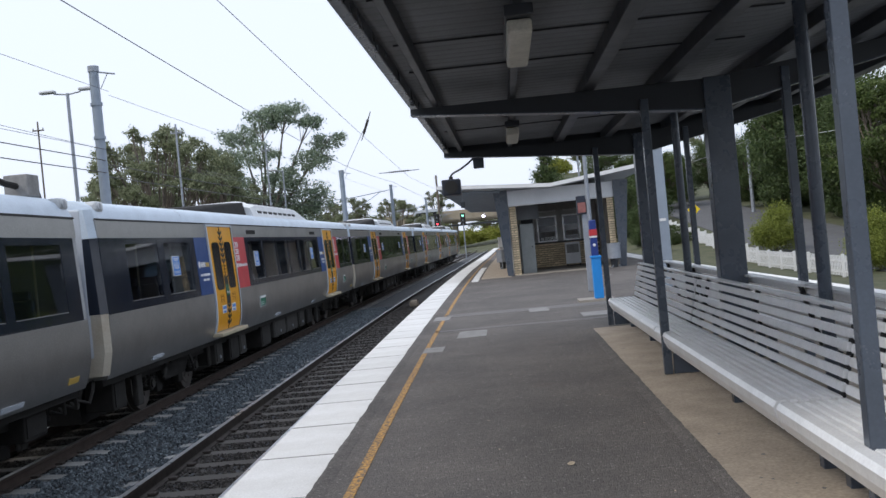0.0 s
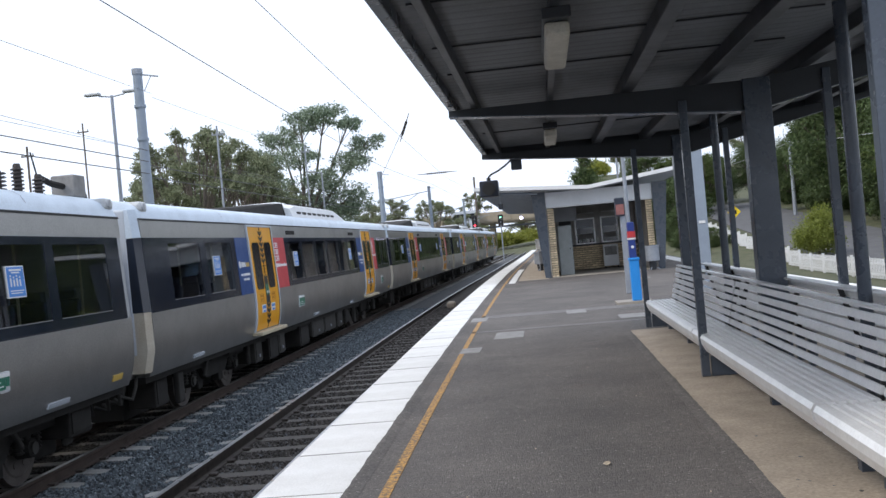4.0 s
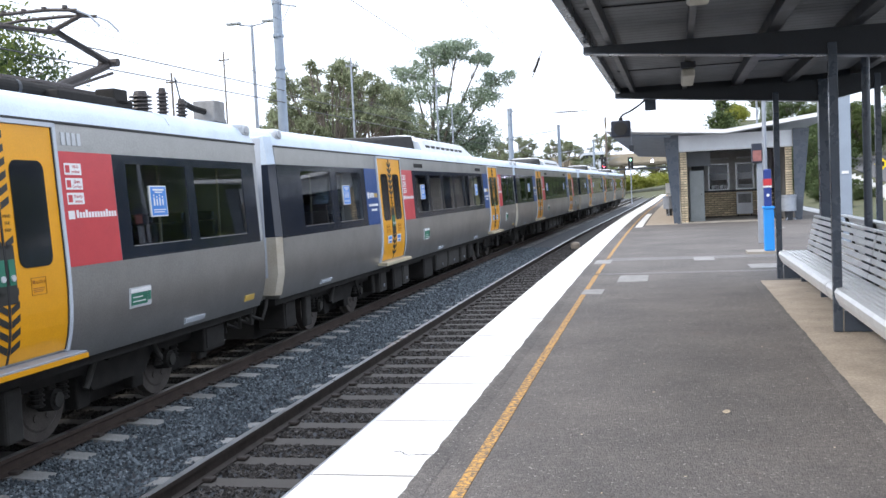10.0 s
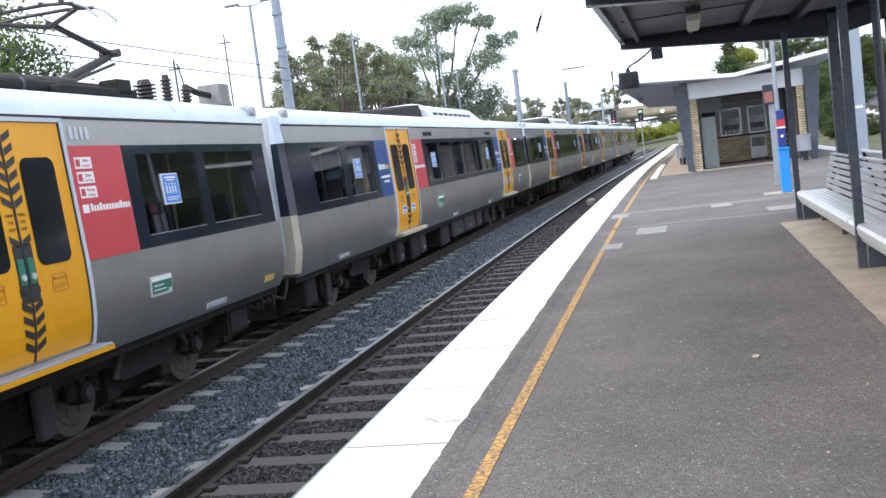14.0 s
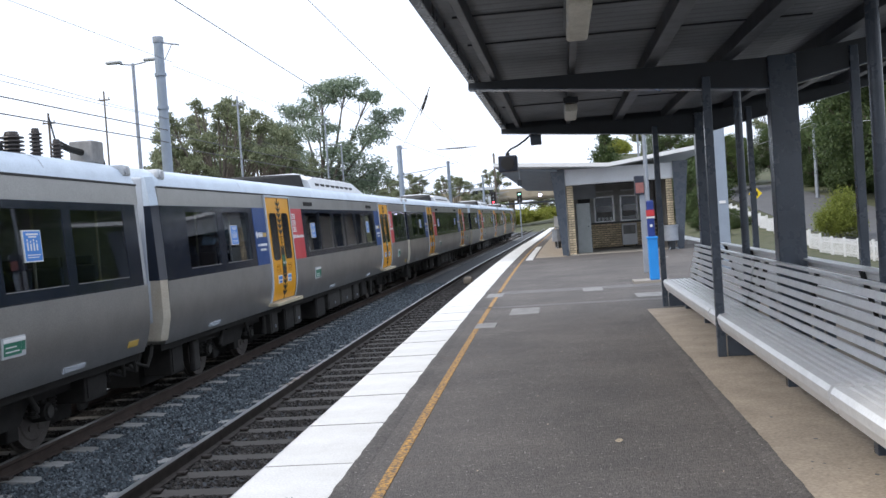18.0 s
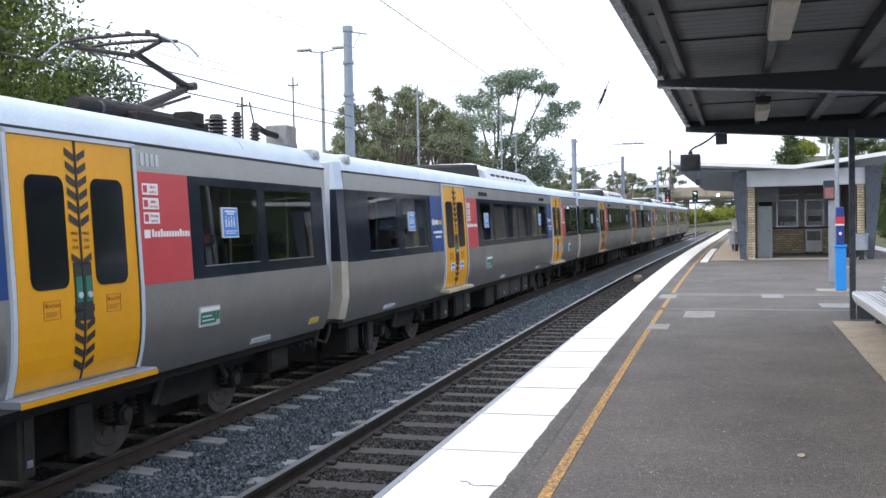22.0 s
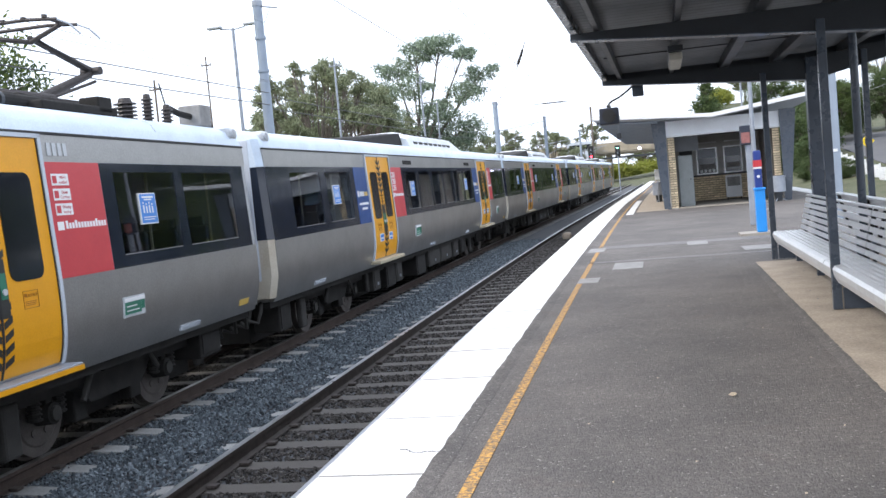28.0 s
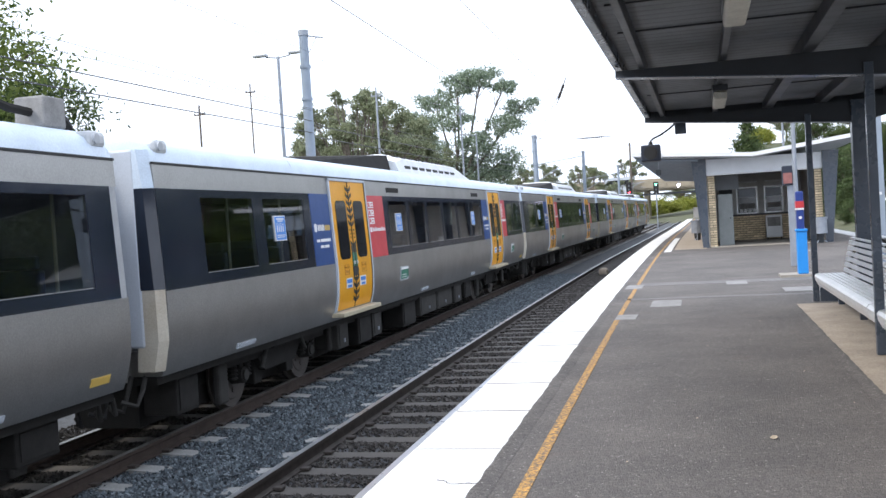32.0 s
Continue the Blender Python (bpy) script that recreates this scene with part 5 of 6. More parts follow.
def ticket_machine():
    k = empty("vending_cabinet", label="plain grey steel vending cabinet standing in the hall", category="cabinet")
    part("cabinet", bx(1.70, 2.22, 34.3, 35.0, 0.03, 1.86, 0.02), M["cab"], k)
    part("cabinet_door", bx(1.73, 2.19, 34.28, 34.298, 0.12, 1.80, 0.004), M["cab"], k)
    part("lock", rod((2.12, 34.278, 1.0), (2.12, 34.265, 1.0), 0.025, n=10), M["steel_d"], k)


M["cab"] = mat("grey_cabinet", (0.23, 0.25, 0.25), 0.55, var=0.12)
ticket_machine()


def small_fridge():
    k = empty("notice_stand", label="white display stand before the ticket counter", category="stand")
    part("panel", bx(3.52, 4.12, 37.72, 37.86, 0.12, 0.98, 0.01), M["white"], k)
    part("printed_sheet", bx(3.58, 4.06, 37.712, 37.719, 0.55, 0.90), M["patch"], k)
    for x in (3.55, 4.05):
        part("leg", bx(x, x + 0.04, 37.76, 37.82, 0.03, 0.13), M["steel_d"], k)


small_fridge()


def litter_bin(x, y, label, z0=0.0):
    b = empty("litter_bin", pose(x, y, z0), label=label, category="bin", group="litter bins")
    part("drum", rod((0, 0, 0.32), (0, 0, 0.82), 0.25, n=24), M["galv"], b)
    part("rim", rod((0, 0, 0.80), (0, 0, 0.87), 0.272, n=24), M["galv"], b)
    part("opening", rod((0, 0, 0.865), (0, 0, 0.873), 0.17, n=20), M["black"], b)
    part("stand", rod((0, 0, 0.0), (0, 0, 0.33), 0.12, 0.15, n=12), M["steel_d"], b)
    for a in (0, 120, 240):
        part("foot", rod((0.1 * math.cos(radians(a)), 0.1 * math.sin(radians(a)), 0.1), (0.24 * math.cos(radians(a)), 0.24 * math.sin(radians(a)), 0.0), 0.018, n=6), M["galv"], b)
    return b


litter_bin(4.96, 33.3, "round stainless litter bin beside the brick pier")
litter_bin(0.92, 42.0, "round metal litter bin beside the station wall")


def side_seat():
    s = empty("wall_seat", label="grey seat along the station building wall", category="bench")
    part("seat", bx(1.0, 1.36, 43.5, 46.5, 0.40, 0.45, 0.01), M["alu"], s)
    for y in (43.8, 46.2):
        part("leg", bx(1.1, 1.2, y, y + 0.08, 0.012, 0.40), M["steel_d"], s)
    n = part("white_notice", bx(0.80, 1.02, 41.2, 41.24, 1.0, 1.45, 0.004), M["white"])
    tagged(n, "white notice board on a thin post beside the station", "notice")
    part("post", rod((0.91, 41.25, 0.0), (0.91, 41.25, 1.4), 0.02, n=8), M["galv"], n)


side_seat()


def security_camera():
    c = empty("security_camera", label="small camera hanging from the station roof edge", category="camera")
    part("drop_rod", rod((-0.25, 33.2, 3.3), (-0.25, 33.2, 2.85), 0.02, n=6), M["galv"], c)
    part("housing", bx(-0.33, -0.17, 33.05, 33.35, 2.64, 2.85, 0.02), M["steel_d"], c)


security_camera()


# ---- masts, wires, signals, bridge, street ----
def mast(x, y, h, r=0.16, arm=0.0):
    z0 = bank(x, y)
    m = empty("catenary_mast", pose(x, y, z0), label="blue-grey steel catenary mast", category="mast", group="catenary masts")
    part("shaft", rod((0, 0, 0), (0, 0, h - z0), r, r * 0.82, n=14), M["fasciasteel"], m)
    part("cap", rod((0, 0, h - z0 - 0.03), (0, 0, h - z0 + 0.12), r * 0.95, n=14), M["galv"], m)
    for z in (h - z0 - 0.9, h - z0 - 1.8):
        part("clamp", rod((0, 0, z - 0.04), (0, 0, z + 0.04), r * 1.04, n=14), M["fasciasteel"], m)
    part("top_bracket", rod((0, 0, h - z0 - 0.02), (0.62, -0.1, h - z0 - 0.16), 0.022, n=6), M["galv"], m)
    part("bracket_tie", rod((r, 0, h - z0 - 0.5), (0.4, -0.06, h - z0 - 0.12), 0.012, n=5), M["galv"], m)
    if arm:
        t = RAIL + 5.2 - z0
        part("cantilever", rod((0, 0, t + 0.4), (arm, 0, t + 0.75), 0.03, n=8), M["galv"], m)
        part("strut", rod((0, 0, t - 0.7), (arm * 0.8, 0, t + 0.65), 0.025, n=8), M["galv"], m)
        own = lathe((0, 0, 0), ribs(0.075, 0.035, 0.07, 6))
        bmesh.ops.transform(own, matrix=pose(0.3, 0, t + 0.44, 0, 84, 0), verts=own.verts)
        part("insulator", own, M["lens"], m)
        part("registration_arm", rod((arm * 0.8, 0, t + 0.1), (arm + 0.1, 0, t), 0.018, n=6), M["galv"], m)
    return m


mast(-9.36, 23.7, 6.95, 0.155)
mast(-9.05, 60.2, 6.6, 0.19, 3.0)
mast(-9.6, 92.0, 7.4, 0.18, 3.4)
mast(-9.2, 128.0, 7.4, 0.18, 3.4)
mast(9.6, 118.0, 7.6, 0.18, -4.2)
lamp_post(-14.4, 33.1, 8.28, (-1, 1), 0.085, "tall galvanised lamp post with two lamp heads")
lamp_post(-14.2, 66.0, 7.6, (-1,), 0.08, "tall galvanised lamp post with one lamp head")


def thin_pole(x, y, h, r, label, wood=False):
    z0 = bank(x, y)
    p = empty("pole", pose(x, y, z0), label=label, category="pole", group="poles")
    part("shaft", rod((0, 0, 0), (0, 0, h - z0), r, r * 0.75, n=10), M["bark"] if wood else M["galv"], p)
    part("crossarm", bx(-0.28, 0.28, -0.03, 0.03, h - z0 - 0.45, h - z0 - 0.39), M["bark"] if wood else M["galv"], p)
    own = bmesh.new()
    for x in (-0.24, 0.24):
        rod((x, 0, h - z0 - 0.39), (x, 0, h - z0 - 0.3), 0.03, n=6, bm=own)
    part("pin_insulator", own, M["lens"], p)
    return p


thin_pole(-14.0, 43.5, 8.3, 0.06, "thin pale steel pole with a small crossarm")
thin_pole(-14.0, 60.8, 9.0, 0.07, "thin pale steel pole beside the trees")
thin_pole(-20.4, 42.8, 9.0, 0.05, "thin wooden pole with a short crossarm", True)
thin_pole(-20.1, 37.0, 7.3, 0.06, "leaning wooden pole with a short crossarm", True)
thin_pole(-9.0, 150.0, 12.0, 0.2, "wooden power pole behind the railway", True)
thin_pole(27.0, 100.0, 9.0, 0.2, "pale concrete power pole beside the street")
thin_pole(9.0, 95.0, 12.0, 0.12, "grey steel pole behind the station", False)


def wire(name, pts, r, material, label):
    w = part(name, tube(pts, r, 5), material)
    tagged(w, label, "wire", "overhead wires")


def sag(a, b, drop, n=14):
    return [tuple(a[i] + (b[i] - a[i]) * k / n - (drop * 4 * (k / n) * (1 - k / n) if i == 2 else 0) for i in range(3)) for k in range(n + 1)]


M["wirem"] = mat("dark_wire", (0.05, 0.05, 0.055), 0.5, var=0.05)
RUN = {
    FAR: ((-25.0, 6.95), (14.0, 6.08), (42.0, 5.42), (60.2, 5.6), (92.0, 5.4), (128.0, 5.6), (175.0, 5.5)),
    NEAR: ((-25.0, 6.4), (12.0, 5.22), (40.0, 4.45), (60.2, 4.7), (92.0, 4.6), (128.0, 4.7), (175.0, 4.7)),
}
for _c, _stops in RUN.items():
    for (ya, za), (yb, zb) in zip(_stops, _stops[1:]):
        wire("messenger_wire", sag((edge(ya) + _c, ya, za), (edge(yb) + _c, yb, zb), 0.05, 8), 0.010 if _c == FAR else 0.006, M["wirem"], "thin dark overhead wire above the track")
        if _c == FAR:
            wire("contact_wire", sag((edge(ya) + _c, ya, 3.72), (edge(yb) + _c, yb, 3.72), 0.0, 4), 0.004, M["wirem"], "thin contact wire above the track")
for dx, z, _r in ((-0.15, 4.53, 0.013), (-0.15, 4.20, 0.013), (-0.15, 4.83, 0.006), (0.1, 6.36, 0.006)):
    ys = (-30.0, 23.7, 60.2, 92.0)
    for ya, yb in zip(ys, ys[1:]):
        wire("feeder_wire", sag((-9.1 + dx, ya, z - 0.1), (-9.1 + dx, yb, z), 0.05), _r, M["wirem"], "dark feeder wire along the masts")
wire("stay_wire", sag((-9.05, 60.2, 6.2), (-4.95, 45.0, 7.76), 0.0, 3), 0.014, M["wirem"], "diagonal stay wire with insulators")
wire("street_wire", sag((27, 100, 8.9), (33, 40, 8.0), 1.2), 0.02, M["lens"], "pale power line along the street")
wire("street_wire", sag((27, 100, 8.9), (17, 170, 9.5), 1.2), 0.02, M["lens"], "pale power line along the street")


def section_insulator(p, d, n):
    p, d = Vector(p), Vector(d)
    bm = lathe((0, 0, 0), [(0.018, -5 * d.length)] + ribs(0.07, 0.03, d.length, n) + [(0.018, (n + 5) * d.length)], 8)
    bmesh.ops.transform(bm, matrix=Matrix.Translation(p) @ d.to_track_quat("Z", "Y").to_matrix().to_4x4(), verts=bm.verts)
    s = part("section_insulator", bm, M["insul"])
    tagged(s, "ribbed insulator hung in the overhead wires", "insulator", "wire insulators")


section_insulator((-5.5, 47.0, 7.35), (0.06, -0.22, 0.045), 9)
section_insulator((-6.4, 64.0, 6.56), (0.14, 0.0, 0.0), 10)


def signal(x, y, h, col):
    z0 = bank(x, y)
    s = empty("rail_signal", pose(x, y, z0), label=f"black railway signal showing {col}", category="signal", group="railway signals")
    part("post", rod((0, 0, 0), (0, 0, h - z0), 0.08, n=10), M["galv"], s)
    part("backboard", bx(-0.32, 0.32, -0.05, 0.05, h - z0 - 1.3, h - z0 + 0.2, 0.03), M["black"], s)
    for k, c in enumerate(("red", "yellow", "green")):
        z = h - z0 - 1.0 + 0.45 * k
        part("lens", rod((0, -0.055, z), (0, -0.075, z), 0.11, n=16), M["sig_" + c] if c == col else M["black"], s)
        part("hood", rod((0, -0.06, z + 0.12), (0, -0.3, z + 0.10), 0.10, 0.09, n=10), M["black"], s)


M["sig_red"] = glow("red_signal_light", (1.0, 0.05, 0.08), 9)
M["sig_green"] = glow("green_signal_light", (0.25, 1.0, 0.65), 9)
M["sig_yellow"] = M["black"]
signal(-6.8, 112.0, 4.6, "red")
signal(-3.98, 118.0, 4.55, "green")
M["whitelamp"] = glow("bluish_white_lamp", (0.75, 0.72, 1.0), 12)


def white_signal():
    s = empty("station_lamp", label="bright bluish lamp under the far station roof", category="lamp")
    part("bracket", rod((-0.18, 62.0, 3.3), (-0.18, 62.0, 2.95), 0.03, n=6), M["galv"], s)
    part("bulb", rod((-0.26, 61.9, 2.87), (-0.10, 61.9, 2.92), 0.075, n=14), M["whitelamp"], s, "glowing bluish white bulb")


white_signal()


def bridge():
    b = empty("road_bridge", label="tan concrete road bridge over the railway", category="bridge")
    part("deck", bx(-75, 34, 200, 209, 5.2, 6.1, 0.05), M["tan"], b)
    part("parapet", bx(-75, 34, 199.7, 200.0, 5.5, 7.7, 0.05), M["tan"], b, "tan concrete parapet")
    for x in span(-70, 30, 20):
        part("parapet_panel", bx(x, x + 4.6, 199.6, 199.69, 5.75, 7.45, 0.03), M["tan"], b)
    for x in (-24, -9.5, 5.5, 20):
        part("pier", bx(x - 0.5, x + 0.5, 201, 208, -2, 5.2, 0.05), M["tan"], b)
    k = part("kiosk", bx(-17.5, -12.0, 196, 199.5, 4.6, 8.3, 0.05), M["pale"], b, "pale boxed lift landing")
    part("kiosk_window", bx(-16.9, -12.6, 195.93, 195.99, 6.5, 7.7), M["glass"], k)
    part("walkway", bx(-12, 16, 196, 199, 4.3, 4.65), M["steel_d"], b, "dark footway girder")
    part("walkway_leg", bx(-14, -13.6, 197, 197.4, -2, 4.6), M["galv"], b)


M["tan"] = mat("tan_concrete", (0.36, 0.31, 0.23), 0.85, var=0.15, scale=0.5)
bridge()


def picket_fence():
    f = empty("picket_fence", label="white picket fence stepping up beside the street", category="fence")
    pale = bx(-0.04, 0.04, -0.012, 0.012, 0, 0.92)
    me = bpy.data.meshes.new("pale")
    pale.to_mesh(me)
    pale.free()
    me.materials.append(M["white"])
    for k in range(27):
        y0 = 40 + k * 2.4
        z = bank(16, y0 + 1.2)
        part("post", bx(15.94, 16.06, y0 - 0.06, y0 + 0.06, z - 0.3, z + 1.05, 0.01), M["white"], f)
        part("rail", bx(16.02, 16.07, y0 + 0.07, y0 + 2.33, z + 0.2, z + 0.28), M["white"], f)
        part("rail", bx(16.02, 16.07, y0 + 0.07, y0 + 2.33, z + 0.68, z + 0.76), M["white"], f)
        for j in range(11):
            share("pale", me, pose(16.0, y0 + 0.17 + j * 0.205, z + 0.06, 0, 0, 90), f)


picket_fence()


def street_sign(x, y):
    z = bank(x, y)
    s = empty("road_sign", pose(x, y, z), label="yellow diamond road sign with a black symbol", category="road sign")
    part("post", rod((0, 0, 0), (0, 0, 2.6), 0.035, n=8), M["galv"], s)
    d = part("plate", bx(-0.38, 0.38, -0.02, 0.0, -0.38, 0.38, 0.01), M["signyellow"], s, "yellow diamond plate")
    d.matrix_basis = pose(0, -0.04, 2.2, 0, 45, 0)
    for dx in (-0.12, 0.12):
        part("symbol", bx(dx - 0.07, dx + 0.07, -0.075, -0.065, 2.02, 2.38), M["black"], s)


M["signyellow"] = mat("sign_yellow", (0.85, 0.62, 0.02), 0.45, var=0.04)
street_sign(17.0, 80.0)


def house(x, y, w, d, h, wall, roof, turn, label):
    z = bank(x, y)
    b = empty("house", pose(x, y, z, 0, 0, turn), label=label, category="house", group="houses")
    part("wall", bx(-w / 2, w / 2, -d / 2, d / 2, -1, h, 0.02), wall, b)
    bm = bmesh.new()
    vs = [bm.verts.new(v) for v in ((-w / 2 - 0.5, -d / 2 - 0.5, h), (w / 2 + 0.5, -d / 2 - 0.5, h), (w / 2 + 0.5, d / 2 + 0.5, h), (-w / 2 - 0.5, d / 2 + 0.5, h), (-w / 4, 0, h + 2), (w / 4, 0, h + 2))]
    for f in ((0, 1, 5, 4), (1, 2, 5), (2, 3, 4, 5), (3, 0, 4), (3, 2, 1, 0)):
        bm.faces.new([vs[i] for i in f])
    bmesh.ops.recalc_face_normals(bm, faces=bm.faces)
    part("roof", bm, roof, b)
    for wx in (-w / 3, 0, w / 3):
        q = part("window", bx(wx - 0.7, wx + 0.7, -d / 2 - 0.06, -d / 2 - 0.003, h - 1.9, h - 0.7, 0.01), M["white"], b)
        part("pane", bx(wx - 0.6, wx + 0.6, -d / 2 - 0.07, -d / 2 - 0.063, h - 1.8, h - 0.8), M["glass"], q)


M["wallblue"] = mat("weatherboard_blue", (0.20, 0.30, 0.40), 0.7, var=0.1)
M["walldark"] = mat("dark_brick_wall", (0.10, 0.07, 0.06), 0.8, var=0.2)
M["tinroof"] = mat("tin_roof", (0.30, 0.31, 0.32), 0.5, var=0.15)
house(38, 76, 11, 8, 3.6, M["wallblue"], M["tinroof"], 70, "blue weatherboard house behind street trees")
house(44, 118, 9, 7, 3.2, M["walldark"], M["tinroof"], 40, "dark low house behind hedges")
house(-40, 95, 12, 9, 4.0, M["wallblue"], M["tinroof"], 20, "grey-blue house behind the railway trees")


# ---- trees and bushes ----
def leaf_mat(name, a, b):
    m = bpy.data.materials.new(name)
    m.use_nodes = True
    n, l = m.node_tree.nodes, m.node_tree.links
    p = n["Principled BSDF"]
    p.inputs["Roughness"].default_value = 0.55
    p.inputs["Specular IOR Level"].default_value = 0.35
    geo = n.new("ShaderNodeNewGeometry")
    mx = n.new("ShaderNodeMix")
    mx.data_type = "RGBA"
    mx.inputs["A"].default_value = (*a, 1)
    mx.inputs["B"].default_value = (*b, 1)
    l.new(geo.outputs["Random Per Island"], mx.inputs["Factor"])
    l.new(mx.outputs["Result"], p.inputs["Base Color"])
    tr = n.new("ShaderNodeBsdfTranslucent")
    l.new(mx.outputs["Result"], tr.inputs["Color"])
    ms = n.new("ShaderNodeMixShader")
    ms.inputs["Fac"].default_value = 0.42
    l.new(p.outputs["BSDF"], ms.inputs[1])
    l.new(tr.outputs["BSDF"], ms.inputs[2])
    l.new(ms.outputs["Shader"], n["Material Output"].inputs["Surface"])
    return m


M["leaf_gum"] = leaf_mat("gum_leaves", (0.095, 0.14, 0.095), (0.36, 0.43, 0.31))
M["leaf_olive"] = leaf_mat("olive_leaves", (0.09, 0.11, 0.06), (0.33, 0.36, 0.22))
M["leaf_street"] = leaf_mat("street_leaves", (0.03, 0.055, 0.014), (0.13, 0.17, 0.05))
M["leaf_dark"] = leaf_mat("dark_leaves", (0.035, 0.065, 0.022), (0.12, 0.16, 0.06))
M["leaf_bright"] = leaf_mat("bright_leaves", (0.06, 0.10, 0.02), (0.25, 0.30, 0.085))
M["leaf_bush"] = leaf_mat("bush_leaves", (0.10, 0.14, 0.022), (0.31, 0.34, 0.075))
M["leaf_yellow"] = leaf_mat("yellow_green_leaves", (0.14, 0.18, 0.03), (0.34, 0.34, 0.07))


def leaf_cloud(rng, blobs, count, size):
    """Small folded leaves strewn through uneven clumps inside each blob (x, y, z, rx, ry, rz)."""
    pos = []
    vol = np.array([b[3] * b[4] * b[5] for b in blobs]) ** 0.67
    share_n = (count * vol / vol.sum()).astype(int)
    for (x, y, z, rx, ry, rz), n in zip(blobs, share_n):
        clumps = max(6, n // 70)
        d = rng.normal(size=(clumps, 3))
        d /= np.linalg.norm(d, axis=1)[:, None]
        c = d * (0.35 + 0.65 * rng.random((clumps, 1)) ** 0.5) * (rx, ry, rz) + (x, y, z)
        who = rng.integers(0, clumps, n)
        spread = 0.20 * min(rx, ry, rz) + 0.8 * size
        pos.append(c[who] + rng.normal(size=(n, 3)) * spread * (1, 1, 0.7))
    p = np.concatenate(pos)
    n = len(p)
    a = rng.normal(size=(n, 3))
    a /= np.linalg.norm(a, axis=1)[:, None]
    b = np.cross(a, rng.normal(size=(n, 3)))
    b /= np.linalg.norm(b, axis=1)[:, None]
    s = size * (0.6 + 0.8 * rng.random((n, 1)))
    v = np.stack([p - a * s, p + b * s * 0.42, p + a * s, p - b * s * 0.42], 1).reshape(-1, 3)
    faces = np.arange(4 * n).reshape(-1, 4)
    return v.tolist(), faces.tolist()


def crown_mesh(seed, blobs, count, size, material):
    v, f = leaf_cloud(np.random.default_rng(seed), blobs, count, size)
    me = bpy.data.meshes.new("crown")
    me.from_pydata(v, [], f)
    me.materials.append(material)
    return me


def trunk_mesh(blobs, h0, r):
    """A tapered trunk that forks towards the middle of each blob."""
    bm = bmesh.new()
    fork = Vector((0, 0, h0))
    rod((0, 0, -1.2), (0.1 * r, 0, h0 * 0.5), r * 1.15, r * 0.9, n=9, bm=bm)
    rod((0.1 * r, 0, h0 * 0.5), fork, r * 0.9, r * 0.72, n=9, bm=bm)
    for x, y, z, rx, ry, rz in blobs:
        e = Vector((x, y, z))
        m = fork.lerp(e, 0.5) + Vector((0.15 * rx, -0.1 * ry, -0.12 * rz))
        rod(fork, m, r * 0.45, r * 0.3, n=7, bm=bm)
        rod(m, e, r * 0.3, r * 0.12, n=6, bm=bm)
        for k in range(4):
            a = radians(90 * k + 30)
            rod(m.lerp(e, 0.6), e + Vector((rx * 0.7 * math.cos(a), ry * 0.7 * math.sin(a), rz * 0.35)), r * 0.12, r * 0.04, n=5, bm=bm)
    return bm


def tree(kind_label, x, y, blobs, count, size, material, h0, r, seed, name="tree"):
    t = empty(name, pose(x, y, bank(x, y)), label=kind_label, category="tree", group="trees")
    part("trunk", trunk_mesh(blobs, h0, r), M["bark"], t)
    ob = new("crown", crown_mesh(seed, blobs, count, size, material))
    ob.parent = t
    return t


def copy_tree(t, x, y, turn, s, label=""):
    c = copy_thing(t, pose(x, y, bank(x, y), 0, 0, turn))
    c.scale = (s, s, s)
    if label:
        c["label"] = label
    return c


def puffs(seed, n, wide, low, high, r0, r1):
    """Uneven leaf clumps on the ends of limbs, with gaps between them."""
    rnd = random.Random(seed)
    out = []
    for k in range(n):
        z = low + (high - low) * rnd.random() ** 0.8
        f = (z - low) / (high - low)
        reach = wide * math.sin(math.pi * (0.18 + 0.72 * f)) * rnd.uniform(0.35, 1.0)
        a = rnd.uniform(0, 6.283)
        r = rnd.uniform(r0, r1) * (1.15 - 0.4 * f)
        out.append((reach * math.cos(a), reach * math.sin(a), z, r, r, r * 0.72))
    return out


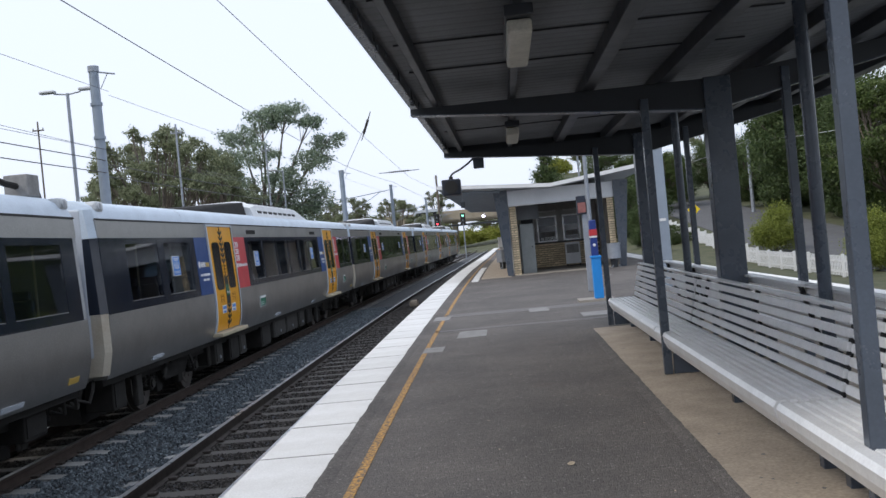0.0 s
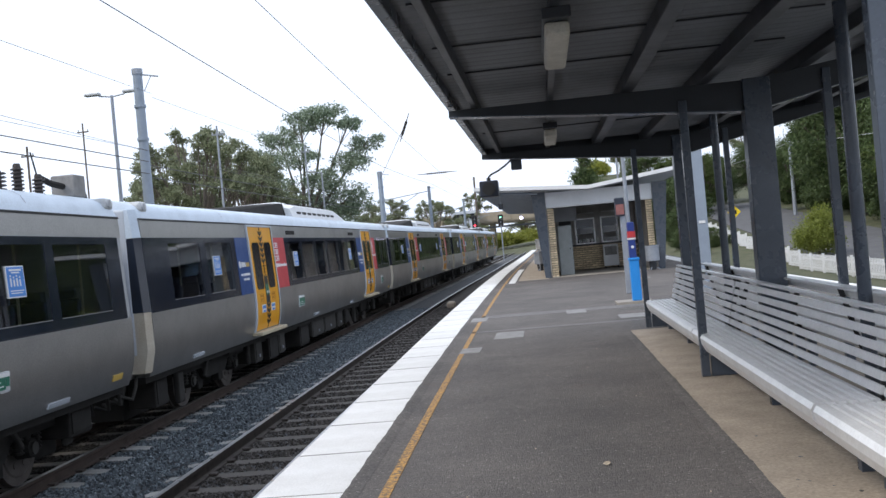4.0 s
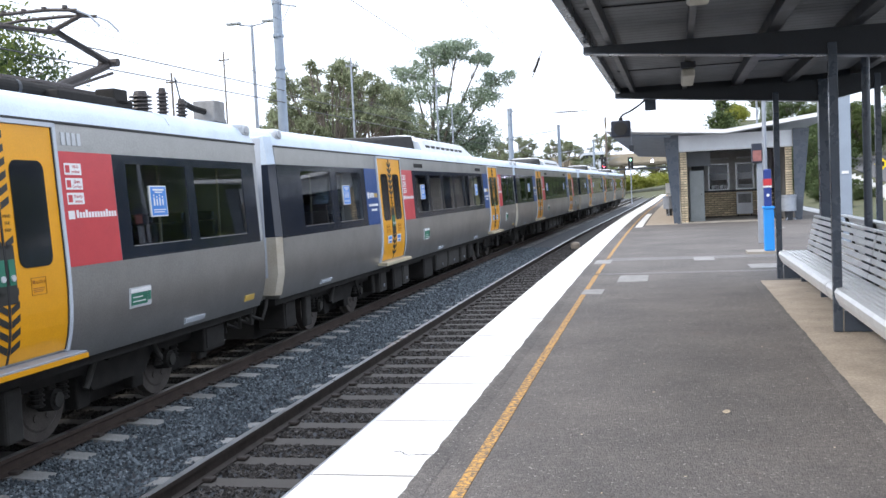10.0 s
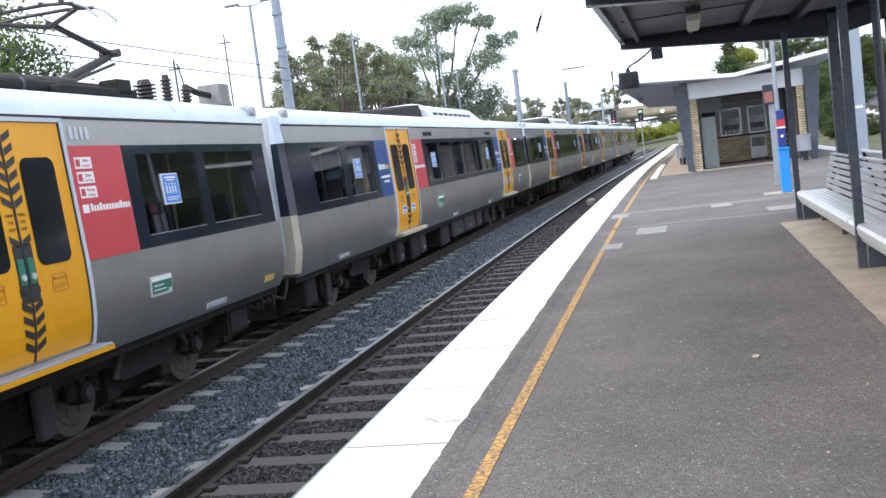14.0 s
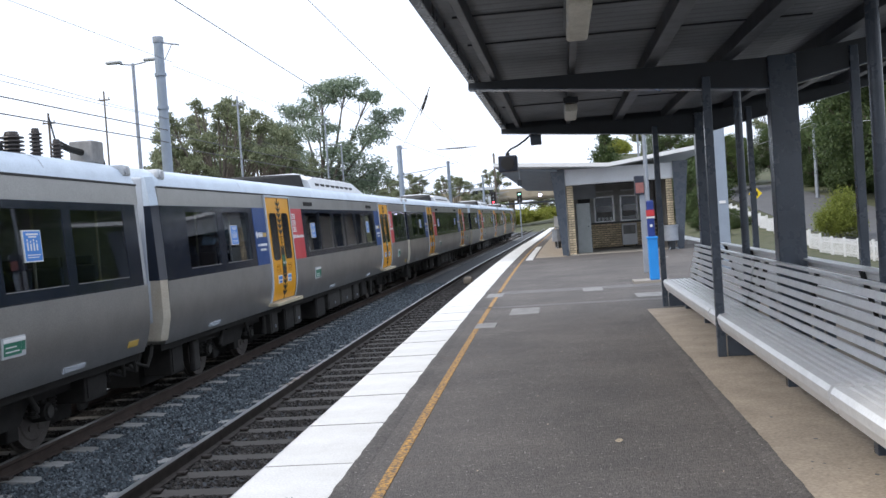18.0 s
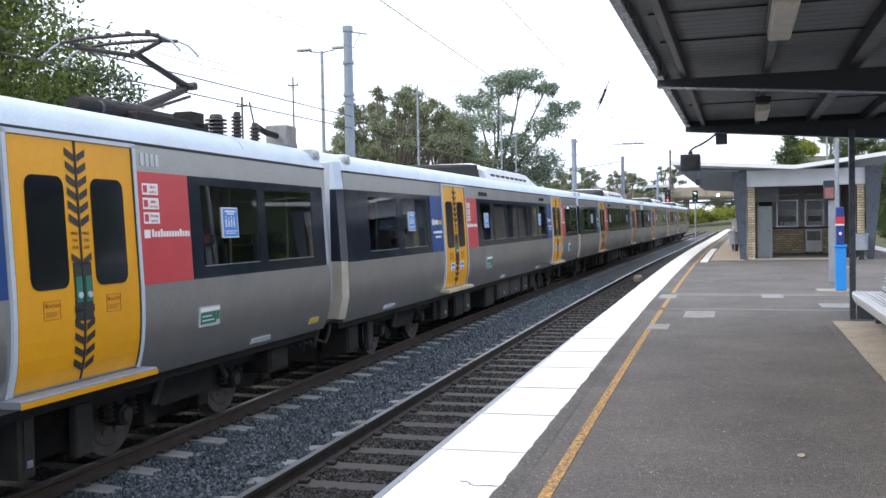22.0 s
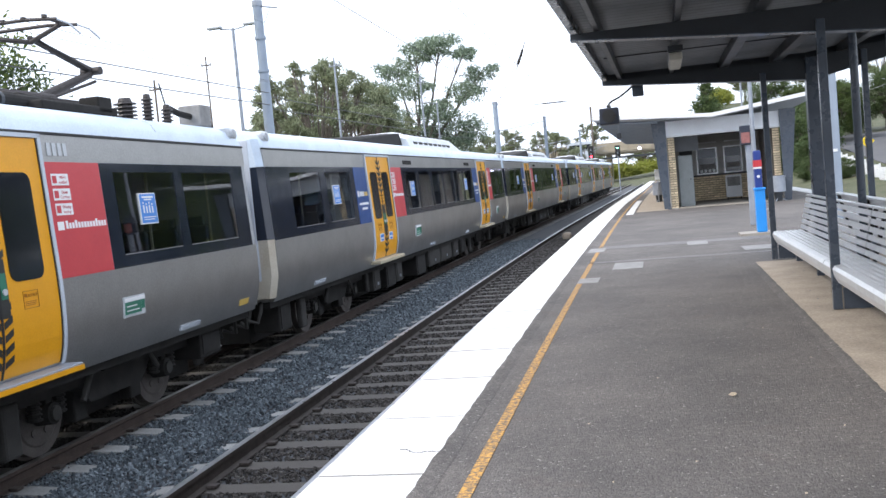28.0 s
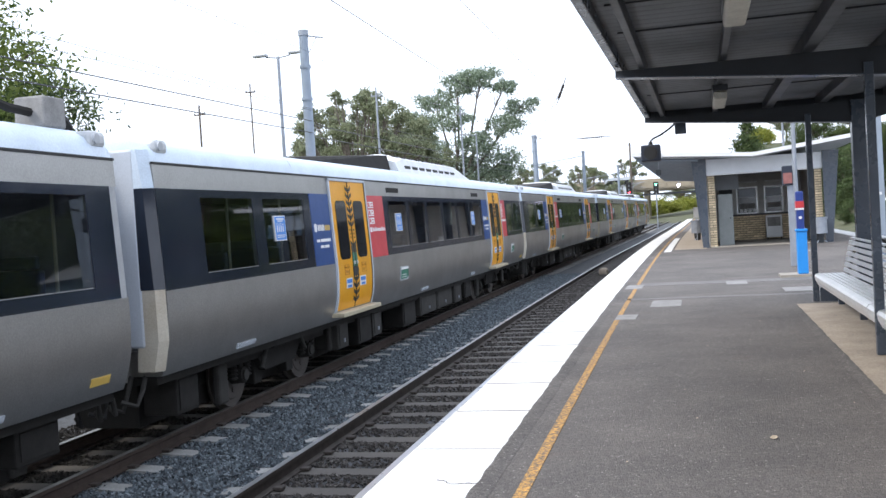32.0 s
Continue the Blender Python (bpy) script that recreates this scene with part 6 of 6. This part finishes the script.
def woods():
    tall = [(-4.6, 0, 8.3, 1.5, 1.5, 0.9), (-3.0, 0.6, 9.4, 1.6, 1.5, 0.9), (-1.6, 1, 11.4, 1.7, 1.6, 0.8), (0.6, 0, 12.4, 1.6, 1.5, 0.8), (2.6, 0, 12.9, 1.9, 1.6, 0.8), (4.4, 0.4, 12.0, 1.3, 1.2, 0.6), (5.6, 1, 10.4, 1.3, 1.3, 0.7), (4.4, 0, 8.8, 1.5, 1.4, 0.9), (0.4, -1, 9.6, 1.5, 1.4, 0.9), (2.0, -0.6, 7.6, 1.7, 1.5, 1.0), (-1.8, -0.8, 7.2, 1.8, 1.6, 1.1), (3.6, 1, 6.0, 2.0, 1.8, 1.2), (0.2, 0.8, 5.6, 2.0, 1.8, 1.2), (-3.2, 0, 5.0, 2.4, 2.0, 1.5), (1.8, 0, 3.6, 2.6, 2.2, 1.6)]
    gum = tree("tall spreading gum tree with open airy crown", -21.5, 88.0, tall, 46000, 0.105, M["leaf_gum"], 4.0, 0.32, 3)
    airy = puffs(21, 42, 4.4, 2.2, 10.4, 0.5, 1.05)
    dense = tree("airy grey-green tree behind the railway", -22.5, 63.0, airy, 26000, 0.10, M["leaf_olive"], 2.2, 0.24, 5)
    gum.scale = (1.18, 1.18, 1.2)
    dense.scale = (1.1, 1.1, 1.14)
    copy_tree(dense, -21.5, 71.0, 100, 1.06)
    copy_tree(dense, -25.0, 80.0, 200, 1.1)
    copy_tree(dense, -28.0, 72.0, 300, 1.12)
    copy_tree(dense, -24.0, 60.0, 30, 0.72)
    copy_tree(dense, -20.5, 77.0, 250, 0.8)
    copy_tree(dense, -16.5, 100.0, 40, 0.62)
    copy_tree(dense, -20.0, 104.0, 140, 0.8)
    copy_tree(gum, -31.0, 104.0, 160, 0.8)
    copy_tree(dense, -16.0, 150.0, 10, 0.95)
    copy_tree(dense, -24.0, 158.0, 80, 1.0)
    copy_tree(dense, -12.0, 175.0, 220, 0.8)
    leafy = puffs(23, 44, 4.6, 2.4, 11.4, 1.0, 1.7)
    near = [(-3.4, 0, 9.0, 2.8, 2.6, 2.4), (0.0, 1, 10.5, 3.2, 2.8, 2.6), (3.6, 0, 8.4, 2.4, 2.4, 2.0), (-1.4, -1, 6.2, 3.4, 3.0, 2.4), (2.4, 0, 5.2, 2.8, 2.6, 2.2), (-4.6, 1, 5.0, 2.8, 2.6, 2.6), (5.2, 0.5, 6.0, 1.5, 1.5, 1.2)]
    big = tree("large leafy tree behind the train", -18.5, 15.5, near + leafy[:22], 90000, 0.075, M["leaf_bright"], 3.4, 0.34, 8)
    t = tree("dark leafy tree behind the train", -21.5, 21.5, leafy, 60000, 0.08, M["leaf_dark"], 2.8, 0.25, 9)
    copy_tree(t, -21.0, 9.0, 120, 1.1)
    copy_tree(t, -27.0, 31.0, 60, 0.66)
    copy_tree(t, -28.0, 26.0, 60, 0.8)
    # behind the street
    street = tree("leafy green street tree behind the road", 38.0, 98.0, leafy, 36000, 0.14, M["leaf_street"], 2.6, 0.3, 12)
    dk = tree("tall dark tree behind the road", 40.0, 126.0, near + leafy[:16], 40000, 0.14, M["leaf_dark"], 3.0, 0.35, 13)
    copy_tree(street, 38.0, 76.0, 90, 1.1)
    copy_tree(street, 46.0, 104.0, 30, 1.2)
    copy_tree(dk, 27.0, 140.0, 70, 0.5)
    copy_tree(dk, 50.0, 84.0, 150, 1.2)
    copy_tree(dk, 33.0, 118.0, 220, 0.6)
    copy_tree(dk, 17.0, 140.0, 10, 0.7)
    copy_tree(dk, 36.0, 52.0, 40, 1.2)
    copy_tree(dk, 31.0, 92.0, 300, 1.15)
    copy_tree(dk, 34.5, 84.0, 30, 1.0)
    copy_tree(street, 30.0, 72.0, 200, 0.95)
    copy_tree(dk, 29.0, 108.0, 160, 0.62)
    copy_tree(dk, 24.0, 122.0, 250, 0.42)
    copy_tree(street, 19.0, 132.0, 10, 0.6)
    copy_tree(street, 29.0, 44.0, 40, 1.15)
    copy_tree(dk, 44.0, 60.0, 200, 1.3)
    copy_tree(dk, 10.5, 150.0, 120, 0.9)
    copy_tree(street, 21.0, 118.0, 120, 0.6, "small leafy tree on the bank behind the station")
    cone = [(0, 0, 2.2 + 1.4 * k, 3.0 - 0.36 * k, 3.0 - 0.36 * k, 1.1) for k in range(8)]
    tree("tall conical pine tree behind the station roof", 6.3, 108.0, cone, 20000, 0.15, M["leaf_dark"], 8.0, 0.25, 15)
    ball = [(0, 0, 1.5, 1.45, 1.45, 1.2), (0.4, 0.2, 2.5, 0.85, 0.85, 0.8), (-0.7, 0, 1.1, 0.95, 0.95, 0.8), (0.8, -0.2, 0.9, 0.9, 0.9, 0.7)]
    bush = tree("rounded yellow-green bush behind the white fence", 18.7, 62.5, ball, 22000, 0.06, M["leaf_bush"], 0.6, 0.1, 17, "bush")
    bush.scale = (0.9, 0.9, 1.0)
    copy_tree(bush, 18.4, 44.5, 60, 0.9)
    low = puffs(31, 16, 2.4, 0.4, 3.2, 0.7, 1.1)
    hedge = tree("dense dark hedge shrub beside the street", 31.5, 60.0, low, 14000, 0.09, M["leaf_dark"], 0.5, 0.1, 33, "bush")
    for k in range(11):
        copy_tree(hedge, 31.0 + 1.1 * (k % 3) + 0.03 * 6 * k, 66.0 + 6.0 * k, 47 * k, 1.0 + 0.18 * (k % 4))
    for k, (x, y, q) in enumerate(((13.2, 84, 0.5), (15.0, 93, 0.8), (13.8, 97, 0.6), (16.0, 101, 1.2), (14.2, 108, 1.3), (17.0, 112, 1.4), (12.2, 104, 1.0), (18.5, 120, 1.5), (14.8, 77, 0.45), (12.6, 72, 0.4))):
        copy_tree(hedge, x, y, 61 * k, q, "rough dark shrub on the bank behind the station")
    for k, (x, y, q) in enumerate(((21.0, 128, 0.5), (25.5, 133, 0.55), (30.5, 136, 0.62), (36.0, 134, 0.66), (42.0, 128, 0.7), (47.0, 120, 0.75), (39.0, 110, 0.7), (52.0, 108, 0.8))):
        copy_tree(dk, x, y, 73 * k, q)
    # sunlit scrub beyond the bridge
    flat = [(-4, 0, 1.6, 3, 2, 1.4), (0, 0, 2.2, 3, 2, 1.8), (4, 0, 1.4, 3, 2, 1.3)]
    scrub = tree("sunlit yellow-green scrub beyond the bridge", -8.0, 232.0, flat, 7000, 0.26, M["leaf_yellow"], 0.6, 0.12, 19, "bush")
    for k, (x, y) in enumerate(((0, 236), (8, 233), (-16, 240), (16, 245), (-24, 246), (4, 250), (-4, 258), (12, 262))):
        copy_tree(scrub, x, y, 37 * k, 1.0 + 0.12 * (k % 3))
    for k, (x, y) in enumerate(((-30, 262), (-18, 270), (-4, 274), (10, 272), (24, 266), (38, 255), (-44, 250), (52, 240))):
        copy_tree(dense, x, y, 53 * k, 1.0 + 0.15 * (k % 3))


woods()


# ---- many small pieces: coping, sleepers, ballast stones, bricks ----
def coping():
    c = empty("platform_coping", label="white painted concrete coping slabs along the platform edge", category="coping", kind="structure")
    rnd = random.Random(2)
    bm = bx(0, 0.60, -0.591, 0.591, -0.115, 0.014, 0.008)
    me = bpy.data.meshes.new("coping_slab")
    bm.to_mesh(me)
    bm.free()
    me.materials.append(M["coping"])
    y = -6.15
    while y < PLAT_END - 1:
        share("coping_slab", me, pose(edge(y + 0.6), y + 0.6, rnd.uniform(-0.002, 0.002), 0, rnd.uniform(-0.15, 0.15), heading(y + 0.6)), c)
        y += 1.2
    jm = bx(0.012, 0.588, -0.0035, 0.0035, 0.005, 0.0158)
    joint = bpy.data.meshes.new("joint")
    jm.to_mesh(joint)
    jm.free()
    joint.materials.append(M["jointgrey"])
    y = -4.95
    while y < 30:
        share("joint", joint, pose(edge(y), y, 0, 0, 0, heading(y) + rnd.uniform(-0.4, 0.4)), c)
        y += 1.2
    ys = span(-6, PLAT_END - 1, 60)
    part("coping_face", sweep([(-0.004, -0.12), (-0.001, -0.12), (-0.001, 0.006), (-0.004, 0.006)], ys, [edge(v) for v in ys]), M["under"], c, "thin dark strip along the front of the coping")
    y = 6.0
    bm = bx(-0.60, 0, -0.594, 0.594, -0.115, 0.014, 0.006)
    me2 = bpy.data.meshes.new("coping_slab")
    bm.to_mesh(me2)
    bm.free()
    me2.materials.append(M["coping"])
    while y < 60:
        share("coping_slab", me2, pose(edge(y + 0.6) + 8.35, y + 0.6, 0, 0, 0, heading(y + 0.6)), c)
        y += 1.2
    bm = bmesh.new()
    pts = [(-0.44, 3.92, 0.0), (-0.39, 3.91, 0), (-0.36, 3.86, 0), (-0.31, 3.84, 0), (-0.24, 3.87, 0), (-0.15, 3.855, 0)]
    jag = random.Random(9)
    path = [Vector(a).lerp(Vector(b), k / 4) + Vector((0, jag.uniform(-0.012, 0.012), 0.0152)) for a, b in zip(pts, pts[1:]) for k in range(4)]
    for a, b in zip(path, path[1:]):
        rod(a, b, 0.0026 + 0.002 * jag.random(), n=5, bm=bm)
    part("crack", bm, M["steel_d"], c, "thin dark crack")


coping()


def sleepers():
    rnd = random.Random(4)
    body = bmesh.new()
    prof = [(-1.075, 0.0), (-1.06, 0.15), (-0.72, 0.17), (-0.38, 0.155), (0.38, 0.155), (0.72, 0.17), (1.06, 0.15), (1.075, 0.0)]
    a = [body.verts.new((x, -0.12, z)) for x, z in prof]
    b = [body.verts.new((x, 0.12, z)) for x, z in prof]
    body.faces.new(a)
    body.faces.new(b[::-1])
    for i in range(len(prof)):
        j = (i + 1) % len(prof)
        body.faces.new((a[i], b[i], b[j], a[j]))
    bmesh.ops.recalc_face_normals(body, faces=body.faces)
    me = bpy.data.meshes.new("sleeper")
    body.to_mesh(me)
    body.free()
    me.materials.append(M["sleeper"])
    clip = bmesh.new()
    for s in (-0.565, 0.565):
        for d in (-0.09, 0.09):
            bx(s + d - 0.05, s + d + 0.05, -0.05, 0.05, 0.165, 0.20, 0.01, bm=clip)
    cm = bpy.data.meshes.new("rail_clip")
    clip.to_mesh(cm)
    clip.free()
    cm.materials.append(M["rail"])
    for centre, label in ((NEAR, "concrete sleepers of the empty track by the platform"), (FAR, "concrete sleepers of the track under the train")):
        t = empty("sleeper_row", label=label, category="sleepers", kind="structure")
        y = 1.5
        while y < 120:
            m = pose(edge(y) + centre + rnd.uniform(-0.02, 0.02), y, RAIL - 0.158 - 0.165 + rnd.uniform(-0.004, 0.004), 0, 0, heading(y) + rnd.uniform(-0.6, 0.6))
            share("sleeper", me, m, t)
            if y < 40:
                share("rail_clip", cm, m, t)
            y += 0.685


sleepers()


def stones():
    """Loose ballast stones, heaped between and beside the tracks."""
    rng = np.random.default_rng(6)
    base = np.array([(1, 1, -1), (1, -1, 1), (-1, 1, 1), (-1, -1, -1), (1.2, 0.1, 0.3), (-0.2, 1.1, -0.3)], float)
    tri = np.array([(0, 4, 1), (0, 1, 3), (0, 3, 5), (0, 5, 4), (2, 4, 5), (2, 1, 4), (2, 3, 1), (2, 5, 3)])
    n = 150000
    y = 1.5 + 36.0 * rng.random(n) ** 1.7
    u = rng.uniform(-6.4, 0.0, n)
    s = rng.uniform(0.008, 0.018, n) * (1 + 0.03 * y)
    e = np.array([edge(v) for v in y])
    x = e + u
    off_near = np.abs(u - NEAR)
    off_far = np.abs(u - FAR)
    z = -0.982 + 0.02 * rng.random(n)
    z += np.where((u > FAR + 1.12) & (u < NEAR - 1.12), 0.022, 0.0)
    ph = ((y - 1.5) / 0.685) % 1.0
    on = (ph < 0.19) | (ph > 0.81)
    keep = ~(on & ((off_near < 1.0) | (off_far < 0.5) | ((off_far > 0.76) & (off_far < 1.03))))
    keep &= ~(on & (off_near < 1.10) & (rng.random(n) < 0.5))
    x, y, z, s, u = x[keep], y[keep], z[keep], s[keep], u[keep]
    for pick, material, label in ((u > NEAR - 0.62, M["stone_brown"], "dark brownish ballast stones inside the platform track"), ((u <= NEAR - 0.62) & (u > FAR + 0.66), M["stone"], "loose blue-grey ballast stones between the tracks"), (u <= FAR + 0.66, M["stone_shaded"], "ballast stones blackened for the shade under the train")):
        px, py, pz, ps = x[pick], y[pick], z[pick], s[pick]
        k = len(px)
        q, _ = np.linalg.qr(rng.normal(size=(k, 3, 3)))
        shape = base[None] * (0.7 + 0.6 * rng.random((k, 6, 3)))
        v = np.einsum("nij,nkj->nki", q, shape) * ps[:, None, None] * 0.8 + np.stack([px, py, pz], 1)[:, None]
        f = tri[None] + 6 * np.arange(k)[:, None, None]
        me = bpy.data.meshes.new("ballast_stones")
        me.from_pydata(v.reshape(-1, 3).tolist(), [], f.reshape(-1, 3).tolist())
        me.materials.append(material)
        ob = new("ballast_stones", me)
        tagged(ob, label, "ballast", kind="stuff")


def stone_mat(name, lo, mid, hi):
    m = bpy.data.materials.new(name)
    m.use_nodes = True
    n, l = m.node_tree.nodes, m.node_tree.links
    p = n["Principled BSDF"]
    p.inputs["Roughness"].default_value = 0.9
    geo = n.new("ShaderNodeNewGeometry")
    r = n.new("ShaderNodeValToRGB")
    r.color_ramp.elements[0].color = (*lo, 1)
    r.color_ramp.elements[1].color = (*hi, 1)
    e = r.color_ramp.elements.new(0.55)
    e.color = (*mid, 1)
    l.new(geo.outputs["Random Per Island"], r.inputs["Fac"])
    l.new(r.outputs["Color"], p.inputs["Base Color"])
    return m


M["stone"] = stone_mat("ballast_stone", (0.042, 0.051, 0.060), (0.092, 0.113, 0.130), (0.20, 0.23, 0.25))
# same stones, coloured black to stand for the shade under the cars
M["stone_shaded"] = stone_mat("shaded_ballast_stone", (0.008, 0.007, 0.007), (0.018, 0.016, 0.014), (0.04, 0.036, 0.033))
M["stone_brown"] = stone_mat("brown_ballast_stone", (0.028, 0.024, 0.022), (0.06, 0.053, 0.048), (0.13, 0.12, 0.11))
stones()
_s = part("marker_block", bx(-2.86, -2.52, 36.2, 36.7, -0.99, -0.70, 0.09), M["slab"])
tagged(_s, "pale concrete block lying beside the rail", "block")


def bricks():
    """Brick piers at the front of the hall and the counter inside it."""
    host = bpy.data.objects["station_building"]
    bm = bx(0, 0.232, 0, 0.11, 0, 0.068, 0.004)
    me = bpy.data.meshes.new("brick")
    bm.to_mesh(me)
    bm.free()
    me.materials.append(M["brick"])
    for x0 in (1.385, 4.915):
        pier = part("brick_pier", bx(x0 + 0.008, x0 + 0.242, FRONT + 0.008, FRONT + 0.27, 0.0, 2.52), M["joint"], host, "cream brick pier")
        for k in range(29):
            z = 0.012 + k * 0.0866
            if k % 2:
                share("brick", me, pose(x0 + 0.01, FRONT, z), pier)
            else:
                share("brick", me, Matrix.Translation((x0 + 0.01, FRONT, z)) @ Matrix.Diagonal((0.48, 1, 1, 1)), pier)
                share("brick", me, Matrix.Translation((x0 + 0.13, FRONT, z)) @ Matrix.Diagonal((0.48, 1, 1, 1)), pier)
    ct = [o for o in host.children if o.name.startswith("ticket_counter")][0]
    for k in range(11):
        for j in range(11):
            share("brick", me, pose(2.215 + j * 0.242 + (0.12 if k % 2 else 0), 37.985, 0.06 + k * 0.0866), ct)


bricks()


# ---- what moves ----
def travel(t):
    """Metres that the train has gone since it pulled away."""
    return 0.0 if t < 28.86 else 0.425 * (t - 28.86) ** 2


def motions():
    times = [0.0, 28.0, 28.8] + [29.0 + 0.25 * k for k in range(13)]
    for car, y0, tilt in CARS:
        walk(car, [(t, place(y0 - travel(t), tilt)) for t in times])
    turning = [0.0, 28.0, 28.8] + [29.0 + 0.1 * k for k in range(31)]
    for car, y0, tilt in CARS[:3]:
        for ob in car.children_recursive:
            if ob.name.startswith("wheelset"):
                x, y, z = ob.location
                walk(ob, [(t, pose(x, y, z, math.degrees(travel(t) / 0.42))) for t in turning])


motions()
